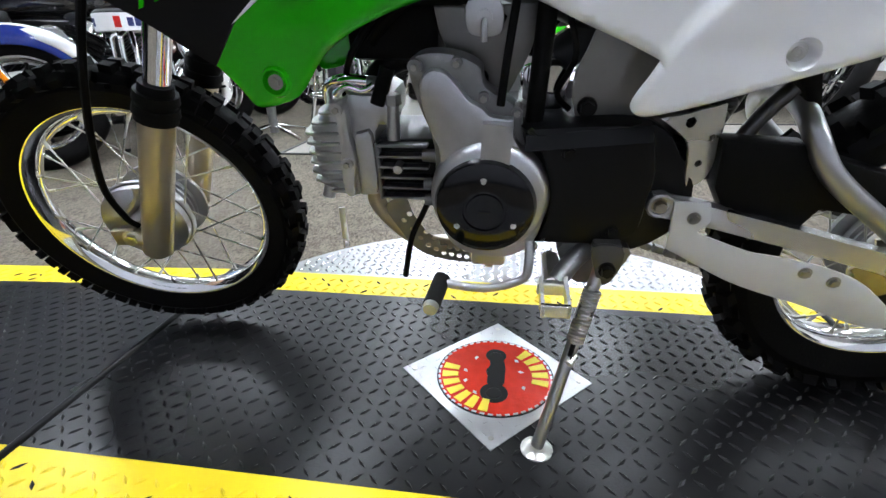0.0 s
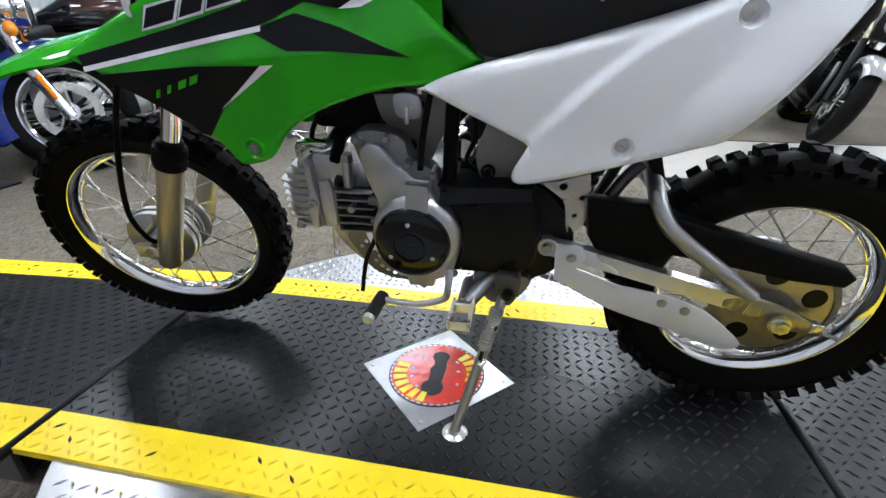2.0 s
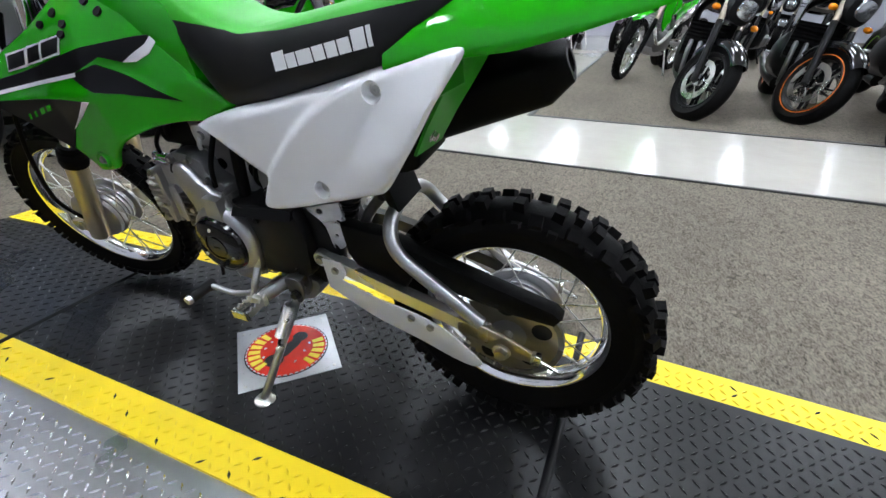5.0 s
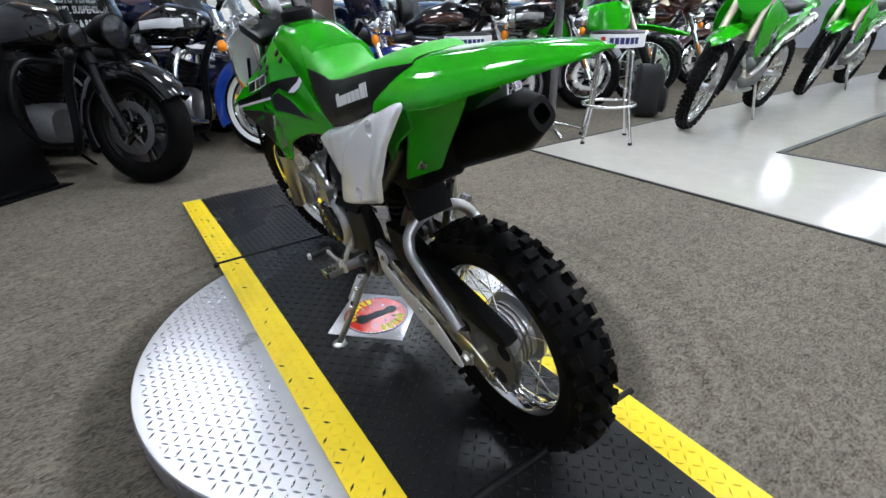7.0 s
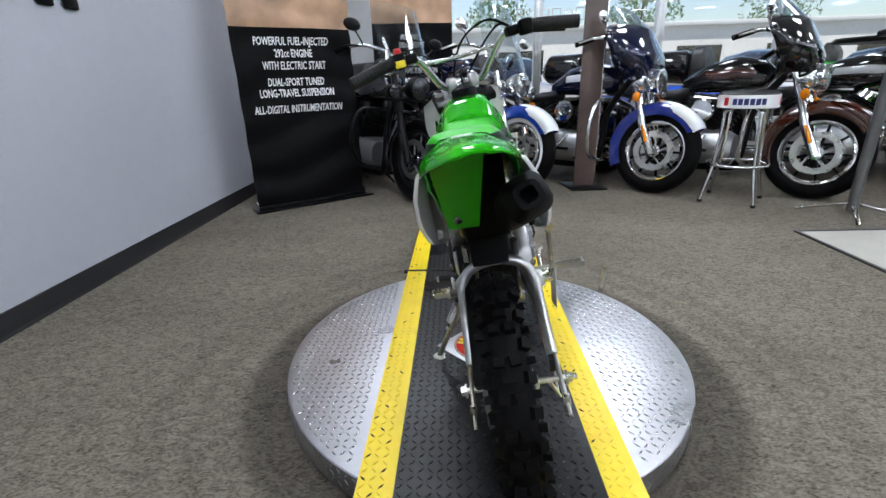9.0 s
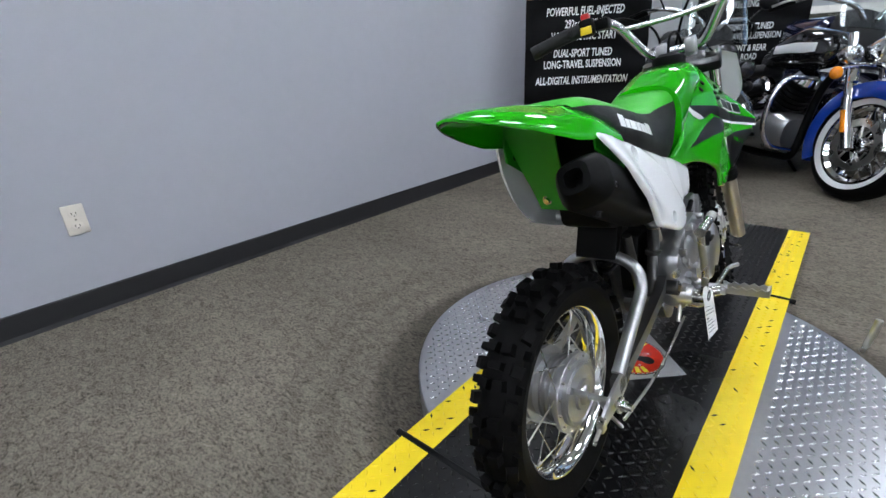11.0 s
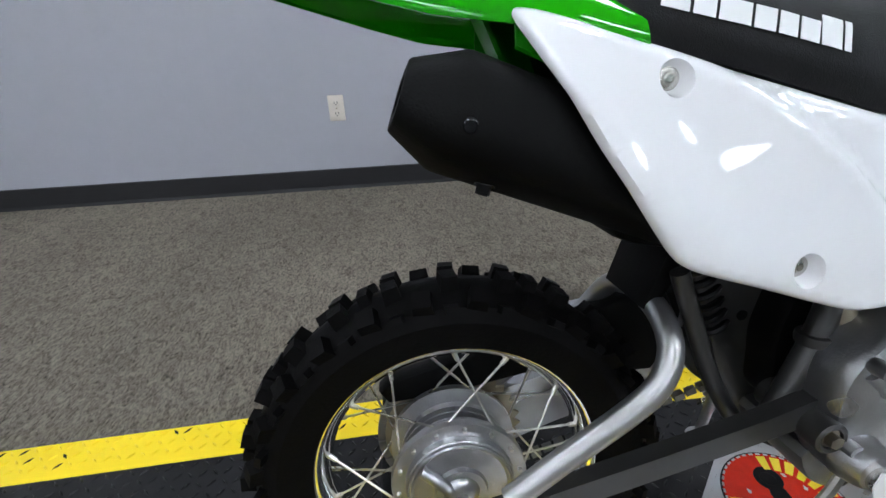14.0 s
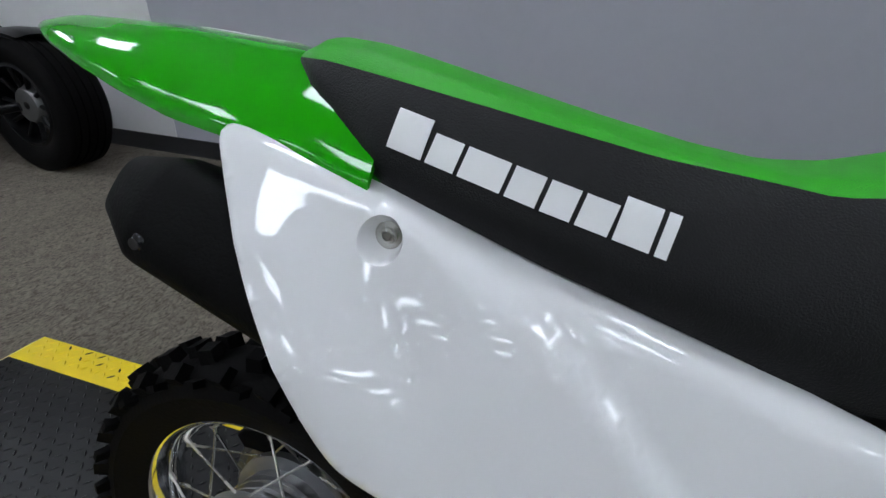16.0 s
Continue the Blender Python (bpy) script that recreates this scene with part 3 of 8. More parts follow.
def arc_letters(a0, a1, n, r0, r1, name):
    for i in range(n):
        o = bmesh.new()
        am, w = radians(a0 + (a1 - a0) * (i + 0.5) / n), abs(radians(a1 - a0)) / n * 0.33
        pts = [(r * math.cos(am + s * w), r * math.sin(am + s * w)) for r, s in ((r0, -1), (r1, -1), (r1, 1), (r0, 1))]
        plate(pts, 0.0031, 0.0037, axis="Z", bm=o)
        part(name, o, SIGN_YELLOW, badge, smooth=False)


arc_letters(222, 118, 7, 0.058, 0.083, "letter_bar")
arc_letters(-62, 12, 5, 0.058, 0.083, "letter_bar")
for x, y, r in ((-0.030, -0.030, 0.021), (0.034, 0.034, 0.017)):
    part("emblem", lathe([(0.0, 0.0036), (r * 0.5, 0.0036), (r * 0.55, 0.0033), (r * 0.62, 0.0036), (r, 0.0036), (r, 0.0030)], 28, "Z", (x, y, 0), closed=False), DECAL, badge, smooth=False)
part("emblem", plate(curve2([(-0.024, -0.010), (-0.008, -0.026), (0.010, -0.012), (0.028, 0.006), (0.040, 0.030), (0.026, 0.040), (0.010, 0.022), (-0.004, 0.016), (-0.012, 0.004)], 3), 0.0031, 0.0038, axis="Z"), DECAL, badge, "black emblem print", smooth=False)
# small silver flecks laid on the red print
for x, y, a in ((-0.046, 0.018, 20), (-0.030, 0.036, 70), (0.012, -0.050, 40), (0.036, -0.022, 110), (-0.052, -0.012, 60), (0.004, 0.050, 10), (0.050, 0.002, 80)):
    chip = plate([(-0.004, -0.002), (0.003, -0.003), (0.005, 0.001), (0.0, 0.003)], 0.0031, 0.0034, axis="Z")
    chip.transform(Matrix.Translation((x, y, 0)) @ Matrix.Rotation(radians(a), 4, "Z"))
    part("paint_chip", chip, SIGN, badge, smooth=False)
for sx, sy in ((-1, -1), (1, -1), (1, 1), (-1, 1)):
    part("screw", lathe([(0.0, 0.0034), (0.0035, 0.003), (0.0045, 0.0015)], 12, "Z", (sx * (S - 0.014), sy * (S - 0.014), 0), closed=False), STEEL, badge)


# ---- the dirt bike on the turntable; it points to -x and leans on its stand ----
def lerp(x, xs, ys):
    return float(np.interp(x, xs, ys))


def knobby_tyre(R, r_rim, hw, n, h, big=1.0):
    """Carcass turned round Y, with rows of tread blocks standing on it."""
    rc = R - h
    knobs = []
    o = lathe([(r_rim - 0.004, -hw * 0.62), (r_rim + 0.010, -hw * 0.80), ((r_rim + rc) / 2, -hw * 0.97), (rc - 0.016, -hw * 0.86), (rc - 0.004, -hw * 0.5), (rc, 0), (rc - 0.004, hw * 0.5), (rc - 0.016, hw * 0.86), ((r_rim + rc) / 2, hw * 0.97), (r_rim + 0.010, hw * 0.80), (r_rim - 0.004, hw * 0.62), (r_rim - 0.001, 0)], 72)

    def block(a, y, w, ln, lean, hh, twist=0.0):
        b = bmesh.new()
        bmesh.ops.create_cube(b, size=1.0, matrix=Matrix.Diagonal((ln, w, hh + 0.008, 1)))
        for v in b.verts:
            if v.co.z > 0:
                v.co.x *= 0.82
                v.co.y *= 0.86
        base = rc - (0.004 if abs(y) < hw * 0.6 else 0.014)
        m = Matrix.Rotation(a, 4, "Y") @ Matrix.Translation((0, y, base + (hh - 0.008) / 2)) @ Matrix.Rotation(lean, 4, "X") @ Matrix.Rotation(twist, 4, "Z")
        b.transform(m)
        knobs.append(b)
    rng = random.Random(5)
    for i in range(n):
        a = 2 * math.pi * i / n
        j = rng.uniform(-0.004, 0.004)
        for s in (-1, 1):
            block(a + j, s * hw * 0.30, hw * 0.50 * big, R * 0.080, s * -0.10, h, s * 0.12)
            block(a + math.pi / n + j, s * hw * 0.74, hw * 0.50, R * 0.092, s * -0.62, h * 0.95, s * -0.1)
            block(a + j, s * hw * 0.99, hw * 0.20, R * 0.06, s * -1.25, h * 0.45)
        if i % 2:
            block(a + math.pi / n, 0, hw * 0.62, R * 0.058, 0, h * 0.9)
    return o, knobs


def make_wheel(parent, name, c, R, r_rim, hw, n_knob, knob, hub_r, hub_w, n_spoke, turn=None):
    m = Matrix.Translation(c)
    bend = steer if turn is not None else (lambda o: o)
    hub = lathe([(0.008, -hub_w), (hub_r * 0.42, -hub_w), (hub_r * 0.5, -hub_w * 0.86), (hub_r * 0.98, -hub_w * 0.72), (hub_r, -hub_w * 0.66), (hub_r, -hub_w * 0.52), (hub_r * 0.80, -hub_w * 0.45), (hub_r * 0.76, 0), (hub_r * 0.80, hub_w * 0.45), (hub_r, hub_w * 0.52), (hub_r, hub_w * 0.66), (hub_r * 0.985, hub_w * 0.69), (hub_r * 0.80, hub_w * 0.69), (hub_r * 0.79, hub_w * 0.84), (hub_r * 0.77, hub_w * 0.86), (hub_r * 0.74, hub_w * 0.81), (hub_r * 0.40, hub_w * 0.84), (hub_r * 0.36, hub_w), (0.008, hub_w)], 64)
    hub.transform(m)
    wheel = part(name, bend(hub), CAST, parent)
    for k in range(3):
        q = -0.010 + 0.010 * k
        rib = lathe([(hub_r * 0.74, q - 0.002), (hub_r * 0.85, q - 0.001), (hub_r * 0.85, q + 0.001), (hub_r * 0.74, q + 0.002)], 40)
        rib.transform(m)
        part("hub_rib", bend(rib), CAST, wheel)
    t, knobs = knobby_tyre(R, r_rim, hw, n_knob, knob)
    t.transform(m)
    tyre = part("tyre", bend(t), RUBBER, parent, "black knobbly rubber tyre", angle=30)
    for k_ in knobs:
        k_.transform(m)
        part("tread_block", bend(k_), RUBBER, tyre, smooth=False)
    rw = hw * 0.62
    rim = lathe([(r_rim + 0.003, -rw), (r_rim + 0.004, -rw * 0.86), (r_rim - 0.007, -rw * 0.74), (r_rim - 0.013, -rw * 0.4), (r_rim - 0.016, 0), (r_rim - 0.013, rw * 0.4), (r_rim - 0.007, rw * 0.74), (r_rim + 0.004, rw * 0.86), (r_rim + 0.003, rw), (r_rim - 0.003, rw * 1.02), (r_rim - 0.008, rw * 0.92), (r_rim - 0.012, rw * 0.72), (r_rim - 0.018, rw * 0.42), (r_rim - 0.021, 0), (r_rim - 0.018, -rw * 0.42), (r_rim - 0.012, -rw * 0.72), (r_rim - 0.008, -rw * 0.92), (r_rim - 0.003, -rw * 1.02)], 72)
    rim.transform(m)
    part("rim", bend(rim), CHROME, wheel, "chromed wheel rim")
    for i in range(n_spoke):
        s = 1 if i % 2 else -1
        a = 2 * math.pi * (i + 0.5) / n_spoke
        head = rod((hub_r * 0.90 * math.cos(a), s * hub_w * 0.66, hub_r * 0.90 * math.sin(a)), (hub_r * 0.90 * math.cos(a), s * hub_w * 0.78, hub_r * 0.90 * math.sin(a)), 0.0028, 0.0022, 8)
        head.transform(m)
        part("spoke_head", bend(head), STEEL, wheel)
        a = 2 * math.pi * i / n_spoke
        d = (0.62 if (i // 2) % 2 else -0.62)
        p0 = (hub_r * 0.95 * math.cos(a + d), s * hub_w * 0.6, hub_r * 0.95 * math.sin(a + d))
        p1 = ((r_rim - 0.012) * math.cos(a), s * 0.006, (r_rim - 0.012) * math.sin(a))
        q = Vector(p1) + (Vector(p0) - Vector(p1)).normalized() * 0.016
        o = rod(p0, p1, 0.0014, seg=6)
        rod(q, p1, 0.0026, 0.0030, seg=6, bm=o)
        o.transform(m)
        part("spoke", bend(o), STEEL, wheel)
    return wheel


bike = thing("dirt_bike", "small lime green dirt bike with white panels on its stand", "motorcycle", m=pose(0, 0.068, -0.001, 9, 0, 0))
RW, FW = (0.545, -0.012, 0.240), (-0.521, 0.0, 0.250)
RAKE, STEER = radians(24), radians(10.5)
AX0 = Vector((-0.475, 0, 0.22))
AXIS = Vector((math.sin(RAKE), 0, math.cos(RAKE)))
TURN = Matrix.Translation(AX0) @ Matrix.Rotation(STEER, 4, AXIS) @ Matrix.Translation(-AX0)


def steer(o):
    """Turns the front end a little to the left; the fork also sits a touch skewed under the lean."""
    o.transform(TURN)
    for v in o.verts:
        if v.co.z < 0.6:
            v.co.y += 0.063 * (0.6 - v.co.z)
    return o


# wheels
rear = make_wheel(bike, "rear_wheel", RW, 0.237, 0.160, 0.040, 25, 0.015, 0.074, 0.050, 28)
front = make_wheel(bike, "front_wheel", FW, 0.239, 0.182, 0.034, 34, 0.011, 0.066, 0.045, 28, TURN)
# brake plates and axles
o = lathe([(0.0, 0.058), (0.012, 0.058), (0.017, 0.055), (0.021, 0.046), (0.050, 0.0435), (0.0535, 0.046), (0.0555, 0.045), (0.057, 0.036), (0.0, 0.036)], 56, closed=False)
o.transform(Matrix.Translation(RW))
part("brake_plate", o, CAST, rear)
o = tube([(0.010, 0.054, 0.006), (0.026, 0.050, 0.020), (0.040, 0.046, 0.030)], 0.0065, 10, 3)
o.transform(Matrix.Translation(RW))
part("cam_boss", o, CAST, rear)
o = lathe([(0.0, -0.058), (0.016, -0.060), (0.024, -0.054), (0.052, -0.050), (0.062, -0.044), (0.063, -0.034), (0.0, -0.034)], 40, closed=False)
tube([(-0.02, -0.056, 0.02), (0.02, -0.062, 0.05), (0.03, -0.062, 0.075)], 0.006, 8, 4, o)
o.transform(Matrix.Translation(FW))
part("brake_plate", steer(o), CAST, front)
o = rod((RW[0], -0.112, RW[2]), (RW[0], 0.122, RW[2]), 0.0065, seg=14)
for s in (-1, 1):
    bolt((RW[0], s * 0.100, RW[2]), (0, s, 0), 0.011, 0.012, o)
part("rear_axle", o, STEEL, bike)
o = rod((FW[0], -0.092, FW[2]), (FW[0], 0.092, FW[2]), 0.006, seg=14)
for s in (-1, 1):
    bolt((FW[0], s * 0.082, FW[2]), (0, s, 0), 0.010, 0.010, o)
part("front_axle", steer(o), STEEL, bike)

# front end
for s in (-1, 1):
    def leg(u, dx=0.0):
        return Vector((-0.500 + dx + (u - 0.22) * math.tan(RAKE), s * 0.076, u))
    o = tube([leg(0.211), leg(0.220), leg(0.33), leg(0.425), leg(0.432)], 0.021, 20, 1, radii=[0.012, 0.0205, 0.021, 0.021, 0.022])
    rod(leg(0.24) + Vector((-0.034, 0, 0.008)), leg(0.24), 0.014, 0.016, 12, o)
    box(-0.55, -0.515, s * 0.068, s * 0.084, 0.236, 0.264, 0.004, bm=o)
    part("fork_slider", steer(o), CHAMPAGNE, bike, "champagne alloy fork slider")
    o = rod(leg(0.42), leg(0.80), 0.0150, seg=20)
    part("fork_tube", steer(o), CHROME, bike)
    o = bmesh.new()
    for k, (u, r) in enumerate(((0.432, 0.026), (0.440, 0.028), (0.448, 0.024), (0.456, 0.027), (0.466, 0.021))):
        rod(leg(u - 0.005), leg(u + 0.005), r * 0.96, r * 0.9, 18, o)
    part("dust_boot", steer(o), BLACK_MATT, bike)
for u in (0.62, 0.775):
    o = box(-0.05, 0.05, -0.098, 0.098, -0.013, 0.013, 0.008)
    o.transform(Matrix.Translation((-0.490 + (u - 0.22) * math.tan(RAKE), 0, u)) @ Matrix.Rotation(RAKE, 4, "Y"))
    part("triple_clamp", steer(o), BLACK, bike)
part("head_tube", rod(AX0 + AXIS * 0.42, AX0 + AXIS * 0.60, 0.026, seg=20), BLACK, bike)
# handlebar
BX, BU = -0.205, 0.818
bar = [(-0.055 + 0.02, -0.318, 0.895), (-0.075 + 0.02, -0.22, 0.915), (-0.10, -0.155, 0.922), (-0.128, -0.12, 0.905), (-0.185, -0.075, 0.835), (-0.2, -0.05, 0.818), (BX, 0, BU), (-0.2, 0.05, 0.818), (-0.185, 0.075, 0.835), (-0.128, 0.12, 0.905), (-0.10, 0.155, 0.922), (-0.055, 0.22, 0.915), (-0.035, 0.318, 0.895)]
part("handlebar", steer(tube(bar, 0.0111, 14, 5)), SILVER, bike, "bare silver steel handlebar")
part("crossbar", steer(tube([(-0.135, -0.112, 0.898), (-0.138, 0, 0.892), (-0.135, 0.112, 0.898)], 0.0062, 10, 3)), SILVER, bike)
for s in (-1, 1):
    o = tube([(-0.035, s * 0.325, 0.894), (-0.052, s * 0.24, 0.912), (-0.062, s * 0.200, 0.918)], 0.0165, 16, 24, radii=[0.0165, 0.0182] * 16 + [0.022, 0.022])
    part("grip", steer(o), RUBBER_WORN, bike, "ribbed black rubber grip")
    o = box(-0.082, -0.044, s * 0.165, s * 0.200, 0.898, 0.940, 0.008)
    box(-0.10, -0.06, s * 0.13, s * 0.165, 0.905, 0.932, 0.006, bm=o)
    part("switch_housing", steer(o), BLACK_MATT, bike)
    o = rod((-0.2, s * 0.034, 0.795), (-0.2, s * 0.034, 0.842), 0.013, seg=12)
    box(-0.222, -0.180, s * 0.020, s * 0.048, 0.800, 0.838, 0.005, bm=o)
    part("bar_clamp", steer(o), CAST, bike)
part("stop_switch", steer(box(-0.068, -0.046, -0.192, -0.172, 0.938, 0.952, 0.004)), RED, bike, "red engine stop switch")
part("warning_label", steer(box(-0.046, -0.042, -0.196, -0.168, 0.902, 0.920, 0.001)), YELLOW_PLASTIC, bike, "small yellow warning label")
part("brake_lever", steer(tube([(-0.10, 0.15, 0.915), (-0.125, 0.19, 0.912), (-0.12, 0.25, 0.9), (-0.10, 0.31, 0.885)], 0.006, 10, 4, flat=0.6)), BLACK, bike)
for pts, r in (([(-0.10, 0.155, 0.93), (-0.16, 0.10, 0.97), (-0.26, 0.03, 0.93), (-0.30, -0.02, 0.80), (-0.26, -0.05, 0.66)], 0.0035),
               ([(-0.10, 0.16, 0.92), (-0.19, 0.14, 0.95), (-0.30, 0.08, 0.88), (-0.33, 0.0, 0.76), (-0.30, -0.04, 0.6)], 0.0035),
               ([(-0.10, -0.16, 0.91), (-0.17, -0.12, 0.93), (-0.25, -0.05, 0.88), (-0.27, -0.04, 0.74)], 0.003)):
    part("cable", steer(tube(pts, r, 8, 6)), BLACK_MATT, bike)
part("brake_cable", steer(tube([(-0.30, -0.10, 0.72), (-0.385, -0.105, 0.60), (-0.445, -0.115, 0.48), (-0.495, -0.108, 0.36), (-0.512, -0.085, 0.29), (-0.515, -0.068, 0.262)], 0.0045, 8, 6)), BLACK_MATT, bike)
# number plate and front fender
o = skin(curve2([(-0.136, 0.68), (-0.130, 0.775, 1), (-0.06, 0.805), (0.06, 0.805), (0.130, 0.775, 1), (0.136, 0.68), (0.08, 0.630), (-0.08, 0.630)], 4), lambda x, z: -0.360 + 0.30 * (z - 0.65) + 1.2 * x * x, 0.004, 0.02)
o.transform(Matrix.Rotation(-math.pi / 2, 4, "Z"))
part("number_plate", steer(o), WHITE, bike, "blank white plastic number plate")
secs = []
for k in range(15):
    t = k / 14
    x = lerp(t, [0, 1], [-0.20, -0.80])
    u = lerp(t, [0, 0.35, 0.6, 1], [0.63, 0.632, 0.605, 0.535])
    w = lerp(t, [0, 0.2, 0.5, 0.85, 1], [0.045, 0.07, 0.08, 0.062, 0.022])
    d = lerp(t, [0, 0.5, 1], [0.03, 0.035, 0.012])
    top = [(x, w * math.sin(a), u + d * (math.cos(a) - 1) * 0.9) for a in np.linspace(-1.35, 1.35, 11)]
    bot = [(x, w * 0.95 * math.sin(a), u - 0.004 + d * (math.cos(a) - 1) * 0.9) for a in np.linspace(1.35, -1.35, 11)]
    secs.append(top + bot)
part("front_fender", steer(loft(secs)), GREEN, bike, "lime green plastic front fender")


# bodywork
def shroud_v(x, u):
    v = lerp(u, [0.44, 0.52, 0.60, 0.66, 0.71, 0.75, 0.79], [0.106, 0.115, 0.117, 0.112, 0.098, 0.076, 0.046])
    v += max(0.0, -0.24 - x) * 0.20 - lerp(x, [-0.13, 0.03, 0.12], [0.0, 0.034, 0.044])
    v += 0.006 * math.exp(-((u - (0.60 + 0.10 * (x + 0.1))) / 0.026) ** 2)      # crease
    v -= 0.006 * math.exp(-(((u - 0.625 + 0.25 * (x + 0.05)) / 0.02) ** 2 + ((x + 0.04) / 0.07) ** 2))
    return v


SHROUD = curve2([(-0.408, 0.598, 1), (-0.362, 0.573), (-0.303, 0.525), (-0.262, 0.488), (-0.240, 0.450, 1), (-0.228, 0.445), (-0.185, 0.458), (-0.150, 0.497), (-0.112, 0.522), (-0.055, 0.543), (0.0, 0.554), (0.040, 0.556), (0.075, 0.566), (0.115, 0.586, 1), (0.069, 0.621), (0.040, 0.652), (0.001, 0.700), (-0.015, 0.745, 1), (-0.06, 0.772), (-0.125, 0.772, 1), (-0.19, 0.722), (-0.29, 0.668), (-0.40, 0.612)], 4)


def sway(x, u):
    """The rear bodywork sits a little over to the left, more so towards the top."""
    return -0.10 * max(0.0, u - 0.5) * lerp(x, [0.0, 0.2, 0.55, 0.75], [0.0, 1.0, 1.0, 0.4])


def on_side(poly, lift, s, material, name, parent, label="", surf=None, cell=0.007, th=0.0014, lean=None):
    f = surf or shroud_v
    g = lean or (lambda x, z: 0.0)
    return part(name, skin(poly, lambda x, z: s * (f(x, z) + lift) + g(x, z), th, cell, side=s, edge=0.0), material, parent, label, angle=60)


def hole_ring(x, u, s, f=None):
    return (x, s * ((f or shroud_v)(x, u)), u)


for s in (-1, 1):
    body = part("shroud", skin(SHROUD, lambda x, z: s * shroud_v(x, z), 0.003, 0.0065, side=s), GREEN, bike, "glossy lime green plastic shroud", angle=60)
    on_side([(-0.372, 0.580), (-0.305, 0.529), (-0.262, 0.492), (-0.246, 0.512), (-0.226, 0.537), (-0.143, 0.5875), (-0.263, 0.586)], 0.0016, s, DECAL, "decal", body, "black film graphic")
    on_side([(-0.141, 0.588), (-0.224, 0.536), (-0.234, 0.530), (-0.158, 0.5875)], 0.0018, s, DECAL_WHITE, "decal", body)
    on_side([(-0.166, 0.626), (-0.107, 0.644), (-0.057, 0.627), (0.026, 0.591), (-0.073, 0.603), (-0.119, 0.604)], 0.0018, s, DECAL, "decal", body)
    on_side([(-0.388, 0.590), (-0.27, 0.611), (-0.150, 0.632), (-0.095, 0.655), (-0.055, 0.647), (-0.008, 0.672), (0.004, 0.684), (-0.03, 0.681), (-0.124, 0.668), (-0.27, 0.630), (-0.392, 0.603)], 0.0018, s, DECAL, "decal", body)
    on_side([(-0.388, 0.584), (-0.27, 0.605), (-0.150, 0.626), (-0.150, 0.632), (-0.27, 0.611), (-0.388, 0.590)], 0.0020, s, DECAL_WHITE, "decal", body)
    on_side([(-0.055, 0.647), (-0.008, 0.672), (0.004, 0.684), (0.010, 0.674), (-0.004, 0.659), (-0.030, 0.648)], 0.0022, s, DECAL_WHITE, "decal", body)
    for x0, w in ((-0.300, 0.038), (-0.254, 0.030), (-0.216, 0.044)):     # model mark, as plain slanted bars
        z0 = 0.631 + 0.23 * (x0 + 0.30)
        on_side([(x0, z0), (x0 + w, z0 + 0.23 * w), (x0 + w + 0.010, z0 + 0.23 * w + 0.022), (x0 + 0.010, z0 + 0.022)], 0.0030, s, DECAL, "letter_bar", body, cell=0.01)
        on_side([(x0 - 0.003, z0 - 0.003), (x0 + w + 0.002, z0 + 0.23 * w - 0.003), (x0 + w + 0.014, z0 + 0.23 * w + 0.025), (x0 + 0.008, z0 + 0.025)], 0.0024, s, DECAL_WHITE, "letter_edge", body, cell=0.01)
    for k in range(4):
        x0 = -0.313 + 0.0165 * k
        z0 = 0.5475 + 0.0052 * k
        w = 0.005 if k < 2 else 0.011
        on_side([(x0, z0), (x0 + w, z0 + 0.3 * w), (x0 + w + 0.005, z0 + 0.3 * w + 0.0105), (x0 + 0.005, z0 + 0.0105)], 0.0024, s, GREEN, "letter_bar", body, cell=0.03)
    for x, u in ((-0.166, 0.713), (-0.102, 0.728), (-0.079, 0.714), (-0.146, 0.700), (-0.200, 0.698), (-0.155, 0.686)):
        p = Vector((x, s * (shroud_v(x, u) + 0.0004), u))
        n = Vector((0, s, 0.9)).normalized()
        part("vent_hole", rod(p - n * 0.002, p + n * 0.0016, 0.0075, seg=16), BLACK_MATT, body)
    p = Vector((-0.203, s * (shroud_v(-0.203, 0.475) - 0.0004), 0.475))
    o = lathe([(0.0, 0.0022), (0.0095, 0.0022), (0.0125, 0.0065), (0.0145, 0.0064), (0.0165, 0.0015)], 24, closed=False)
    o.transform(Matrix.Translation(p) @ Matrix.Diagonal((1, s, 1, 1)))
    part("bolt_recess", o, GREEN, body)
    part("bolt", bolt(p + Vector((0, s * 0.002, 0)), (0, s, 0), 0.0058, 0.006), BOLT, body)
secs = []
for k in range(12):
    t = k / 11
    x = -0.20 + 0.265 * t
    top = lerp(x, [-0.20, -0.17, -0.13, -0.03, 0.065], [0.740, 0.772, 0.786, 0.776, 0.742])
    w = lerp(x, [-0.20, -0.13, 0.065], [0.055, 0.080, 0.080])
    secs.append([(x, w * math.copysign(abs(math.sin(a)) ** 0.75, math.sin(a)), top - 0.085 + 0.085 * math.copysign(abs(math.cos(a)) ** 0.6, math.cos(a))) for a in np.linspace(0, 2 * math.pi, 29)[:-1]])
part("tank_cover", loft(secs), GREEN, bike, "lime green tank cover")
o = lathe([(0.0, 0.812), (0.020, 0.811), (0.026, 0.806), (0.034, 0.804), (0.038, 0.798), (0.038, 0.784), (0.044, 0.780), (0.046, 0.768)], 36, "Z", (-0.132, 0, 0), closed=False)
part("filler_cap", o, BLACK_MATT, bike, "black plastic filler cap")
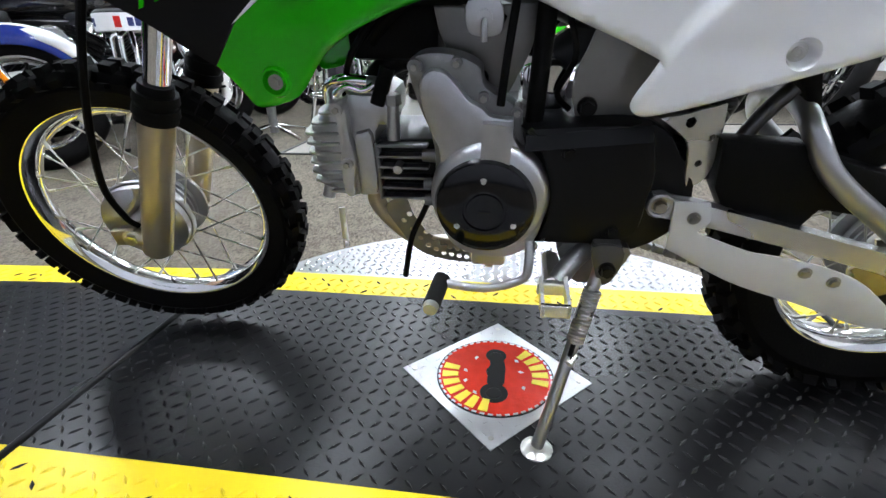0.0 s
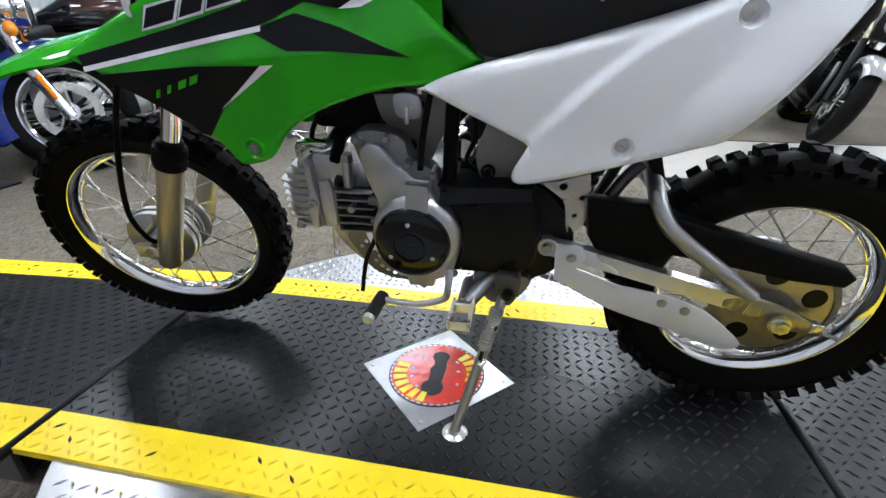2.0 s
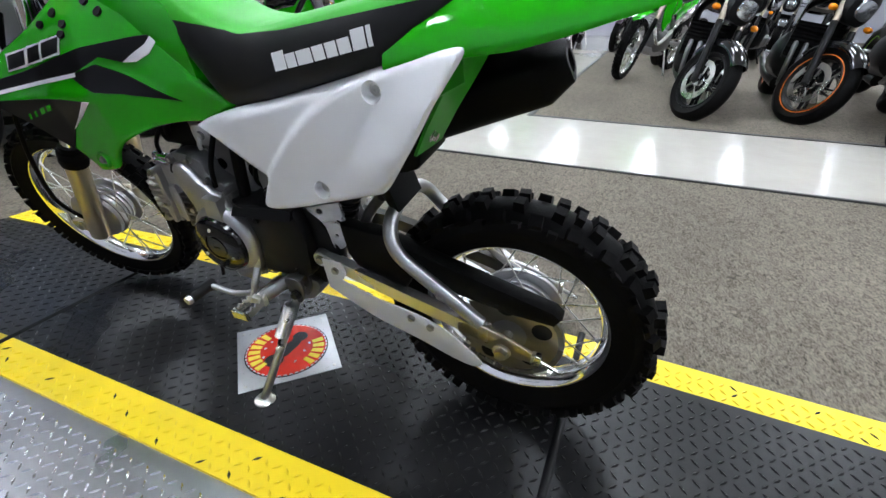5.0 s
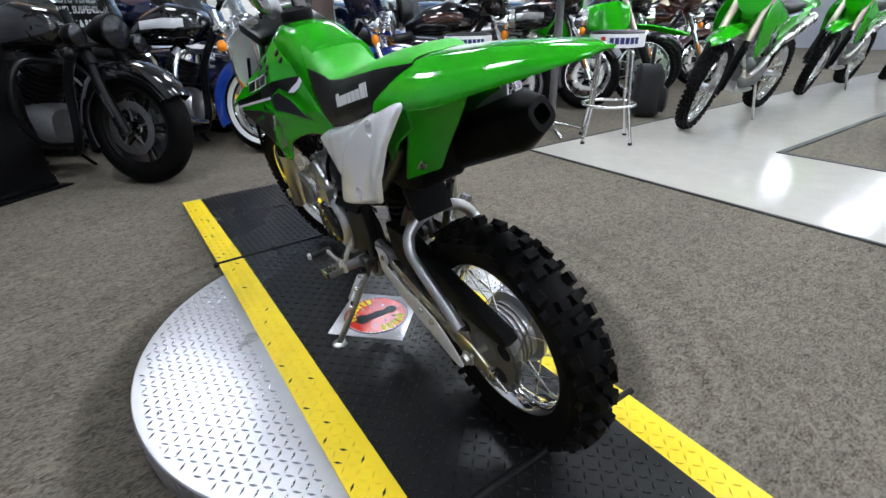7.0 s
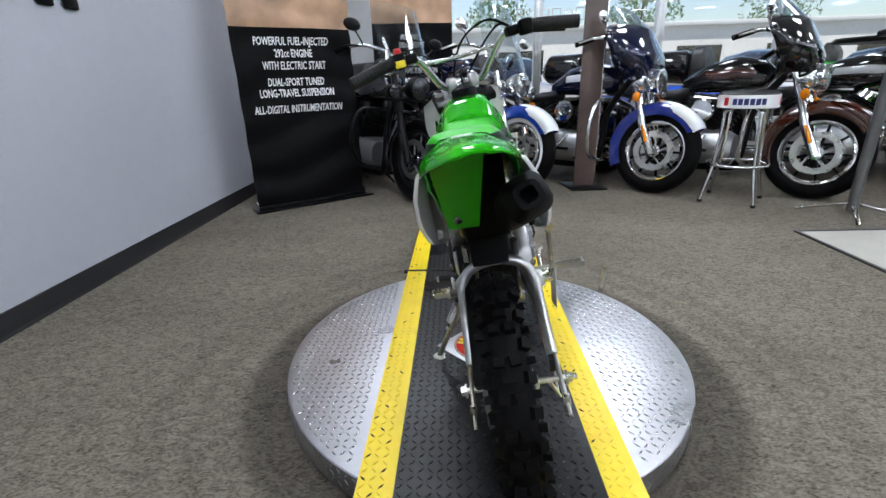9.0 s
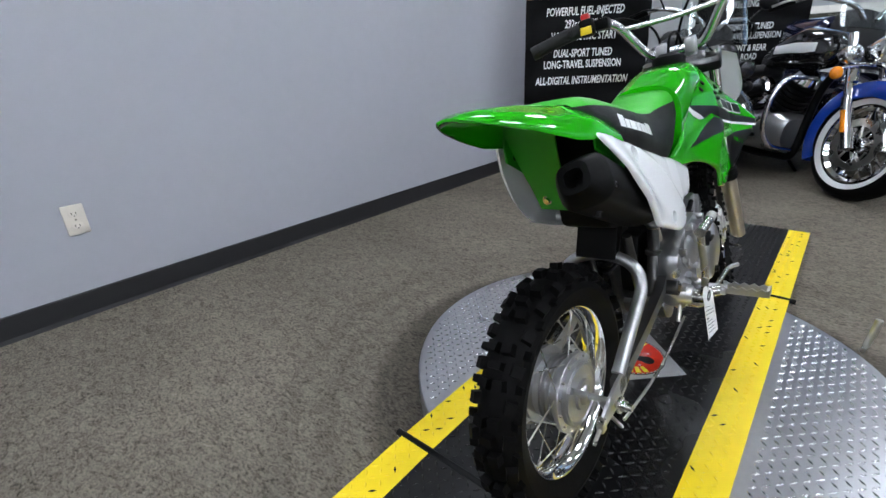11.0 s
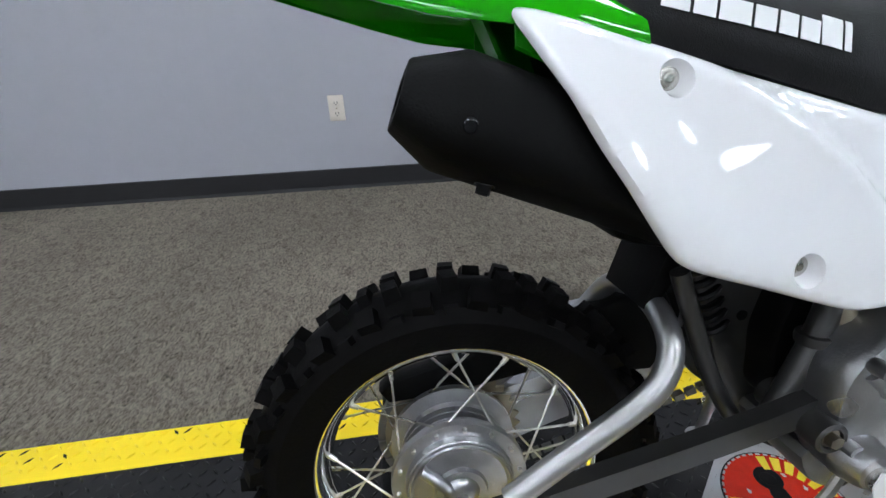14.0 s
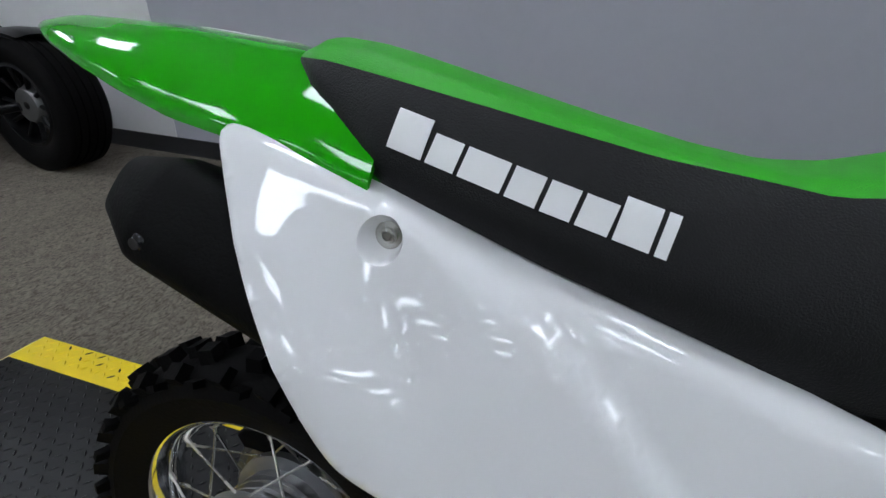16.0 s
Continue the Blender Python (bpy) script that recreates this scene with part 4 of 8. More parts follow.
part("vent_hose", tube([(-0.132, 0, 0.81), (-0.15, 0.0, 0.85), (-0.19, 0.005, 0.86), (-0.215, 0.01, 0.83)], 0.0035, 8, 6), BLACK_MATT, bike)


# white side panels
ARC_X, ARC_U = [0.157, 0.169, 0.198, 0.245, 0.290, 0.348, 0.400, 0.46], [0.443, 0.482, 0.519, 0.568, 0.607, 0.641, 0.664, 0.690]
EDGE_X, EDGE_U = [0.05, 0.066, 0.146, 0.215, 0.305, 0.36, 0.40, 0.45, 0.50], [0.556, 0.560, 0.590, 0.610, 0.637, 0.655, 0.667, 0.681, 0.692]


def panel_v(x, u):
    v = 0.125 - 0.10 * (u - 0.5) - 0.42 * (u - 0.5) ** 2 - 0.030 / (1 + math.exp((x - 0.16) / 0.05))
    k = max(0.0, min(1.0, 1 - (lerp(u, [0.50, 0.52, 0.57, 0.63, 0.69], [0.370, 0.397, 0.432, 0.468, 0.500]) - x) / 0.085))
    v += 0.021 * k * k * (3 - 2 * k) * lerp(u, [0.50, 0.54, 0.57, 0.63, 0.69], [0.2, 0.7, 1.0, 1.0, 0.40])      # flares out over the silencer
    d = u - lerp(x, ARC_X, ARC_U)
    k = max(0.0, min(1.0, (d + 0.004) / 0.016))
    v -= 0.008 * k * k * (3 - 2 * k) * lerp(x, [0.15, 0.20, 0.34, 0.40], [0.5, 1.0, 1.0, 0.0])
    roll = max(0.0, min(1.0, 1 - (lerp(x, EDGE_X, EDGE_U) - u) / 0.012))
    return v - 0.012 * roll * roll * lerp(x, [0.10, 0.2, 0.40, 0.46], [0.2, 1.0, 1.0, 0.3])


PANEL = curve2([(0.034, 0.553, 1), (0.066, 0.568), (0.134, 0.590), (0.219, 0.612), (0.305, 0.638), (0.36, 0.656), (0.40, 0.667), (0.45, 0.681), (0.490, 0.691), (0.499, 0.685), (0.487, 0.663), (0.468, 0.632), (0.451, 0.601), (0.432, 0.570), (0.412, 0.540), (0.397, 0.520), (0.385, 0.510), (0.366, 0.503), (0.33, 0.490), (0.261, 0.467), (0.215, 0.452), (0.175, 0.441), (0.160, 0.443), (0.158, 0.455), (0.176, 0.491, 1), (0.143, 0.506), (0.105, 0.522), (0.070, 0.538)], 4)
PANEL_R = curve2([(0.047, 0.544), (0.060, 0.560, 1), (0.134, 0.588), (0.219, 0.611), (0.305, 0.637), (0.36, 0.655), (0.40, 0.667), (0.45, 0.681), (0.490, 0.690), (0.499, 0.684), (0.487, 0.662), (0.468, 0.631), (0.451, 0.600), (0.432, 0.570), (0.412, 0.540), (0.397, 0.520), (0.385, 0.510), (0.366, 0.502), (0.33, 0.490), (0.261, 0.466), (0.229, 0.458), (0.195, 0.459), (0.177, 0.468), (0.176, 0.488), (0.148, 0.501), (0.100, 0.497), (0.062, 0.508)], 4)
SCREWS = ((0.286, 0.498), (0.385, 0.639))
for s, ol in ((-1, PANEL), (1, PANEL_R)):
    def on_panel(x, z):
        return s * panel_v(x, z) + sway(x, z)
    p = part("side_panel", skin(ol, on_panel, 0.0035, 0.0055, side=s, holes=[(a, b, 0.0135) for a, b in SCREWS]), WHITE, bike, "glossy white plastic side panel", angle=60)
    for bx, bu in SCREWS:
        vc = on_panel(bx, bu)
        rings = []
        for r, dp, w in ((0.0135, 0.0002, 1.0), (0.0128, 0.0016, 0.9), (0.0112, 0.006, 0.5), (0.0088, 0.012, 0.0), (0.0080, 0.0128, 0.0)):
            ring = []
            for j in range(24):
                a = 2 * math.pi * j / 24
                x, u = bx + r * math.cos(a), bu + r * math.sin(a)
                ring.append((x, vc + (on_panel(bx + 0.0135 * math.cos(a), bu + 0.0135 * math.sin(a)) - vc) * w - s * dp, u))
            rings.append(ring)
        part("bolt_recess", loft(rings, caps=False), WHITE, p)
        o = lathe([(0.0, 0.0045), (0.0022, 0.0045), (0.0028, 0.0028), (0.0030, 0.0045), (0.0046, 0.0042), (0.0052, 0.0025), (0.0085, 0.002), (0.0085, 0.0)], 20, closed=False)
        o.transform(Matrix.Translation((bx, vc - s * 0.0135, bu)) @ Matrix.Diagonal((1, s, 1, 1)))
        bmesh.ops.recalc_face_normals(o, faces=o.faces[:])
        part("bolt", o, STEEL, p)

# seat: black sides, green top
SEAT_X = [0.02, 0.06, 0.10, 0.14, 0.18, 0.22, 0.28, 0.36, 0.43, 0.455, 0.478]
SEAT_TOP = [0.752, 0.734, 0.713, 0.700, 0.696, 0.701, 0.713, 0.731, 0.747, 0.749, 0.740]
SEAT_BX, SEAT_BOT = [0.02, 0.034, 0.071, 0.098, 0.115, 0.145, 0.205, 0.30, 0.40, 0.43, 0.455, 0.478], [0.700, 0.684, 0.638, 0.602, 0.591, 0.590, 0.608, 0.636, 0.666, 0.686, 0.708, 0.728]
PIPE_X, PIPE_U = [0.02, 0.06, 0.108, 0.17, 0.25, 0.333, 0.40, 0.445, 0.478], [0.702, 0.703, 0.697, 0.688, 0.697, 0.712, 0.724, 0.731, 0.733]
FZ, FY = [0, 0.1, 0.35, 0.6, 0.8, 0.92, 0.98], [0.86, 0.95, 1.01, 1.0, 0.94, 0.84, 0.66]


def seat_w(x, f):
    w = lerp(x, [0.02, 0.10, 0.2, 0.30, 0.40, 0.455, 0.478], [0.068, 0.082, 0.090, 0.098, 0.094, 0.074, 0.052])
    return w * (1 + (lerp(x, [0.03, 0.2, 0.45], [0.95, 0.80, 0.82]) - 1) * max(0.0, min(1.0, f))) * lerp(f, FZ, FY)


secs = []
for t in np.linspace(0.0, 1.0, 46):
    xb = 0.022 + 0.456 * t
    top, bot = lerp(xb, SEAT_X, SEAT_TOP), lerp(xb, SEAT_BX, SEAT_BOT)
    fb = max(0.06, min(0.93, (lerp(xb, PIPE_X, PIPE_U) - bot) / (top - bot)))
    half = [(seat_w(xb, f), bot + (top - bot) * f) for f in list(np.linspace(0, fb, 7)) + list(np.linspace(fb, 0.98, 6))[1:]]
    half += [(seat_w(xb, 1.0) * 0.53, top)]
    ring = [(xb, -a, b) for a, b in half] + [(xb, 0, top)] + [(xb, a, b) for a, b in half[::-1]]
    ring += [(xb, 0.03, bot - 0.002), (xb, -0.03, bot - 0.002)]
    secs.append([(a, b + sway(a, c), c) for a, b, c in ring])
o = loft(secs)
o.faces.ensure_lookup_table()
m_, n_ = len(half), len(ring)
for i in range(45):
    for j in range(6, 2 * m_ - 6):
        o.faces[i * n_ + j].material_index = 1
seat = part("seat", o, [VINYL, VINYL_GREEN], bike, "black vinyl seat with a lime green top", angle=50)


def seat_v(x, u):
    top, bot = lerp(x, SEAT_X, SEAT_TOP), lerp(x, SEAT_BX, SEAT_BOT)
    return seat_w(x, (u - bot) / (top - bot))


for s in (-1, 1):      # the maker's mark, as plain white letter-sized shapes
    pos = 0.0
    for w, h in ((0.021, 0.021), (0.0165, 0.0155), (0.024, 0.0155), (0.0165, 0.0155), (0.0155, 0.0155), (0.0165, 0.0155), (0.018, 0.021), (0.006, 0.021)):
        g = -1 if s > 0 else 1
        xa = (0.392 if s > 0 else 0.2400) + g * pos
        ua, ub = (0.6505 + 0.2435 * (x - 0.238) for x in (xa, xa + g * w))
        on_side([(xa, ua), (xa + g * w, ub), (xa + g * w - 0.004, ub + h), (xa - 0.004, ua + h)], 0.0010, s, DECAL_WHITE, "letter_bar", seat, surf=seat_v, cell=0.004, th=0.0006, lean=sway)
        pos += w + 0.0026

# tail
def fender_at(x):
    crest = lerp(x, [0.40, 0.457, 0.502, 0.605, 0.697, 0.728, 0.745], [0.715, 0.737, 0.743, 0.752, 0.755, 0.753, 0.749])
    edge = lerp(x, [0.40, 0.45, 0.50, 0.55, 0.60, 0.65, 0.70, 0.745], [0.663, 0.677, 0.684, 0.691, 0.704, 0.718, 0.731, 0.745])
    w = lerp(x, [0.40, 0.45, 0.50, 0.55, 0.60, 0.65, 0.70, 0.73, 0.745], [0.093, 0.093, 0.092, 0.088, 0.081, 0.069, 0.050, 0.034, 0.020])
    return crest, edge, w


HALF = [(-0.985, -0.06), (-1.0, 0.02), (-0.985, 0.14), (-0.93, 0.34), (-0.82, 0.56), (-0.66, 0.72), (-0.52, 0.84), (-0.44, 0.93), (-0.22, 0.985)]
FENDER = HALF + [(0.0, 1.0)] + [(-a, b) for a, b in HALF[::-1]]
secs = []
for k in range(28):
    x = 0.40 + 0.345 * k / 27
    crest, edge, w = fender_at(x)
    out_ = [(x, a * w, edge + (crest - edge) * b) for a, b in FENDER]
    inn = [(x, a * (w - 0.003), edge + (crest - edge) * b - (0.0035 if b > 0.1 else 0.0)) for a, b in FENDER[::-1]]
    secs.append([(p, q + sway(p, r), r) for p, q, r in out_ + inn])
part("rear_fender", loft(secs), GREEN, bike, "glossy lime green rear fender", angle=50)
secs = []
for k in range(6):
    x = 0.515 + 0.075 * k / 5
    crest, edge, w = fender_at(x)
    sel = FENDER[8:11]
    ring = [(x, a * w * 0.9 + sway(x, crest), edge + (crest - edge) * b + 0.0012) for a, b in sel]
    secs.append(ring + [(p[0], p[1], p[2] - 0.001) for p in ring[::-1]])
part("notice_sticker", loft(secs), mat("pale notice sticker", (0.62, 0.66, 0.60), 0.3, scale=40, vary=0.15), bike, "pale notice sticker on the fender", smooth=False)
# green inner fender under the seat's tail
secs = []
for k in range(8):
    x = 0.395 + 0.100 * k / 7
    top, low = lerp(x, [0.39, 0.45, 0.50], [0.700, 0.715, 0.720]), lerp(x, [0.39, 0.44, 0.50], [0.575, 0.622, 0.656])
    ring = [(x, a * 0.086 + sway(x, low + (top - low) * b), low + (top - low) * b) for a, b in ((-1, 0), (-1, 0.5), (-0.9, 0.85), (-0.6, 1), (0.6, 1), (0.9, 0.85), (1, 0.5), (1, 0.2))]
    secs.append(ring + [(p, q * 0.96, r - 0.002) for p, q, r in ring[::-1]])
part("inner_fender", loft(secs), GREEN_MATT, bike, "green inner fender", angle=50)
# green bulkhead that closes the tail towards the wheel
secs = []
for k in range(9):
    u = 0.716 - 0.168 * k / 8
    xl = lerp(u, [0.545, 0.588, 0.645, 0.690, 0.72], [0.414, 0.436, 0.470, 0.492, 0.505])
    ring = [(xl + 0.014 * math.sin(1.5 * (v + 0.097) / 0.107), v, u) for v in np.linspace(-0.097 + 0.014 * k / 8, 0.010 - 0.03 * k / 8, 11)]
    secs.append(ring + [(p[0] - 0.004, p[1], p[2] + 0.001) for p in ring[::-1]])
part("tail_bulkhead", loft(secs), GREEN_MATT, bike, "green inner tail panel", angle=60)
part("bolt", bolt((0.432, -0.06, 0.570), (1, 0, -0.4), 0.007, 0.008), STEEL, bike)
part("bolt", bolt((0.468, -0.0975, 0.659), (0, 1, 0), 0.005, 0.005), BLACK, bike)
# black inner guard between seat and wheel
o = plate(curve2([(0.425, 0.60), (0.452, 0.665), (0.44, 0.69, 1), (0.22, 0.60, 1), (0.22, 0.52), (0.30, 0.500), (0.345, 0.495), (0.40, 0.510), (0.41, 0.54)], 3), -0.052, 0.045, 0.006)
part("inner_guard", o, BLACK_MATT, bike, "matt black plastic inner fender")

part("mud_flap", plate([(0.297, 0.525), (0.322, 0.530), (0.342, 0.490), (0.362, 0.432), (0.352, 0.426), (0.326, 0.470)], -0.050, 0.034, 0.003), BLACK_MATT, bike, "matt black rubber flap")
# silencer and header
o = bmesh.new()
A0, A1 = Vector((0.25, 0.054, 0.506)), Vector((0.550, 0.068, 0.625))
d = (A1 - A0).normalized()
up = Vector((0, -0.36, 1))
up = (up - d * up.dot(d)).normalized()
sd = d.cross(up)
shape = [(math.copysign(abs(math.cos(a)) ** 0.62, math.cos(a)), math.copysign(abs(math.sin(a)) ** 0.62, math.sin(a))) for a in [2 * math.pi * (k + 0.5) / 32 for k in range(32)]]
rings = []
for q, k in ((0.0, 0.5), (0.03, 0.72), (0.09, 0.92), (0.25, 1.0), (0.975, 1.0), (0.99, 0.985), (1.095, 0.60), (1.10, 0.56), (1.10, 0.34), (1.06, 0.32), (0.98, 0.30)):
    c = A0 + (A1 - A0) * q
    rings.append([c + up * (0.0405 * k * a) + sd * (0.043 * k * b) for a, b in shape])
loft(rings, o)
part("silencer", o, BLACK_MATT, bike, "matt black exhaust silencer", angle=22)
o = lathe([(0.0, 0.005), (0.004, 0.005), (0.005, 0.003), (0.0065, 0.002), (0.007, -0.01)], 20, closed=False)
o.transform(Matrix.Translation((0.536, 0.110, 0.616)))
part("bolt", o, GLOSS_BLACK, bike)
part("bolt", bolt((0.520, 0.075, 0.572), (0.3, 0, -1), 0.006, 0.009), BLACK, bike)
part("header_pipe", tube([(-0.140, 0.0, 0.315), (-0.146, 0.0, 0.282), (-0.116, 0.004, 0.238), (-0.080, 0.014, 0.207), (-0.030, 0.030, 0.194), (0.03, 0.060, 0.200), (0.10, 0.070, 0.24), (0.15, 0.062, 0.34), (0.185, 0.046, 0.46), (0.25, 0.050, 0.508)], 0.0125, 14, 8), CHAMPAGNE, bike, "heat-tinted exhaust header pipe")
SHIELD = curve2([(-0.128, 0.284), (-0.110, 0.246), (-0.086, 0.213), (-0.045, 0.198), (0.02, 0.196), (0.02, 0.214), (-0.034, 0.220), (-0.066, 0.240), (-0.088, 0.270), (-0.100, 0.300)], 3)
spots = []
for k in range(11):
    t = k / 10
    for du in (0.0, 0.011):
        x, u = -0.104 + 0.112 * t + 0.005 * (du > 0), lerp(t, [0, 0.25, 0.5, 1], [0.262, 0.226, 0.209, 0.201])
        if inside((x + 0.35 * du, u + du), SHIELD):
            spots.append((x + 0.35 * du, u + du, 0.0040))
part("heat_shield", skin(SHIELD, lambda x, z: -0.020, 0.002, 0.009, edge=0.0, holes=spots), CAST_DARK, bike, "perforated header heat shield", angle=40)

# engine
def head_front(u):
    return lerp(u, [0.316, 0.341, 0.402, 0.435], [-0.190, -0.214, -0.214, -0.184])


secs = []
for u in np.linspace(0.320, 0.432, 9):
    x0 = head_front(u) + 0.005
    secs.append([(-0.150, -0.056, u), (x0 + 0.02, -0.056, u), (x0 + 0.006, -0.050, u), (x0, -0.038, u), (x0, 0.036, u), (x0 + 0.006, 0.048, u), (x0 + 0.02, 0.053, u), (-0.150, 0.053, u)])
head = part("head_cover", loft(secs), CAST, bike, "finned cast aluminium head cover")
for k in range(9):
    u = 0.326 + 0.0125 * k
    x0 = head_front(u) + 0.0005
    part("fin", plate([(-0.166, -0.061), (x0 + 0.020, -0.064), (x0 + 0.004, -0.056), (x0, -0.042), (x0, 0.040), (x0 + 0.004, 0.054), (x0 + 0.020, 0.060), (-0.166, 0.058)], u - 0.0020, u + 0.0020, 0.0012, axis="Z", seg=1), CAST, head)
flange = plate(curve2([(-0.164, 0.322), (-0.168, 0.340), (-0.165, 0.372), (-0.160, 0.400), (-0.164, 0.432), (-0.156, 0.442), (-0.150, 0.430), (-0.150, 0.398), (-0.146, 0.368), (-0.152, 0.340), (-0.154, 0.322)], 3), -0.066, 0.060, 0.003)
for x, u in ((-0.156, 0.367), (-0.159, 0.434)):
    rod((x, -0.072, u), (x, -0.045, u), 0.0075, 0.0085, 14, flange)
tube([(-0.190, -0.052, 0.330), (-0.194, -0.055, 0.316)], 0.008, 10, 1, flange)
part("head_flange", flange, CAST, head)
for x, u in ((-0.156, 0.367), (-0.159, 0.434)):
    part("bolt", bolt((x, -0.072, u), (0, -1, 0), 0.0042, 0.004, washer=False), BOLT, head)
o = plate(curve2([(-0.154, 0.326), (-0.154, 0.436), (-0.134, 0.446), (-0.104, 0.440), (-0.104, 0.408, 1), (-0.120, 0.402), (-0.122, 0.318, 1), (-0.140, 0.316)], 3), -0.052, 0.052, 0.006)
plate(curve2([(-0.146, 0.338), (-0.146, 0.396), (-0.136, 0.404), (-0.124, 0.400), (-0.123, 0.330), (-0.134, 0.328)], 3), -0.061, -0.045, 0.005, bm=o)
tube([(-0.150, -0.030, 0.440), (-0.128, -0.034, 0.452), (-0.104, -0.030, 0.444)], 0.012, 12, 4, o)
rod((-0.100, -0.046, 0.392), (-0.097, -0.046, 0.436), 0.0085, 0.0075, 16, o)
part("cylinder_head", o, CAST, bike, "cast aluminium cylinder head")
part("plug_boss", rod((-0.097, -0.046, 0.434), (-0.0965, -0.046, 0.446), 0.0105, 0.0095, 6), BOLT, bike)
part("breather_elbow", tube([(-0.182, -0.03, 0.432), (-0.178, -0.034, 0.452), (-0.155, -0.045, 0.462), (-0.125, -0.046, 0.460)], 0.0065, 12, 5), CHROME, bike)
part("clamp", tube([(-0.165, -0.048, 0.446), (-0.150, -0.052, 0.456), (-0.132, -0.050, 0.450), (-0.118, -0.046, 0.456)], 0.0045, 10, 4), CHROME, bike)
barrel = part("cylinder", box(-0.120, -0.048, -0.050, 0.045, 0.312, 0.394, 0.004), BLACK, bike, "dark finned cylinder barrel")
for k in range(6):
    z = 0.3175 + 0.0138 * k
    part("fin", box(-0.118, -0.056, -0.063, 0.058, z, z + 0.0036, 0.0012, 1), CAST_DARK, barrel)
part("fin_post", box(-0.1215, -0.1165, -0.062, 0.052, 0.316, 0.392, 0.0015, 1), CAST_DARK, barrel)
for z in (0.318, 0.340, 0.377):
    part("stud_boss", rod((-0.062, -0.060, z), (-0.034, -0.062, z), 0.0075, 0.009, 12), CAST_DARK, barrel)
part("boss", rod((-0.094, -0.050, 0.3595), (-0.094, -0.0665, 0.3595), 0.0062, 0.0055, 16), CAST, barrel)
# crankcase: gasket flange behind, raised cover with a flat rib, ring round the generator
o = plate(curve2([(-0.044, 0.31), (-0.044, 0.395), (-0.058, 0.440), (-0.068, 0.478), (-0.062, 0.492), (-0.044, 0.497), (-0.016, 0.494), (0.008, 0.482), (0.014, 0.462), (0.048, 0.440), (0.060, 0.400), (0.085, 0.37), (0.086, 0.31), (0.072, 0.268), (0.03, 0.250), (-0.02, 0.262)], 4), -0.084, -0.050, 0.004)
box(-0.040, 0.085, -0.060, 0.080, 0.262, 0.425, 0.012, bm=o)
case = part("crankcase", o, CAST_DARK, bike, "cast aluminium crankcase")
o = plate(curve2([(-0.040, 0.31), (-0.036, 0.388), (-0.043, 0.412), (-0.052, 0.440), (-0.055, 0.468), (-0.044, 0.482), (-0.028, 0.481), (-0.014, 0.468), (-0.002, 0.453), (0.012, 0.445), (0.022, 0.436), (0.044, 0.434, 1), (0.048, 0.410), (0.070, 0.385), (0.084, 0.36), (0.084, 0.31), (0.068, 0.272), (0.03, 0.256), (-0.018, 0.268)], 4), -0.099, -0.083, 0.007)
lathe([(0.0, -0.110), (0.060, -0.110), (0.066, -0.105), (0.0685, -0.096), (0.0695, -0.085)], 56, "Y", (0.0205, 0, 0.341), closed=False, bm=o)
loft([[(x, v, u) for x, u in ((0.0105, 0.390), (0.0425, 0.388), (0.0445, 0.430), (0.0125, 0.432))] for v in (-0.085, -0.111, -0.1125)], o)
box(-0.002, 0.042, -0.092, -0.066, 0.240, 0.275, 0.005, bm=o)
crank = part("case_cover", o, CAST, case, "bright cast side cover")
for x, u, r in ((-0.0595, 0.484, 0.0075), (-0.016, 0.487, 0.006), (0.012, 0.452, 0.0065), (0.0475, 0.437, 0.006)):
    part("bolt_boss", rod((x, -0.066, u), (x, -0.091, u), r * 1.15, r, 14), CAST_DARK, case)
    part("bolt", bolt((x, -0.091, u), (0, -1, 0), 0.0038, 0.004, washer=False), BOLT, case)
part("drain_bolt", bolt((0.021, -0.079, 0.240), (0, 0, -1), 0.006, 0.007), BOLT, case)
part("cover_lip", box(0.048, 0.054, -0.090, -0.060, 0.262, 0.296, 0.002), CAST, case)
part("bolt", bolt((0.074, -0.088, 0.272), (0, -1, 0), 0.0055, 0.006), BOLT, case)
o = lathe([(0.0, -0.124), (0.0205, -0.124), (0.021, -0.122), (0.0245, -0.122), (0.025, -0.1245), (0.046, -0.1235), (0.0550, -0.1185), (0.0588, -0.108), (0.0588, -0.100)], 56, "Y", (0.0165, 0, 0.3365), closed=False)
box(0.0095, 0.0225, -0.1250, -0.123, 0.3345, 0.3375, 0.0006, bm=o)
cover = part("generator_cover", o, GLOSS_BLACK, bike, "gloss black round engine cover")
for a in (92, 212, 332):
    part("bolt", bolt((0.0165 + 0.0365 * math.cos(radians(a)), -0.123, 0.3365 + 0.0365 * math.sin(radians(a))), (0, -1, 0), 0.0030, 0.003), STEEL, cover)
# sprocket cover, black, behind the round cover
o = plate(curve2([(0.052, 0.422, 1), (0.150, 0.428), (0.188, 0.424, 1), (0.200, 0.374), (0.198, 0.338), (0.192, 0.296), (0.16, 0.280), (0.075, 0.278, 1), (0.088, 0.33), (0.075, 0.39)], 4), -0.095, 0.02, 0.010)
loft([[(x, -0.088, u0), (x, -0.104, u0 + 0.001), (x, -0.094, u1), (x, -0.08, u1)] for x, u0, u1 in ((0.058, 0.399, 0.414), (0.186, 0.411, 0.427))], o)
sc = part("sprocket_cover", o, BLACK, bike, "satin black sprocket cover")
for x, u in ((0.105, 0.395), (0.165, 0.30)):
    part("bolt", bolt((x, -0.094, u), (0, -1, 0), 0.006, 0.006), BLACK, sc)
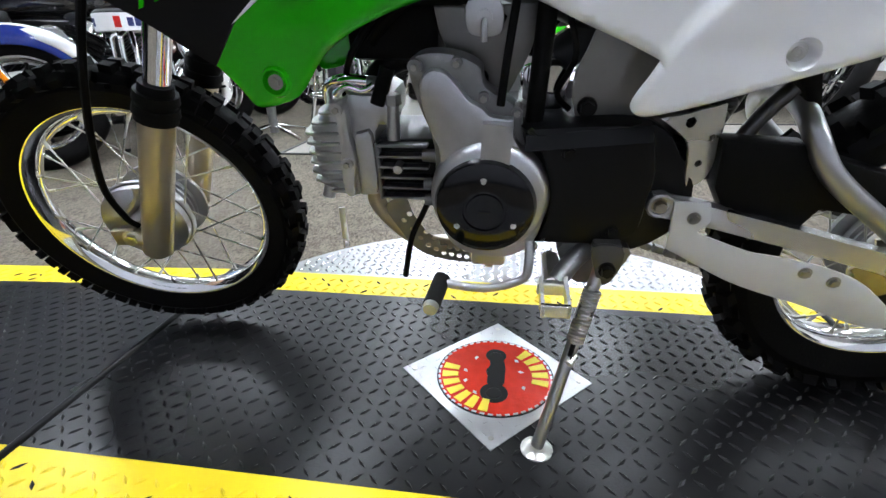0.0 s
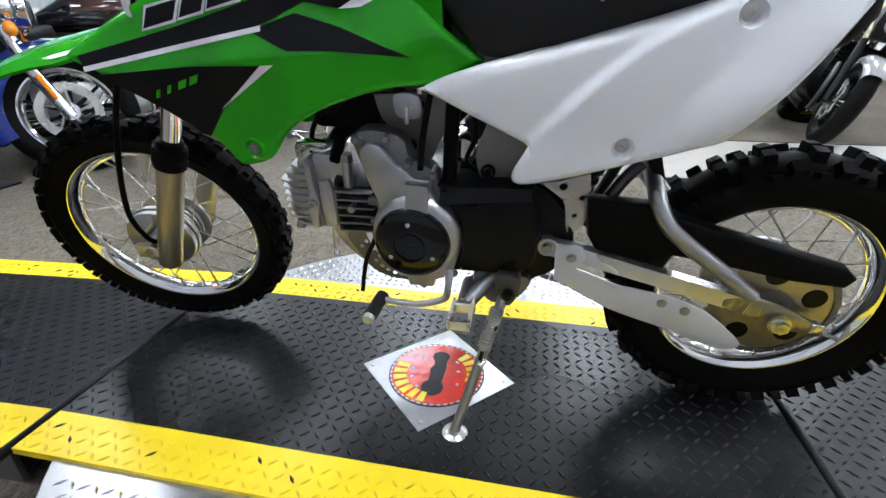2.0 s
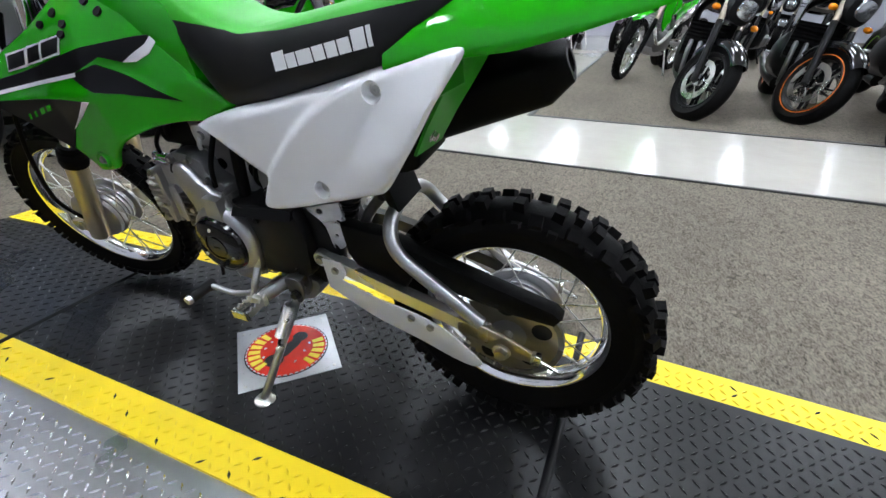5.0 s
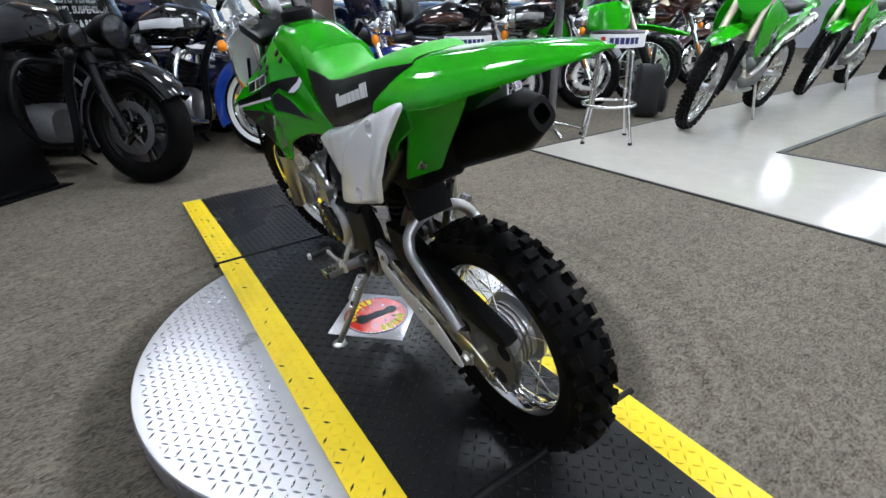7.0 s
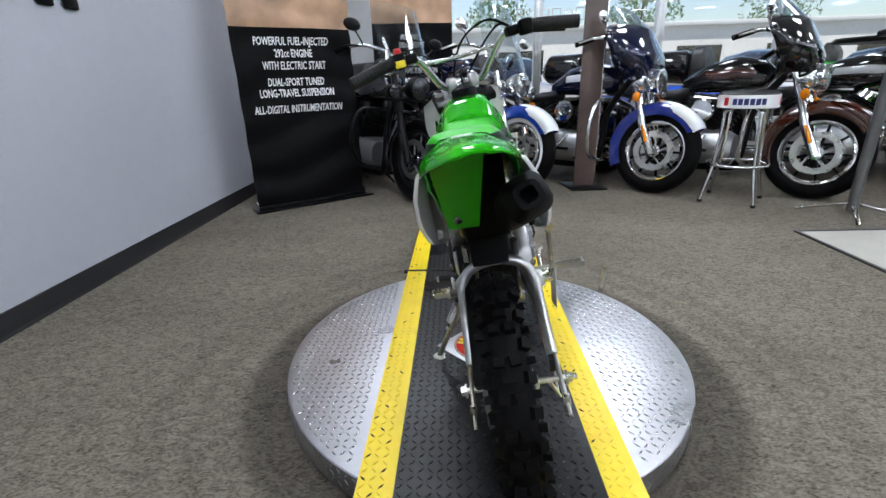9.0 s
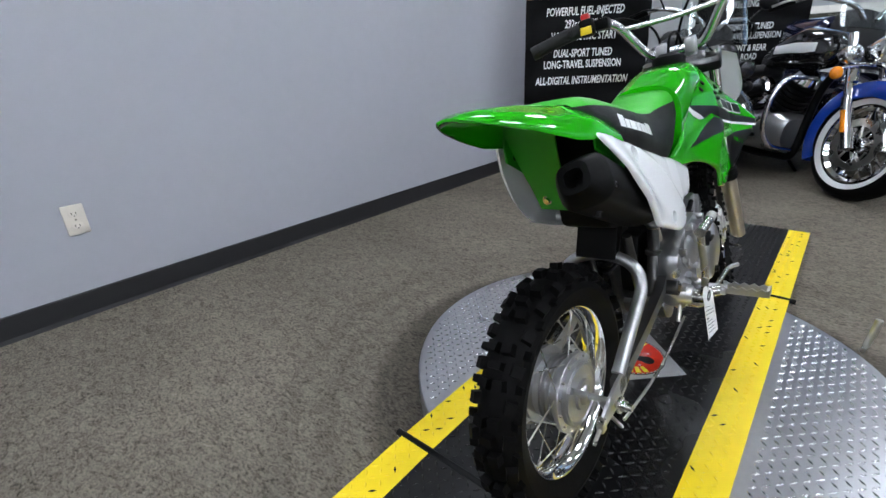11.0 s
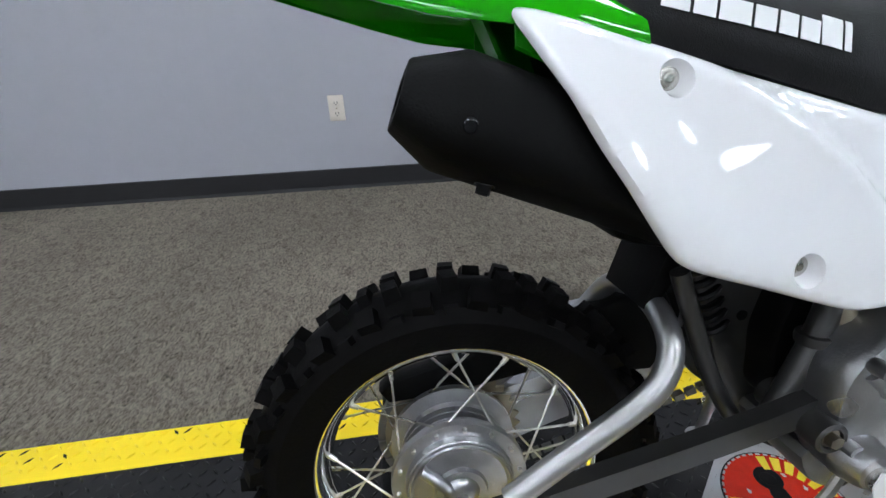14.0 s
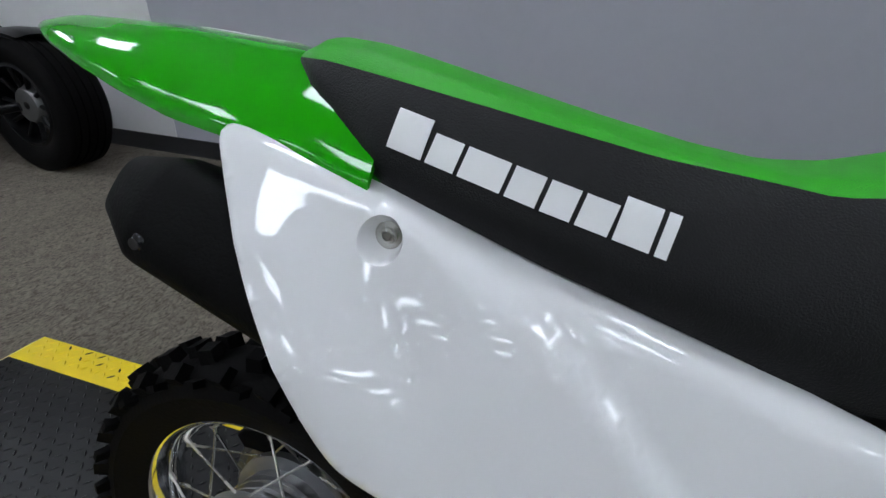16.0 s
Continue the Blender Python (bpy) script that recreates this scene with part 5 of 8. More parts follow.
# right side of the engine
o = plate(curve2([(0.204, 0.325), (0.200, 0.380), (0.168, 0.418), (0.12, 0.440), (0.05, 0.446), (-0.03, 0.410), (-0.085, 0.35), (-0.09, 0.28), (-0.02, 0.245), (0.09, 0.245), (0.18, 0.262)], 4), 0.05, 0.104, 0.012)
lathe([(0.0, 0.130), (0.050, 0.129), (0.068, 0.122), (0.078, 0.110), (0.080, 0.09)], 48, "Y", (-0.015, 0, 0.330), closed=False, bm=o)
lathe([(0.0, 0.116), (0.040, 0.115), (0.050, 0.108), (0.053, 0.09)], 40, "Y", (0.110, 0, 0.385), closed=False, bm=o)
lathe([(0.0, 0.126), (0.018, 0.126), (0.022, 0.118), (0.026, 0.1)], 28, "Y", (0.178, 0, 0.294), closed=False, bm=o)
for p0, p1 in (((0.185, 0.104, 0.385), (0.150, 0.112, 0.35)), ((0.140, 0.110, 0.425), (0.120, 0.115, 0.40)), ((0.060, 0.110, 0.280), (0.110, 0.106, 0.262)), ((0.06, 0.116, 0.41), (0.03, 0.124, 0.375)), ((0.10, 0.110, 0.30), (0.15, 0.110, 0.33))):
    tube([p0, p1], 0.007, 10, 1, o)
for x, u in ((0.182, 0.392), (0.130, 0.430), (0.045, 0.436), (-0.055, 0.385), (0.037, 0.256), (0.12, 0.262), (0.192, 0.31), (0.165, 0.365), (0.09, 0.33)):
    rod((x, 0.10, u), (x, 0.116, u), 0.008, 0.007, 10, o)
rc = part("clutch_cover", o, CAST, bike, "cast aluminium clutch cover")
o = rod((0.048, 0.110, 0.384), (0.044, 0.130, 0.382), 0.020, 0.018, 20)
box(0.028, 0.060, 0.128, 0.136, 0.378, 0.388, 0.003, bm=o)
part("oil_cap", o, BLACK, rc, "black oil filler cap")
part("drain_hole", rod((0.037, 0.100, 0.256), (0.037, 0.1175, 0.256), 0.0048, seg=14), BLACK, rc)
part("bolt", bolt((-0.015, 0.129, 0.285), (0, 1, 0), 0.007, 0.008), BLACK, rc)
o = plate(curve2([(0.272, 0.470), (0.150, 0.470), (0.135, 0.40), (0.150, 0.25), (0.195, 0.225), (0.225, 0.30), (0.246, 0.365), (0.268, 0.42)], 3), -0.034, -0.022, 0.004)
pp = part("pivot_plate", o, FRAME_SHADED, bike, "grey pressed steel pivot plate")
part("plate_hole", rod((0.2105, -0.026, 0.383), (0.2105, -0.0212, 0.383), 0.0065, seg=18), BLACK, pp)
part("plate_hole", plate(curve2([(0.158, 0.395), (0.176, 0.395), (0.174, 0.355), (0.164, 0.352)], 3), -0.026, -0.0212), BLACK, pp)
part("frame_tube", tube([(0.168, 0.045, 0.500), (0.180, 0.048, 0.430), (0.190, 0.050, 0.392), (0.206, 0.052, 0.352), (0.228, 0.054, 0.300)], 0.0125, 14, 6), FRAME_SHADED, bike)
part("tube_collar", lathe([(0.0125, -0.006), (0.017, -0.005), (0.018, 0.0), (0.017, 0.005), (0.0125, 0.006)], 20, "Z", (0.190, 0.050, 0.392)), FRAME_SHADED, bike)
part("kick_lever", tube([(0.178, 0.126, 0.290), (0.182, 0.146, 0.305), (0.192, 0.152, 0.35), (0.208, 0.150, 0.42), (0.215, 0.149, 0.450)], 0.0075, 12, 5, flat=0.7), STEEL, bike, "plated kick starter lever")
o = rod((0.178, 0.10, 0.290), (0.178, 0.150, 0.290), 0.013, 0.012, 14)
part("kick_boss", o, STEEL, bike)
o = tube([(0.224, 0.150, 0.449), (0.18, 0.150, 0.453), (0.122, 0.150, 0.459)], 0.0085, 12, 12, radii=[0.011, 0.0085] + [0.0085, 0.0102] * 6)
part("kick_pedal", o, STEEL, bike, "ribbed kick starter pedal")
# paper tag tied to the kick lever
tg = plate(curve2([(0.220, 0.314), (0.200, 0.326), (0.146, 0.297), (0.136, 0.280), (0.092, 0.182), (0.099, 0.175), (0.170, 0.189), (0.178, 0.198)], 2), 0.154, 0.1552)
tag = part("paper_tag", tg, PAPER, bike, "white paper tag tied to the lever", smooth=False)
for k, (ln, dk) in enumerate(((0.5, 0), (0.9, 0), (0.95, 0), (0.25, 1), (0.6, 0), (0.9, 0), (0.7, 0), (0.85, 0))):
    t = 0.10 + 0.115 * k
    xl, ul, xr, ur = 0.212 - 0.040 * t, 0.290 - 0.092 * t, 0.138 - 0.038 * t, 0.266 - 0.085 * t
    xr, ur, h = xl + (xr - xl) * ln, ul + (ur - ul) * ln, 0.0032 if dk else 0.0013
    part("print_bar", plate([(xl, ul), (xr, ur), (xr - 0.0005, ur - h), (xl - 0.0005, ul - h)], 0.1552, 0.1556), PRINT, tag, smooth=False)
part("tag_ring", lathe([(0.012, 0.1548), (0.008, 0.1548), (0.008, 0.157), (0.012, 0.157)], 20, "Y", (0.178, 0, 0.296)), PRINT, tag)

# carburettor, airbox, hoses and the tap
o = box(0.050, 0.104, -0.034, 0.03, 0.422, 0.476, 0.010)
lathe([(0.0, -0.048), (0.014, -0.048), (0.018, -0.042), (0.018, 0.0)], 24, "Y", (0.086, 0, 0.462), closed=False, bm=o)
rod((0.074, -0.01, 0.424), (0.074, -0.01, 0.405), 0.017, 0.012, 18, o)
part("carburettor", o, CHROME, bike, "bright alloy carburettor")
part("frame_gusset", plate(curve2([(-0.045, 0.535, 1), (-0.035, 0.498), (-0.004, 0.470), (0.000, 0.445), (0.024, 0.426), (0.046, 0.462), (0.060, 0.492), (0.068, 0.535, 1)], 3), -0.040, -0.034, 0.002), GUSSET_LIT, bike, "grey painted steel frame gusset")
part("frame_gusset", plate(curve2([(0.104, 0.458), (0.116, 0.495), (0.132, 0.530), (0.168, 0.532), (0.200, 0.490), (0.205, 0.440), (0.155, 0.418), (0.117, 0.418)], 3), -0.062, -0.056, 0.002), GUSSET_LIT, bike, "grey painted steel frame gusset")
part("bolt", bolt((0.004, -0.040, 0.462), (0, -1, 0), 0.008, 0.010), BLACK, bike)
part("bolt", bolt((0.122, -0.062, 0.436), (0, -1, 0), 0.008, 0.010), BLACK, bike)
part("hose_clip", rod((0.064, -0.066, 0.418), (0.067, -0.069, 0.408), 0.013, seg=14), STEEL, bike)
o = box(0.140, 0.21, -0.030, 0.040, 0.500, 0.575, 0.018)
tube([(0.09, 0, 0.475), (0.12, 0, 0.495), (0.15, 0, 0.52)], 0.02, 14, 3, o)
part("airbox", o, mat("dark grey airbox plastic", (0.035, 0.035, 0.036), 0.5, scale=50, vary=0.15), bike, "dark grey plastic airbox")
o = plate(curve2([(-0.006, 0.541), (0.026, 0.540), (0.029, 0.514), (0.018, 0.508), (-0.002, 0.510), (-0.008, 0.520)], 3), -0.066, -0.058, 0.002)
rod((0.010, -0.058, 0.527), (0.010, -0.040, 0.527), 0.012, seg=12, bm=o)
rod((0.011, -0.072, 0.526), (0.011, -0.066, 0.526), 0.008, seg=14, bm=o)
tube([(0.011, -0.07, 0.525), (0.011, -0.075, 0.515), (0.011, -0.075, 0.505)], 0.0035, 8, 3, o)
part("fuel_tap", o, CAST, bike, "small alloy fuel tap")
for pts, r, mt in (([(0.075, -0.052, 0.56), (0.070, -0.062, 0.48), (0.066, -0.068, 0.412)], 0.0105, BLACK_MATT), ([(0.045, -0.05, 0.56), (0.035, -0.085, 0.49), (0.03, -0.09, 0.445)], 0.0045, BLACK_MATT), ([(-0.12, -0.03, 0.50), (-0.08, -0.05, 0.535), (-0.03, -0.04, 0.55), (0.03, -0.05, 0.52)], 0.006, BLACK_MATT), ([(0.09, -0.045, 0.54), (0.105, -0.06, 0.49), (0.09, -0.055, 0.45), (0.105, -0.05, 0.43)], 0.0035, BLACK_MATT), ([(-0.16, -0.03, 0.44), (-0.14, -0.045, 0.49), (-0.09, -0.035, 0.55)], 0.004, BLACK_MATT), ([(-0.05, -0.04, 0.33), (-0.07, -0.05, 0.29), (-0.088, -0.05, 0.25), (-0.10, -0.055, 0.19)], 0.004, BLACK_MATT), ([(0.10, 0.06, 0.52), (0.06, 0.07, 0.47), (0.0, 0.07, 0.43), (-0.08, 0.06, 0.44)], 0.006, BLACK_MATT), ([(0.18, 0.06, 0.50), (0.10, 0.085, 0.455), (0.05, 0.09, 0.42)], 0.005, BLACK_MATT)):
    part("hose", tube(pts, r, 10, 6), mt, bike)
part("intake_pipe", tube([(-0.15, 0, 0.42), (-0.11, 0, 0.47), (-0.04, 0, 0.485)], 0.015, 12, 4), BLACK, bike)
o = rod((-0.115, -0.05, 0.435), (-0.10, -0.045, 0.475), 0.009, seg=10)
part("spark_plug_cap", o, BLACK_MATT, bike)

part("fuel_tank", blob([(-0.20, 0.050, 0.56, 0.70), (-0.16, 0.062, 0.535, 0.74), (-0.02, 0.064, 0.530, 0.74), (0.05, 0.058, 0.545, 0.70), (0.07, 0.045, 0.57, 0.67)], p=0.6), BLACK_MATT, bike, "black fuel tank under the shrouds")
part("wiring_cover", box(-0.150, -0.040, -0.030, 0.034, 0.478, 0.545, 0.012), BLACK_MATT, bike)
# frame
part("frame_spine", tube([AX0 + AXIS * 0.50, (-0.12, 0, 0.60), (0.03, 0, 0.565), (0.13, 0, 0.53)], 0.030, 14, 6), FRAME_SHADED, bike)
for s in (-1, 1):
    if s < 0:
        part("frame_plate", plate(curve2([(0.16, 0.420), (0.205, 0.415), (0.228, 0.385), (0.250, 0.350), (0.245, 0.30), (0.20, 0.262), (0.14, 0.262), (0.15, 0.30)], 3), -0.072, -0.055, 0.004), BLACK, bike)
    part("frame_rail", tube([(0.20, s * 0.06, 0.46), (0.26, s * 0.060, 0.485), (0.33, s * 0.050 - 0.008, 0.545), (0.36, s * 0.042 - 0.012, 0.585)], 0.011, 12, 5), FRAME_SHADED, bike)
    strut = [(0.340, 0.050, 0.475), (0.323, 0.050, 0.430), (0.290, 0.050, 0.350), (0.248, 0.050, 0.286)] if s > 0 else [(0.330, -0.045, 0.452), (0.305, -0.048, 0.420), (0.270, -0.052, 0.352)]
    part("frame_strut", tube(strut, 0.0088, 12, 3), FRAME_SHADED, bike)
    px, pv, pu = (0.2088, 0.106, 0.319) if s > 0 else (0.214, 0.086, 0.330)
    part("pivot_tube", lathe([(0.0105, pv - 0.008), (0.0105, pv), (0.0135, pv + 0.001), (0.0160, pv - 0.001), (0.0165, pv - 0.004), (0.0165, 0.03)], 28, "Y", (0, 0, 0), closed=False) if s > 0 else lathe([(0.0100, -pv + 0.008), (0.0100, -pv), (0.0130, -pv - 0.001), (0.0150, -pv + 0.001), (0.0150, -0.05)], 28, "Y", (0, 0, 0), closed=False), FRAME_SHADED if s > 0 else CAST, bike).location = (px, 0, pu)
    bolt_o = bolt((px, s * (pv - 0.006), pu), (0, s, 0), 0.0072, 0.011)
    part("pivot_bolt", bolt_o, GOLDISH, bike)
o = skin(curve2([(0.196, 0.428, 1), (0.262, 0.442, 1), (0.266, 0.403), (0.262, 0.360), (0.240, 0.350), (0.232, 0.395), (0.218, 0.412)], 3), lambda x, z: -0.076 + 0.25 * max(0.0, x - 0.225), 0.004, 0.010, edge=0.001, holes=[(0.2275, 0.424, 0.0055), (0.2555, 0.4045, 0.0045), (0.2475, 0.377, 0.0040)])
part("gusset_plate", o, SILVER, bike, "pale grey drilled frame gusset")
# swing arm: lower beams, and a hoop of round tube that arches over the front of the tyre
for s in (-1, 1):
    o = bmesh.new()
    loft([[(x, s * v + a * s * 0.009, u + b * h) for a, b in ((-1, -1), (1, -1), (1, 1), (-1, 1))] for x, v, u, h in ((0.205, 0.072, 0.330, 0.014), (0.26, 0.080, 0.322, 0.0125), (0.36, 0.084, 0.298, 0.0125), (0.47, 0.084, 0.268, 0.013), (0.52, 0.084, 0.254, 0.014))], o)
    # the right beam's shade is put into its darker colour
    part("swing_arm_beam", o, SILVER if s < 0 else FRAME_SHADED, bike, "silver swing arm beam", angle=25)
    part("axle_plate", plate(curve2([(0.47, 0.275), (0.52, 0.272), (0.560, 0.258), (0.600, 0.236), (0.598, 0.222), (0.55, 0.224), (0.51, 0.232), (0.47, 0.252)], 3), s * 0.086, s * 0.093, 0.002), GOLDISH if s < 0 else SILVER, bike)
    o = rod((0.60, s * 0.09, 0.229), (0.632, s * 0.09, 0.215), 0.0035, seg=8)
    box(0.59, 0.606, s * 0.084, s * 0.096, 0.220, 0.242, 0.002, bm=o)
    part("chain_adjuster", o, STEEL, bike)
arch = [(0.505, 0.084, 0.272), (0.45, 0.084, 0.315), (0.395, 0.084, 0.356), (0.368, 0.083, 0.382), (0.354, 0.072, 0.408), (0.349, 0.045, 0.428)]
part("swing_arm_hoop", tube([(x, -v, u) for x, v, u in arch] + [(0.348, 0.0, 0.436)] + arch[::-1], 0.0117, 18, 6), HOOP, bike, "bent silver steel tube swing arm hoop")
o = tube([(0.275, -0.036, 0.47), (0.250, -0.036, 0.40), (0.232, -0.036, 0.35)], 0.012, 14, 3)
coil, s0, s1 = [], Vector((0.272, -0.036, 0.465)), Vector((0.235, -0.036, 0.36))
dd = (s1 - s0).normalized()
e1 = dd.orthogonal().normalized()
e2 = dd.cross(e1)
for k in range(7 * 12 + 1):
    a = 2 * math.pi * k / 12
    coil.append(s0.lerp(s1, k / 84) + e1 * 0.017 * math.cos(a) + e2 * 0.017 * math.sin(a))
part("shock_spring", tube(coil, 0.005, 8, 1), BLACK, bike)
part("shock_absorber", o, BLACK, bike)
# black chain guard, pale lower plate, chain and sprocket
o = plate([(0.262, 0.407), (0.345, 0.402), (0.395, 0.383), (0.445, 0.368), (0.615, 0.322), (0.628, 0.310), (0.618, 0.294), (0.55, 0.298), (0.44, 0.318), (0.385, 0.326), (0.372, 0.302), (0.295, 0.304), (0.268, 0.350)], -0.078, -0.048, 0.006)
part("chain_guard", o, BLACK_MATT, bike, "matt black plastic chain guard", angle=30)
o = plate(curve2([(0.225, 0.342, 1), (0.262, 0.342, 1), (0.268, 0.318), (0.258, 0.304), (0.275, 0.296), (0.32, 0.280), (0.345, 0.276), (0.400, 0.265), (0.449, 0.245), (0.486, 0.216), (0.504, 0.199), (0.510, 0.186), (0.494, 0.177), (0.459, 0.184), (0.402, 0.206), (0.350, 0.222), (0.304, 0.239), (0.243, 0.272), (0.228, 0.280, 1)], 3), -0.0955, -0.092, 0.001)
lp = part("chain_guide_plate", o, GREY_PLATE, bike, "pale grey lower chain guide plate")
for x, u in ((0.249, 0.322), (0.386, 0.2555), (0.420, 0.2445)):
    part("bolt", bolt((x, -0.0955, u), (0, -1, 0), 0.0055, 0.005), BOLT, lp)
o = bmesh.new()
teeth = 37
ring = []
for k in range(teeth * 2):
    r = 0.088 if k % 2 else 0.080
    a = math.pi * k / teeth
    ring.append((RW[0] + r * math.cos(a), RW[2] + r * math.sin(a)))
inner = [(RW[0] + 0.03 * math.cos(math.pi * k / teeth), RW[2] + 0.03 * math.sin(math.pi * k / teeth)) for k in range(teeth * 2)]
n = len(ring)
va = [[o.verts.new((p[0], y, p[1])) for p in rr] for rr, y in ((ring, -0.058), (ring, -0.062), (inner, -0.062), (inner, -0.058))]
for i in range(4):
    for j in range(n):
        o.faces.new((va[i][j], va[i][(j + 1) % n], va[(i + 1) % 4][(j + 1) % n], va[(i + 1) % 4][j]))
bmesh.ops.recalc_face_normals(o, faces=o.faces[:])
spk = part("sprocket", o, GOLDISH, bike, "zinc plated rear sprocket", smooth=False)
for k in range(5):
    a = 2 * math.pi * k / 5 + 0.4
    part("lightening_hole", rod((RW[0] + 0.058 * math.cos(a), -0.0585, RW[2] + 0.058 * math.sin(a)), (RW[0] + 0.058 * math.cos(a), -0.0625, RW[2] + 0.058 * math.sin(a)), 0.0165, seg=18), BLACK, spk)
o = bmesh.new()
path = [(RW[0] + 0.086 * math.cos(a), RW[2] + 0.086 * math.sin(a)) for a in np.linspace(radians(100), radians(-95), 22)]
path += [(0.53 - 0.40 * t, 0.157 + 0.135 * t) for t in np.linspace(0.02, 1, 26)]
for i, (a, b) in enumerate(zip(path, path[1:])):
    pa, pb = Vector((a[0], -0.060, a[1])), Vector((b[0], -0.060, b[1]))
    b_ = box(-0.0065, 0.0065, -0.005 if i % 2 else -0.0035, 0.005 if i % 2 else 0.0035, -0.0045, 0.0045)
    dd = pb - pa
    b_.transform(Matrix.Translation((pa + pb) / 2) @ Matrix.Rotation(-math.atan2(dd.z, dd.x), 4, "Y"))
    join(o, b_)
part("chain", o, CAST_DARK, bike, smooth=False)

# controls at the feet
part("shift_lever", tube([(0.070, -0.100, 0.285), (0.070, -0.118, 0.262), (0.062, -0.122, 0.243), (0.02, -0.130, 0.234), (-0.03, -0.134, 0.241)], 0.0065, 12, 5, flat=0.8), CAST, bike, "alloy gear shift lever")
o = rod((-0.035, -0.125, 0.241), (-0.040, -0.178, 0.241), 0.0105, seg=14)
part("shift_peg", o, RUBBER_WORN, bike, "black rubber shift peg")
part("shift_peg_cap", rod((-0.040, -0.178, 0.241), (-0.0405, -0.186, 0.241), 0.0095, 0.008, 14), CAST, bike)
for s in (-1, 1):
    o = bmesh.new()
    vv, v0, ux = (0.192, 0.138, 0.254) if s < 0 else (0.255, 0.165, 0.285)
    for dx in (-0.014, 0.014):
        plate([(v0 * s, ux - 0.008), (vv * s, ux - 0.008), (vv * s, ux + 0.010)] + [(s * (vv - (vv - v0) * (k + 0.5) / 10), ux + (0.010 if k % 2 else 0.004)) for k in range(10)] + [(v0 * s, ux + 0.010)], 0.098 + dx - 0.002, 0.098 + dx + 0.002, axis="X", bm=o)
    box(0.080, 0.116, s * v0, s * (v0 + 0.010), ux - 0.012, ux + 0.004, 0.002, bm=o)
    box(0.082, 0.114, s * (vv - 0.006), s * vv, ux - 0.008, ux + 0.008, 0.001, bm=o)
    rod((0.098, s * 0.08, ux - 0.004), (0.098, s * v0, ux - 0.004), 0.011, seg=12, bm=o)
    part("foot_peg", o, CAST if s > 0 else STEEL, bike, "serrated alloy foot peg", smooth=False)
part("peg_bracket", tube([(0.15, -0.075, 0.272), (0.125, -0.10, 0.262), (0.10, -0.135, 0.250)], 0.012, 12, 3), CAST_DARK, bike)
part("peg_bracket", tube([(0.15, 0.075, 0.272), (0.125, 0.12, 0.272), (0.10, 0.165, 0.280)], 0.012, 12, 3), STEEL, bike)
part("brake_pedal", tube([(0.16, 0.11, 0.262), (0.12, 0.135, 0.25), (0.02, 0.142, 0.262), (-0.05, 0.15, 0.275), (-0.075, 0.165, 0.277)], 0.008, 12, 5, flat=0.6), SILVER, bike, "silver brake pedal")
part("brake_rod", tube([(0.17, 0.105, 0.235), (0.33, 0.1, 0.19), (0.50, 0.088, 0.175)], 0.003, 8, 3), STEEL, bike)
o = tube([(0.55, 0.066, 0.24), (0.54, 0.078, 0.21), (0.515, 0.088, 0.172)], 0.006, 8, 3, flat=0.6)
part("brake_arm", o, STEEL, bike)
part("stop_lamp_spring", tube([(0.175, 0.1, 0.29), (0.19, 0.1, 0.25), (0.20, 0.1, 0.235)], 0.005, 8, 2), STEEL, bike)
part("belly_plate", plate(curve2([(0.11, 0.275), (0.19, 0.272), (0.185, 0.24), (0.165, 0.222), (0.135, 0.215), (0.115, 0.24)], 3), -0.085, 0.07, 0.004), CAST_DARK, bike)
# side stand: drops to the lane out to the left, on a round foot
K0, K1 = Vector((0.160, -0.094, 0.262)), Vector((0.0930, -0.2100, 0.0440))
KD = (K1 - K0).normalized()
part("side_stand", tube([K0, K0.lerp(K1, 0.3), K0.lerp(K1, 0.7), K1], 0.0080, 16, 2), STAND, bike, "plated steel side stand")
o = lathe([(0.0, -0.009), (0.019, -0.009), (0.0215, -0.006), (0.0205, -0.001), (0.014, 0.003), (0.010, 0.004)], 32, "Z", closed=False)
o.transform(Matrix.Translation(K1 + Vector((0, 0, -0.003))) @ Matrix.Rotation(radians(-9), 4, "X"))
part("stand_foot", o, STEEL, bike, "round plated stand foot")
s0, s1 = K0.lerp(K1, 0.13) + Vector((-0.003, -0.013, 0.002)), K0.lerp(K1, 0.40) + Vector((-0.003, -0.0125, 0.002))
helix = []
e1 = KD.orthogonal().normalized()
e2 = KD.cross(e1)
for k in range(16 * 10 + 1):
    a = 2 * math.pi * k / 10
    helix.append(s0.lerp(s1, k / 160) + e1 * 0.0092 * math.cos(a) + e2 * 0.0092 * math.sin(a))
part("stand_spring", tube(helix, 0.0023, 6, 1), STAND, bike, "steel return spring")
s2 = K0.lerp(K1, 0.47) + Vector((-0.002, -0.010, 0.001))
part("spring_hook", tube([s1, s1.lerp(s2, 0.5), s2, K0.lerp(K1, 0.50)], 0.0032, 10, 3), BLACK, bike)
part("spring_post", rod(K0.lerp(K1, 0.49) + Vector((0.006, -0.004, 0)), K0.lerp(K1, 0.49) + Vector((-0.002, -0.016, -0.004)), 0.0045, 0.0052, 12), STEEL, bike)
o = bmesh.new()
fork = [(0.142, 0.288), (0.176, 0.288), (0.178, 0.262), (0.168, 0.238), (0.156, 0.236), (0.148, 0.256)]
for v0, v1 in ((-0.090, -0.084), (-0.112, -0.106)):
    plate(curve2(fork, 3), v0, v1, 0.0015, bm=o)
box(0.144, 0.176, -0.110, -0.072, 0.276, 0.290, 0.003, bm=o)
part("stand_bracket", o, FRAME_SHADED, bike, "forked steel stand bracket")
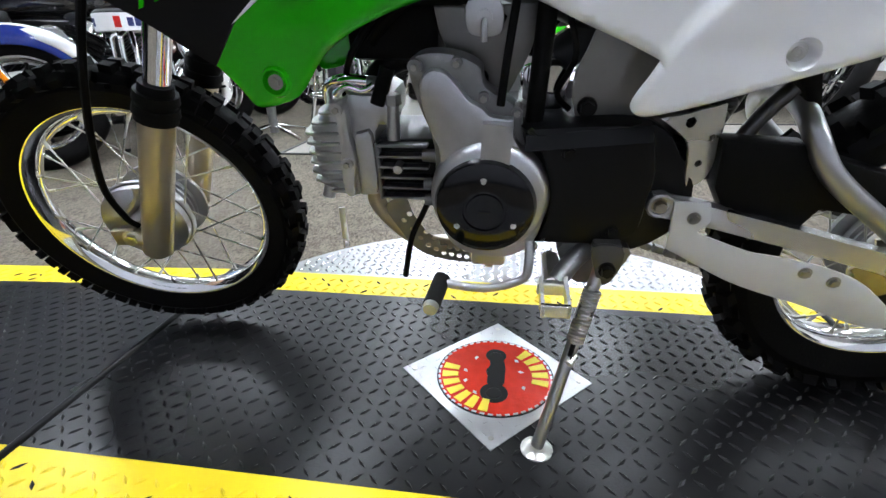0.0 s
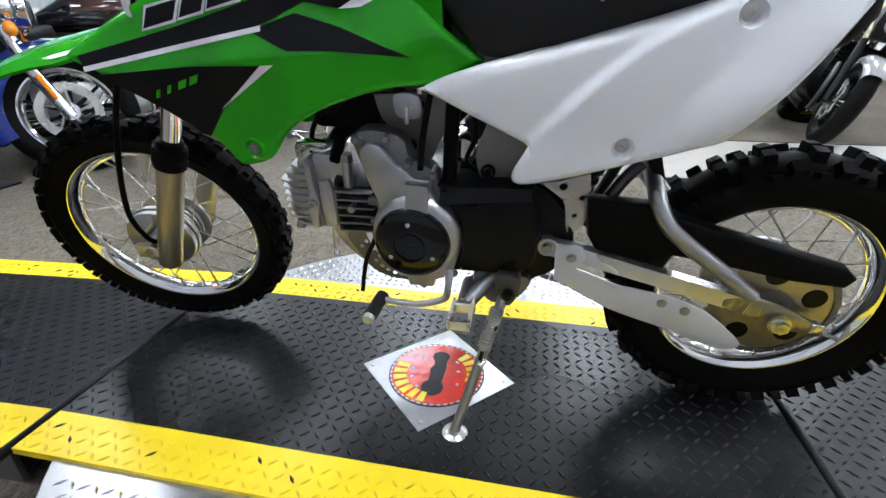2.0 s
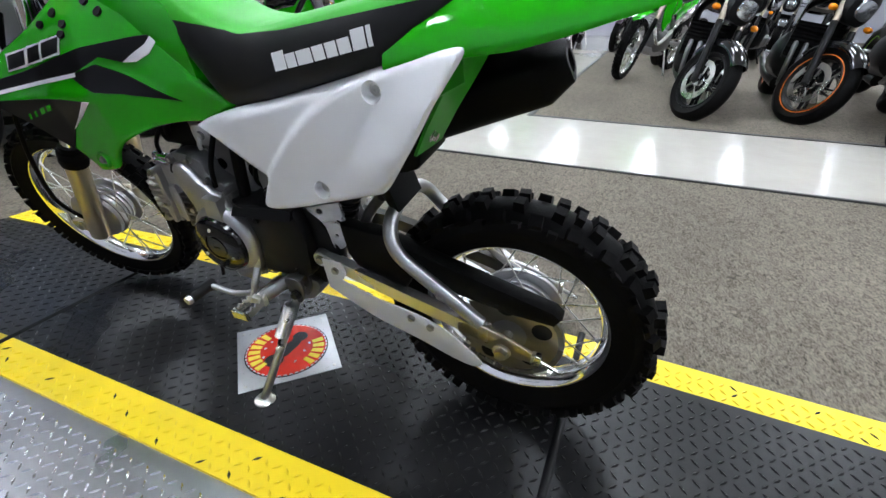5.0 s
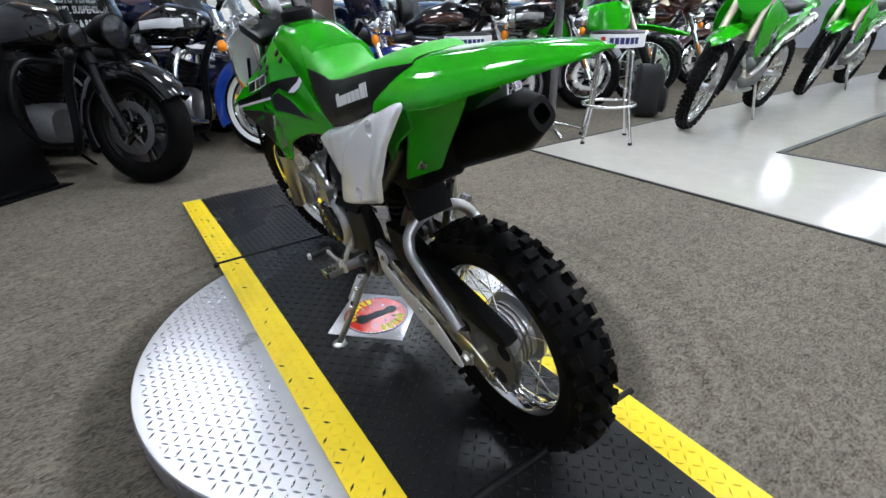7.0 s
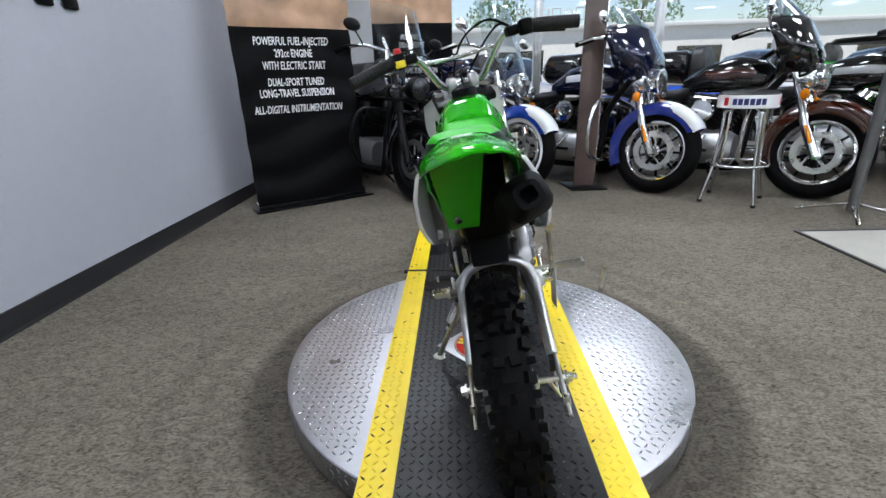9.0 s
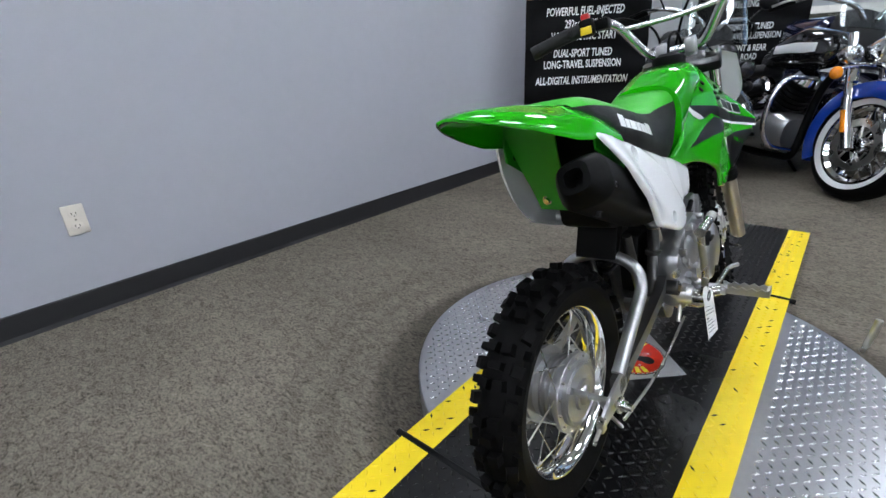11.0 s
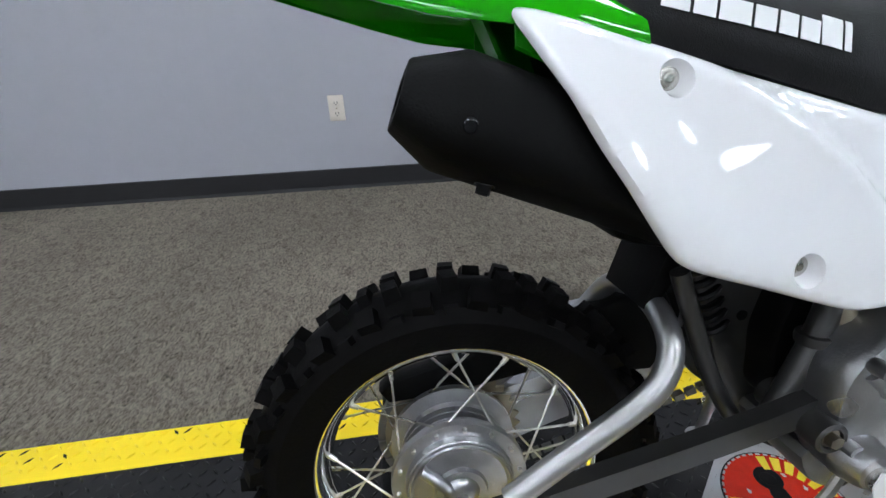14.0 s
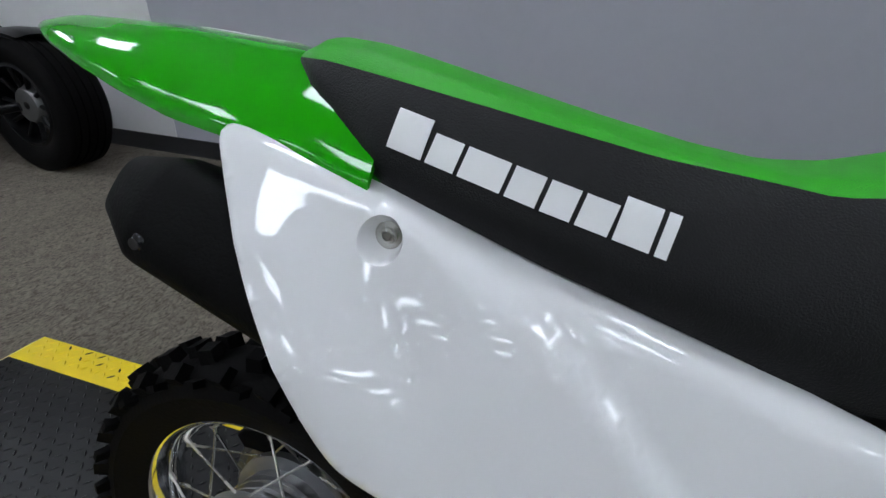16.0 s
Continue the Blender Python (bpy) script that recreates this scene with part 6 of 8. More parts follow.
part("bolt", bolt((0.162, -0.112, 0.258), (0, -1, 0), 0.0075, 0.010), BLACK, bike)


# ---- the other motorcycles ----
def road_wheel(parent, name, c, R, hw, rr, style, rim_mat, white=False, disc=True, disc_mat=None):
    """Tyre, rim, spokes and brake disc round Y at c."""
    m = Matrix.Translation(c)
    hub = lathe([(0.012, -0.06), (0.045, -0.06), (0.05, -0.05), (0.036, -0.03), (0.036, 0.03), (0.05, 0.05), (0.045, 0.06), (0.012, 0.06)], 24)
    hub.transform(m)
    w = part(name, hub, CHROME, parent)
    o = lathe([(rr - 0.004, -hw * 0.7), (rr + 0.02, -hw * 0.92), ((rr + R) / 2, -hw), (R - 0.03, -hw * 0.88), (R - 0.008, -hw * 0.55), (R, 0), (R - 0.008, hw * 0.55), (R - 0.03, hw * 0.88), ((rr + R) / 2, hw), (rr + 0.02, hw * 0.92), (rr - 0.004, hw * 0.7), (rr, 0)], 56)
    o.transform(m)
    part("tyre", o, RUBBER, w)
    if white:
        for s in (-1, 1):
            o = lathe([(rr + 0.006, s * hw * 0.82), (rr + 0.02, s * (hw * 0.93 + 0.002)), (rr + 0.036, s * (hw * 0.97 + 0.002)), (rr + 0.036, s * hw * 0.88), (rr + 0.006, s * hw * 0.7)], 56)
            o.transform(m)
            part("whitewall", o, DECAL_WHITE, w)
    o = lathe([(rr + 0.004, -hw * 0.72), (rr + 0.004, -hw * 0.62), (rr - 0.014, -hw * 0.5), (rr - 0.02, 0), (rr - 0.014, hw * 0.5), (rr + 0.004, hw * 0.62), (rr + 0.004, hw * 0.72), (rr - 0.010, hw * 0.74), (rr - 0.028, hw * 0.5), (rr - 0.03, 0), (rr - 0.028, -hw * 0.5), (rr - 0.010, -hw * 0.74)], 56)
    o.transform(m)
    part("rim", o, rim_mat, w)
    if style == "wire":
        for i in range(20):
            a, s = 2 * math.pi * i / 20, 1 if i % 2 else -1
            d = 0.5 if (i // 2) % 2 else -0.5
            o = rod((0.045 * math.cos(a + d), s * 0.045, 0.045 * math.sin(a + d)), ((rr - 0.02) * math.cos(a), 0, (rr - 0.02) * math.sin(a)), 0.0028, seg=5)
            o.transform(m)
            part("spoke", o, CHROME, w)
    else:
        n = 5 if style == "five" else 9
        spoke_mat = BLACK if style == "nine" else rim_mat
        for i in range(n):
            for e in ((-0.13, 0.13) if style == "five" else (0,)):
                a = 2 * math.pi * i / n
                p0, p1 = Vector((0.03 * math.cos(a + e * 2), 0, 0.03 * math.sin(a + e * 2))), Vector(((rr - 0.02) * math.cos(a + e), 0, (rr - 0.02) * math.sin(a + e)))
                o = tube([p0, (p0 + p1) / 2, p1], 0.016, 8, 1, flat=0.5, radii=[0.018, 0.012, 0.011])
                o.transform(m)
                part("spoke", o, spoke_mat, w)
    if disc:
        for s in (-1, 1):
            rd = min(0.15, rr * 0.72)
            o = lathe([(rd * 0.72, s * 0.066), (rd, s * 0.066), (rd, s * 0.071), (rd * 0.72, s * 0.071)], 40)
            for k in range(14):
                a = 2 * math.pi * k / 14
                rod((rd * 0.86 * math.cos(a), s * 0.0705, rd * 0.86 * math.sin(a)), (rd * 0.86 * math.cos(a), s * 0.0722, rd * 0.86 * math.sin(a)), 0.006, seg=6, bm=o)
            for k in range(5):
                a = 2 * math.pi * k / 5
                rod((0.04 * math.cos(a), s * 0.068, 0.04 * math.sin(a)), (rd * 0.76 * math.cos(a + 0.3), s * 0.068, rd * 0.76 * math.sin(a + 0.3)), 0.006, seg=6, bm=o)
            o.transform(m)
            part("brake_disc", o, disc_mat or STEEL, w)
    return w


def arc_sheet(c, r, a0, a1, hw, skirt, th=0.005, n=22, taper=0.55):
    """A fender: a strip bent round Y between two angles, its edges rolled down."""
    secs = []
    for k in range(n + 1):
        t = k / n
        a = radians(a0 + (a1 - a0) * t)
        w = hw * (taper + (1 - taper) * math.sin(math.pi * min(1, max(0, 0.08 + 0.84 * t))) ** 0.5)
        e = (-1.0, -0.98, -0.85, -0.5, 0, 0.5, 0.85, 0.98, 1.0)
        d = (skirt, skirt * 0.55, 0.018, 0.005, 0, 0.005, 0.018, skirt * 0.55, skirt)
        ring = [(c[0] + (r - q) * math.cos(a), c[1] + p * w, c[2] + (r - q) * math.sin(a)) for p, q in zip(e, d)]
        ring += [(c[0] + (r - q - th) * math.cos(a), c[1] + p * w * 0.96, c[2] + (r - q - th) * math.sin(a)) for p, q in list(zip(e, d))[::-1]]
        secs.append(ring)
    return loft(secs)


def ball(c, r, seg=16, sq=(1, 1, 1)):
    o = bmesh.new()
    bmesh.ops.create_uvsphere(o, u_segments=seg, v_segments=seg // 2 + 2, radius=r, matrix=Matrix.Translation(c) @ Matrix.Diagonal((*sq, 1)))
    return o


def lamp_pod(c, r, d=0.09):
    o = lathe([(0.0, -d), (r * 0.5, -d * 0.95), (r * 0.95, -d * 0.4), (r, 0), (r * 0.94, 0.006)], 28, "X", c, closed=False)
    return o


LENS_GLASS = mat("lamp lens", (0.50, 0.52, 0.54), 0.08, 0.9, scale=60, vary=0.25, bump=0.5, bump_scale=120)
SMOKED = mat("smoked lamp lens", (0.05, 0.05, 0.055), 0.08, 0.8, scale=60, vary=0.25, bump=0.5, bump_scale=120)
SCREEN = clear("windscreen plastic", (0.75, 0.8, 0.82))
NAVY = mat("navy gloss paint", (0.003, 0.006, 0.028), 0.1, scale=20, vary=0.1, coat=1)
NAVY_BLUE = mat("deep blue gloss paint", (0.006, 0.022, 0.19), 0.1, scale=20, vary=0.1, coat=1)
BLUE = mat("bright blue gloss paint", (0.008, 0.045, 0.30), 0.1, scale=20, vary=0.1, coat=1)
PEARL = mat("pearl white paint", (0.74, 0.75, 0.76), 0.12, scale=20, vary=0.03, coat=1)
JET = mat("jet black gloss paint", (0.006, 0.006, 0.007), 0.1, scale=20, vary=0.1, coat=1)
MAROON = mat("root beer brown paint", (0.055, 0.012, 0.005), 0.12, scale=20, vary=0.15, coat=1)
GREY_PAINT = mat("grey bodywork paint", (0.30, 0.30, 0.31), 0.2, scale=20, vary=0.06, coat=1)
ORANGE = mat("orange rim tape", (0.75, 0.16, 0.01), 0.35, scale=30, vary=0.08)
LIME = mat("lime rim tape", (0.30, 0.75, 0.02), 0.35, scale=30, vary=0.08)
LEATHER = mat("black leatherette", (0.014, 0.014, 0.015), 0.45, scale=60, vary=0.2, bump=0.3, bump_scale=400)


def cruiser(x, y, heading, label, paint, accent, wheel="five", rim_mat=None, white=False, fairing=True, dark=False, group="motorcycles along the windows", bulk=None):
    """A big touring bike, its front tyre touching the floor at (x, y)."""
    b = thing("touring_motorcycle", label, "motorcycle", group, m=pose(x, y, FLOOR, -9, 0, heading))
    shiny = BLACK if dark else CHROME
    bulk = bulk or paint
    R = 0.325
    F, W = (0, 0, R), (-1.62, 0, 0.32)
    road_wheel(b, "front_wheel", F, R, 0.066, 0.225, wheel, rim_mat or CHROME, white, disc_mat=CAST_DARK if dark else None)
    road_wheel(b, "rear_wheel", W, 0.32, 0.075, 0.21, wheel, rim_mat or CHROME, white, disc=False)
    part("front_fender", arc_sheet(F, R + 0.045, 32, 205, 0.098, 0.10), paint, b)
    part("fender_tip", arc_sheet(F, R + 0.050, 30, 96, 0.092, 0.07), accent, b)
    for s in (-1, 1):
        part("fork_slider", tube([(0.005, s * 0.115, R - 0.03), (-0.10, s * 0.115, 0.52), (-0.12, s * 0.115, 0.58)], 0.031, 16, 1), shiny, b)
        part("fork_tube", rod((-0.115, s * 0.115, 0.57), (-0.25, s * 0.115, 0.93), 0.0245, seg=14), CHROME if not dark else BLACK, b)
        part("fork_reflector", rod((-0.035, s * 0.148, R + 0.06), (-0.085, s * 0.148, R + 0.18), 0.012, seg=8), BLACK if dark else AMBER, b)
        o = lamp_pod((-0.10, s * 0.20, 0.80), 0.055)
        part("spot_lamp", o, shiny, b)
        part("spot_lens", lathe([(0.0, 0.012), (0.04, 0.008), (0.052, 0.0)], 24, "X", (-0.096, s * 0.20, 0.80), closed=False), SMOKED if dark else LENS_GLASS, b)
        part("turn_signal", ball((-0.12, s * 0.25, 0.70), 0.036, 14, (0.8, 1, 1)), BLACK if dark else AMBER, b)
        part("fork_cover", rod((-0.14, s * 0.115, 0.66), (-0.20, s * 0.115, 0.83), 0.036, seg=14), shiny, b)
        # handlebar half, grip, lever and mirror
        part("handlebar", tube([(-0.30, s * 0.04, 1.02), (-0.33, s * 0.12, 1.09), (-0.42, s * 0.30, 1.12), (-0.52, s * 0.40, 1.08)], 0.014, 10, 5), CHROME, b)
        part("grip", rod((-0.48, s * 0.365, 1.10), (-0.58, s * 0.44, 1.05), 0.019, seg=12), BLACK_MATT, b)
        part("lever", tube([(-0.42, s * 0.33, 1.11), (-0.45, s * 0.40, 1.10), (-0.54, s * 0.46, 1.06)], 0.007, 8, 4), BLACK if dark else STEEL, b)
        part("mirror", ball((-0.40, s * 0.40, 1.24), 0.06, 14, (0.35, 1.2, 0.75)), shiny, b)
        part("mirror_stem", tube([(-0.40, s * 0.30, 1.12), (-0.40, s * 0.35, 1.18), (-0.40, s * 0.40, 1.23)], 0.006, 8, 3), shiny, b)
        # crash bar, saddle bag, exhaust, board
        part("crash_bar", tube([(-0.42, s * 0.08, 0.68), (-0.40, s * 0.28, 0.66), (-0.40, s * 0.36, 0.55), (-0.41, s * 0.35, 0.36), (-0.42, s * 0.25, 0.24), (-0.43, s * 0.08, 0.22)], 0.016, 12, 6), shiny, b)
        part("saddle_bag", blob([(-2.05, 0.06, 0.36, 0.60), (-2.0, 0.105, 0.32, 0.66), (-1.7, 0.115, 0.30, 0.67), (-1.42, 0.10, 0.33, 0.64), (-1.38, 0.06, 0.38, 0.60)]), bulk, b).location = (0, s * 0.29, 0)
        part("exhaust", tube([(-0.72, s * 0.13, 0.40), (-0.86, s * 0.20, 0.24), (-1.2, s * 0.22, 0.20), (-2.05, s * 0.23, 0.20)], 0.045, 14, 5, radii=[0.024, 0.026, 0.045, 0.05]), CHROME if not dark else BLACK, b)
        part("foot_board", box(-0.98, -0.66, s * 0.24 - 0.06, s * 0.24 + 0.06, 0.27, 0.295, 0.008), BLACK_MATT, b)
    part("headlight", lamp_pod((-0.055, 0, 0.84), 0.092, 0.16), shiny, b)
    part("headlight_lens", lathe([(0.0, 0.02), (0.05, 0.016), (0.086, 0.0)], 32, "X", (-0.05, 0, 0.84), closed=False), SMOKED if dark else LENS_GLASS, b)
    part("lamp_bar", tube([(-0.13, -0.24, 0.72), (-0.12, -0.12, 0.76), (-0.12, 0.12, 0.76), (-0.13, 0.24, 0.72)], 0.012, 10, 4), shiny, b)
    if fairing:
        secs = []
        for k in range(9):
            t = k / 8
            z = 0.86 + 0.36 * t
            w = lerp(t, [0, 0.3, 0.7, 1], [0.17, 0.36, 0.38, 0.24])
            xf = lerp(t, [0, 0.4, 1], [-0.10, -0.10, -0.22])
            ring = [(xf - 0.20 * (abs(a) / 1.5708) ** 2.2, w * math.sin(a), z) for a in np.linspace(-1.5708, 1.5708, 15)]
            ring += [(x_ - 0.03, y_ * 0.94, z) for x_, y_, _ in ring[::-1]]
            secs.append(ring)
        part("fairing", loft(secs), bulk, b, "glossy batwing fairing", angle=50)
        ws = [[(-0.22 - 0.16 * t - 0.14 * (abs(a) / 1.4) ** 2 + d, 0.24 * (1 - 0.2 * t) * math.sin(a), 1.215 + 0.15 * t) for a in np.linspace(-1.4, 1.4, 11)] for t in (0, 0.5, 1) for d in (0,)]
        o = loft(ws, close=False, caps=False)
        bmesh.ops.solidify(o, geom=o.faces[:], thickness=0.004)
        part("windscreen", o, SCREEN, b).visible_shadow = False
    else:
        ws = [[(-0.13 - 0.24 * t - 0.10 * (abs(a) / 1.4) ** 2, 0.24 * (1 - 0.12 * t) * math.sin(a), 0.95 + 0.50 * t) for a in np.linspace(-1.4, 1.4, 11)] for t in (0, 0.33, 0.66, 1)]
        o = loft(ws, close=False, caps=False)
        bmesh.ops.solidify(o, geom=o.faces[:], thickness=0.004)
        part("windscreen", o, SCREEN, b).visible_shadow = False
    part("fuel_tank", blob([(-0.36, 0.03, 0.84, 0.90), (-0.42, 0.11, 0.77, 0.96), (-0.60, 0.165, 0.74, 1.0), (-0.80, 0.14, 0.74, 0.95), (-0.98, 0.07, 0.74, 0.84)]), bulk, b)
    part("tank_stripe", blob([(-0.44, 0.115, 0.80, 0.93), (-0.60, 0.1675, 0.80, 0.92), (-0.80, 0.143, 0.80, 0.90)], p=0.5), accent, b)
    part("seat", blob([(-0.92, 0.08, 0.70, 0.78), (-1.0, 0.16, 0.66, 0.76), (-1.2, 0.19, 0.64, 0.74), (-1.34, 0.18, 0.66, 0.80), (-1.5, 0.15, 0.70, 0.84), (-1.72, 0.14, 0.72, 0.83), (-1.76, 0.10, 0.74, 0.80)]), LEATHER, b)
    part("backrest", blob([(-1.74, 0.16, 0.84, 1.06), (-1.78, 0.19, 0.80, 1.12), (-1.86, 0.19, 0.80, 1.12), (-1.90, 0.15, 0.84, 1.06)]), LEATHER, b)
    part("luggage_box", blob([(-1.88, 0.22, 0.82, 1.04), (-1.92, 0.27, 0.78, 1.08), (-2.2, 0.27, 0.78, 1.08), (-2.26, 0.22, 0.82, 1.02)]), bulk if fairing else LEATHER, b)
    part("rear_fender", arc_sheet(W, 0.375, -5, 150, 0.11, 0.08), bulk, b)
    o = blob([(-0.52, 0.10, 0.22, 0.42), (-0.60, 0.15, 0.18, 0.46), (-0.95, 0.15, 0.18, 0.46), (-1.12, 0.11, 0.20, 0.44)])
    part("engine_case", o, CAST_DARK if dark else CAST, b)
    for tx, nm in ((-0.22, "front"), (0.32, "rear")):
        p0, p1 = Vector((-0.78 - tx * 0.28, 0, 0.42)), Vector((-0.78 - tx * 0.88, 0, 0.67))
        ln = (p1 - p0).length
        o = lathe([(0.0, 0.0)] + [q for k in range(9) for q in ((0.085, ln * (k + 0.1) / 9), (0.105, ln * (k + 0.2) / 9), (0.105, ln * (k + 0.5) / 9), (0.085, ln * (k + 0.6) / 9))] + [(0.0, ln)], 22, "Z", closed=False)
        o.transform(Matrix.Translation(p0) @ (p1 - p0).to_track_quat("Z", "Y").to_matrix().to_4x4())
        part("cylinder", o, BLACK, b)
        part("rocker_cover", rod((-0.78 - tx * 0.86, 0, 0.665), (-0.78 - tx * 0.98, 0, 0.715), 0.10, 0.085, 18), shiny, b)
    part("air_cleaner", lathe([(0.0, -0.20), (0.075, -0.20), (0.09, -0.185), (0.09, -0.14), (0.06, -0.12)], 32, "Y", (-0.76, 0, 0.585), closed=False), shiny, b)
    part("primary_cover", plate(curve2([(-0.52, 0.30), (-0.58, 0.40), (-0.90, 0.42), (-1.12, 0.38), (-1.14, 0.26), (-0.95, 0.20), (-0.60, 0.20)], 3), 0.13, 0.19, 0.02), shiny, b)
    part("frame", tube([(-0.30, 0, 0.86), (-0.45, 0, 0.60), (-0.48, 0, 0.22), (-0.62, 0, 0.16), (-1.2, 0, 0.17), (-1.5, 0, 0.34)], 0.026, 12, 6), BLACK, b)
    part("side_stand", rod((-0.75, 0.14, 0.20), (-0.72, 0.30, 0.045), 0.012, seg=10), BLACK, b)
    part("rear_lamp", ball((-2.0, 0, 0.60), 0.05, 14, (0.6, 1.2, 0.8)), RED, b)
    return b


cruiser(-2.17, -0.40, 43, "black cruiser with blacked-out forks and a bare front wheel", JET, JET, "five", BLACK, fairing=False, dark=True)
cruiser(-2.44, 0.40, 45, "blue and white cruiser with whitewall tyres and wire wheels", BLUE, PEARL, "wire", CHROME, True, fairing=False, bulk=JET)
cruiser(-2.30, 1.44, 46, "navy touring motorcycle with a batwing fairing and white fender stripe", NAVY_BLUE, PEARL, "nine", CHROME, bulk=NAVY)
cruiser(-2.02, 2.46, 46, "root beer brown touring motorcycle with chrome forks", MAROON, MAROON, "nine", CHROME, bulk=JET)
cruiser(-2.12, 3.52, 48, "black touring motorcycle with chrome lamps", JET, GREY_PAINT, "nine", CHROME)
cruiser(-2.20, 4.75, 46, "black cruiser with chrome forks beyond the dirt bikes", JET, JET, "nine", CHROME)
cruiser(-2.30, 5.95, 46, "dark red touring motorcycle far along the windows", MAROON, JET, "nine", CHROME)
cruiser(-2.30, 7.2, 46, "black touring motorcycle far along the windows", JET, JET, "nine", CHROME)


FRONT_END = ("front_wheel", "front_fender", "fork_slider", "fork_tube", "caliper", "handlebar", "grip", "mirror", "mirror_stem", "headlight", "headlight_lens", "turn_signal", "number_plate", "fork_guard")


def turn_front(b, degrees_left, head=(-0.05, 0, 0.0), rake=24):
    """Turns a parked bike's front end on its steering axis."""
    ax = Vector((-math.sin(radians(rake)), 0, math.cos(radians(rake))))
    p = Vector(head)
    m = Matrix.Translation(p) @ Matrix.Rotation(radians(degrees_left), 4, ax) @ Matrix.Translation(-p)
    for c in b.children:
        if c.name.split(".")[0] in FRONT_END:
            for o in [c] + list(c.children):
                o.data.transform(m)


def motocrosser(x, y, heading, label, lean=-11, group="green dirt bikes", body=GREEN, big=1.0):
    """A full-size dirt bike, front tyre on the floor at (x, y)."""
    b = thing("dirt_bike", label, "motorcycle", group, m=pose(x, y, FLOOR, lean, 0, heading))
    R = 0.345
    F, W = (0, 0, R), (-1.42, 0, 0.335)
    for nm, c, r, rr, hw in (("front_wheel", F, R, 0.275, 0.044), ("rear_wheel", W, 0.335, 0.25, 0.055)):
        hub = lathe([(0.01, -0.045), (0.05, -0.045), (0.03, -0.025), (0.03, 0.025), (0.05, 0.045), (0.01, 0.045)], 20)
        hub.transform(Matrix.Translation(c))
        w = part(nm, hub, CAST, b)
        t, knobs = knobby_tyre(r, rr, hw, 26, 0.014)
        t.transform(Matrix.Translation(c))
        part("tyre", t, RUBBER, w)
        tread_mesh = bmesh.new()
        for k_ in knobs:
            join(tread_mesh, k_, Matrix.Translation(c))
        tagged(part("tread", tread_mesh, RUBBER, w, angle=30), kind="stuff")
        o = lathe([(rr + 0.002, -hw * 0.6), (rr - 0.012, -hw * 0.4), (rr - 0.012, hw * 0.4), (rr + 0.002, hw * 0.6), (rr - 0.012, hw * 0.62), (rr - 0.02, 0), (rr - 0.012, -hw * 0.62)], 48)
        o.transform(Matrix.Translation(c))
        part("rim", o, SILVER, w)
        for i in range(18):
            a, s = 2 * math.pi * i / 18, 1 if i % 2 else -1
            d = 0.6 if (i // 2) % 2 else -0.6
            o = rod((0.045 * math.cos(a + d), s * 0.035, 0.045 * math.sin(a + d)), ((rr - 0.015) * math.cos(a), 0, (rr - 0.015) * math.sin(a)), 0.0026, seg=5)
            o.transform(Matrix.Translation(c))
            part("spoke", o, STEEL, w)
        o = lathe([(0.075, 0.055), (0.12, 0.055), (0.12, 0.059), (0.075, 0.059)], 32)
        o.transform(Matrix.Translation(c))
        part("brake_disc", o, STEEL, w)
    for s in (-1, 1):
        part("fork_slider", rod((0.02, s * 0.105, R - 0.02), (-0.16, s * 0.105, 0.72), 0.024, seg=14), BLACK, b)
        part("fork_tube", rod((-0.15, s * 0.105, 0.70), (-0.29, s * 0.105, 1.02), 0.028, seg=14), CHAMPAGNE, b)
        part("fork_guard", tube([(0.03, s * 0.125, R + 0.02), (-0.06, s * 0.125, 0.58), (-0.10, s * 0.125, 0.66)], 0.034, 10, 2, flat=0.3), BLACK_MATT, b)
        o = skin(curve2([(-0.22, 0.92, 1), (-0.35, 0.98), (-0.62, 0.92), (-0.80, 0.84, 1), (-0.66, 0.76), (-0.50, 0.66), (-0.36, 0.56, 1), (-0.26, 0.64), (-0.20, 0.80)], 4), lambda q, z: s * (0.15 + 0.10 * max(0, (-q - 0.2) < 0.3) * 0.3 - 0.25 * max(0, z - 0.86)), 0.004, 0.04, side=s)
        part("shroud", o, body, b, angle=60)
        o = skin(curve2([(-0.70, 0.83, 1), (-1.0, 0.86), (-1.34, 0.92, 1), (-1.30, 0.80), (-1.05, 0.66), (-0.86, 0.64)], 4), lambda q, z: s * 0.12, 0.004, 0.05, side=s)
        part("side_panel", o, body, b, angle=60)
        part("handlebar", tube([(-0.28, 0, 1.08), (-0.28, s * 0.10, 1.10), (-0.31, s * 0.20, 1.18), (-0.38, s * 0.39, 1.17)], 0.0115, 10, 5), BLACK, b)
        part("grip", rod((-0.35, s * 0.28, 1.176), (-0.39, s * 0.41, 1.165), 0.017, seg=12), RUBBER_WORN, b)
        part("swing_arm", tube([(-0.86, s * 0.08, 0.40), (-1.15, s * 0.10, 0.38), (-1.44, s * 0.085, 0.335)], 0.022, 10, 3), CAST, b)
        part("frame_rail", tube([(-0.30, s * 0.03, 0.92), (-0.55, s * 0.10, 0.80), (-0.82, s * 0.11, 0.52), (-0.86, s * 0.10, 0.36)], 0.024, 10, 5), CAST_DARK, b)
    secs = []
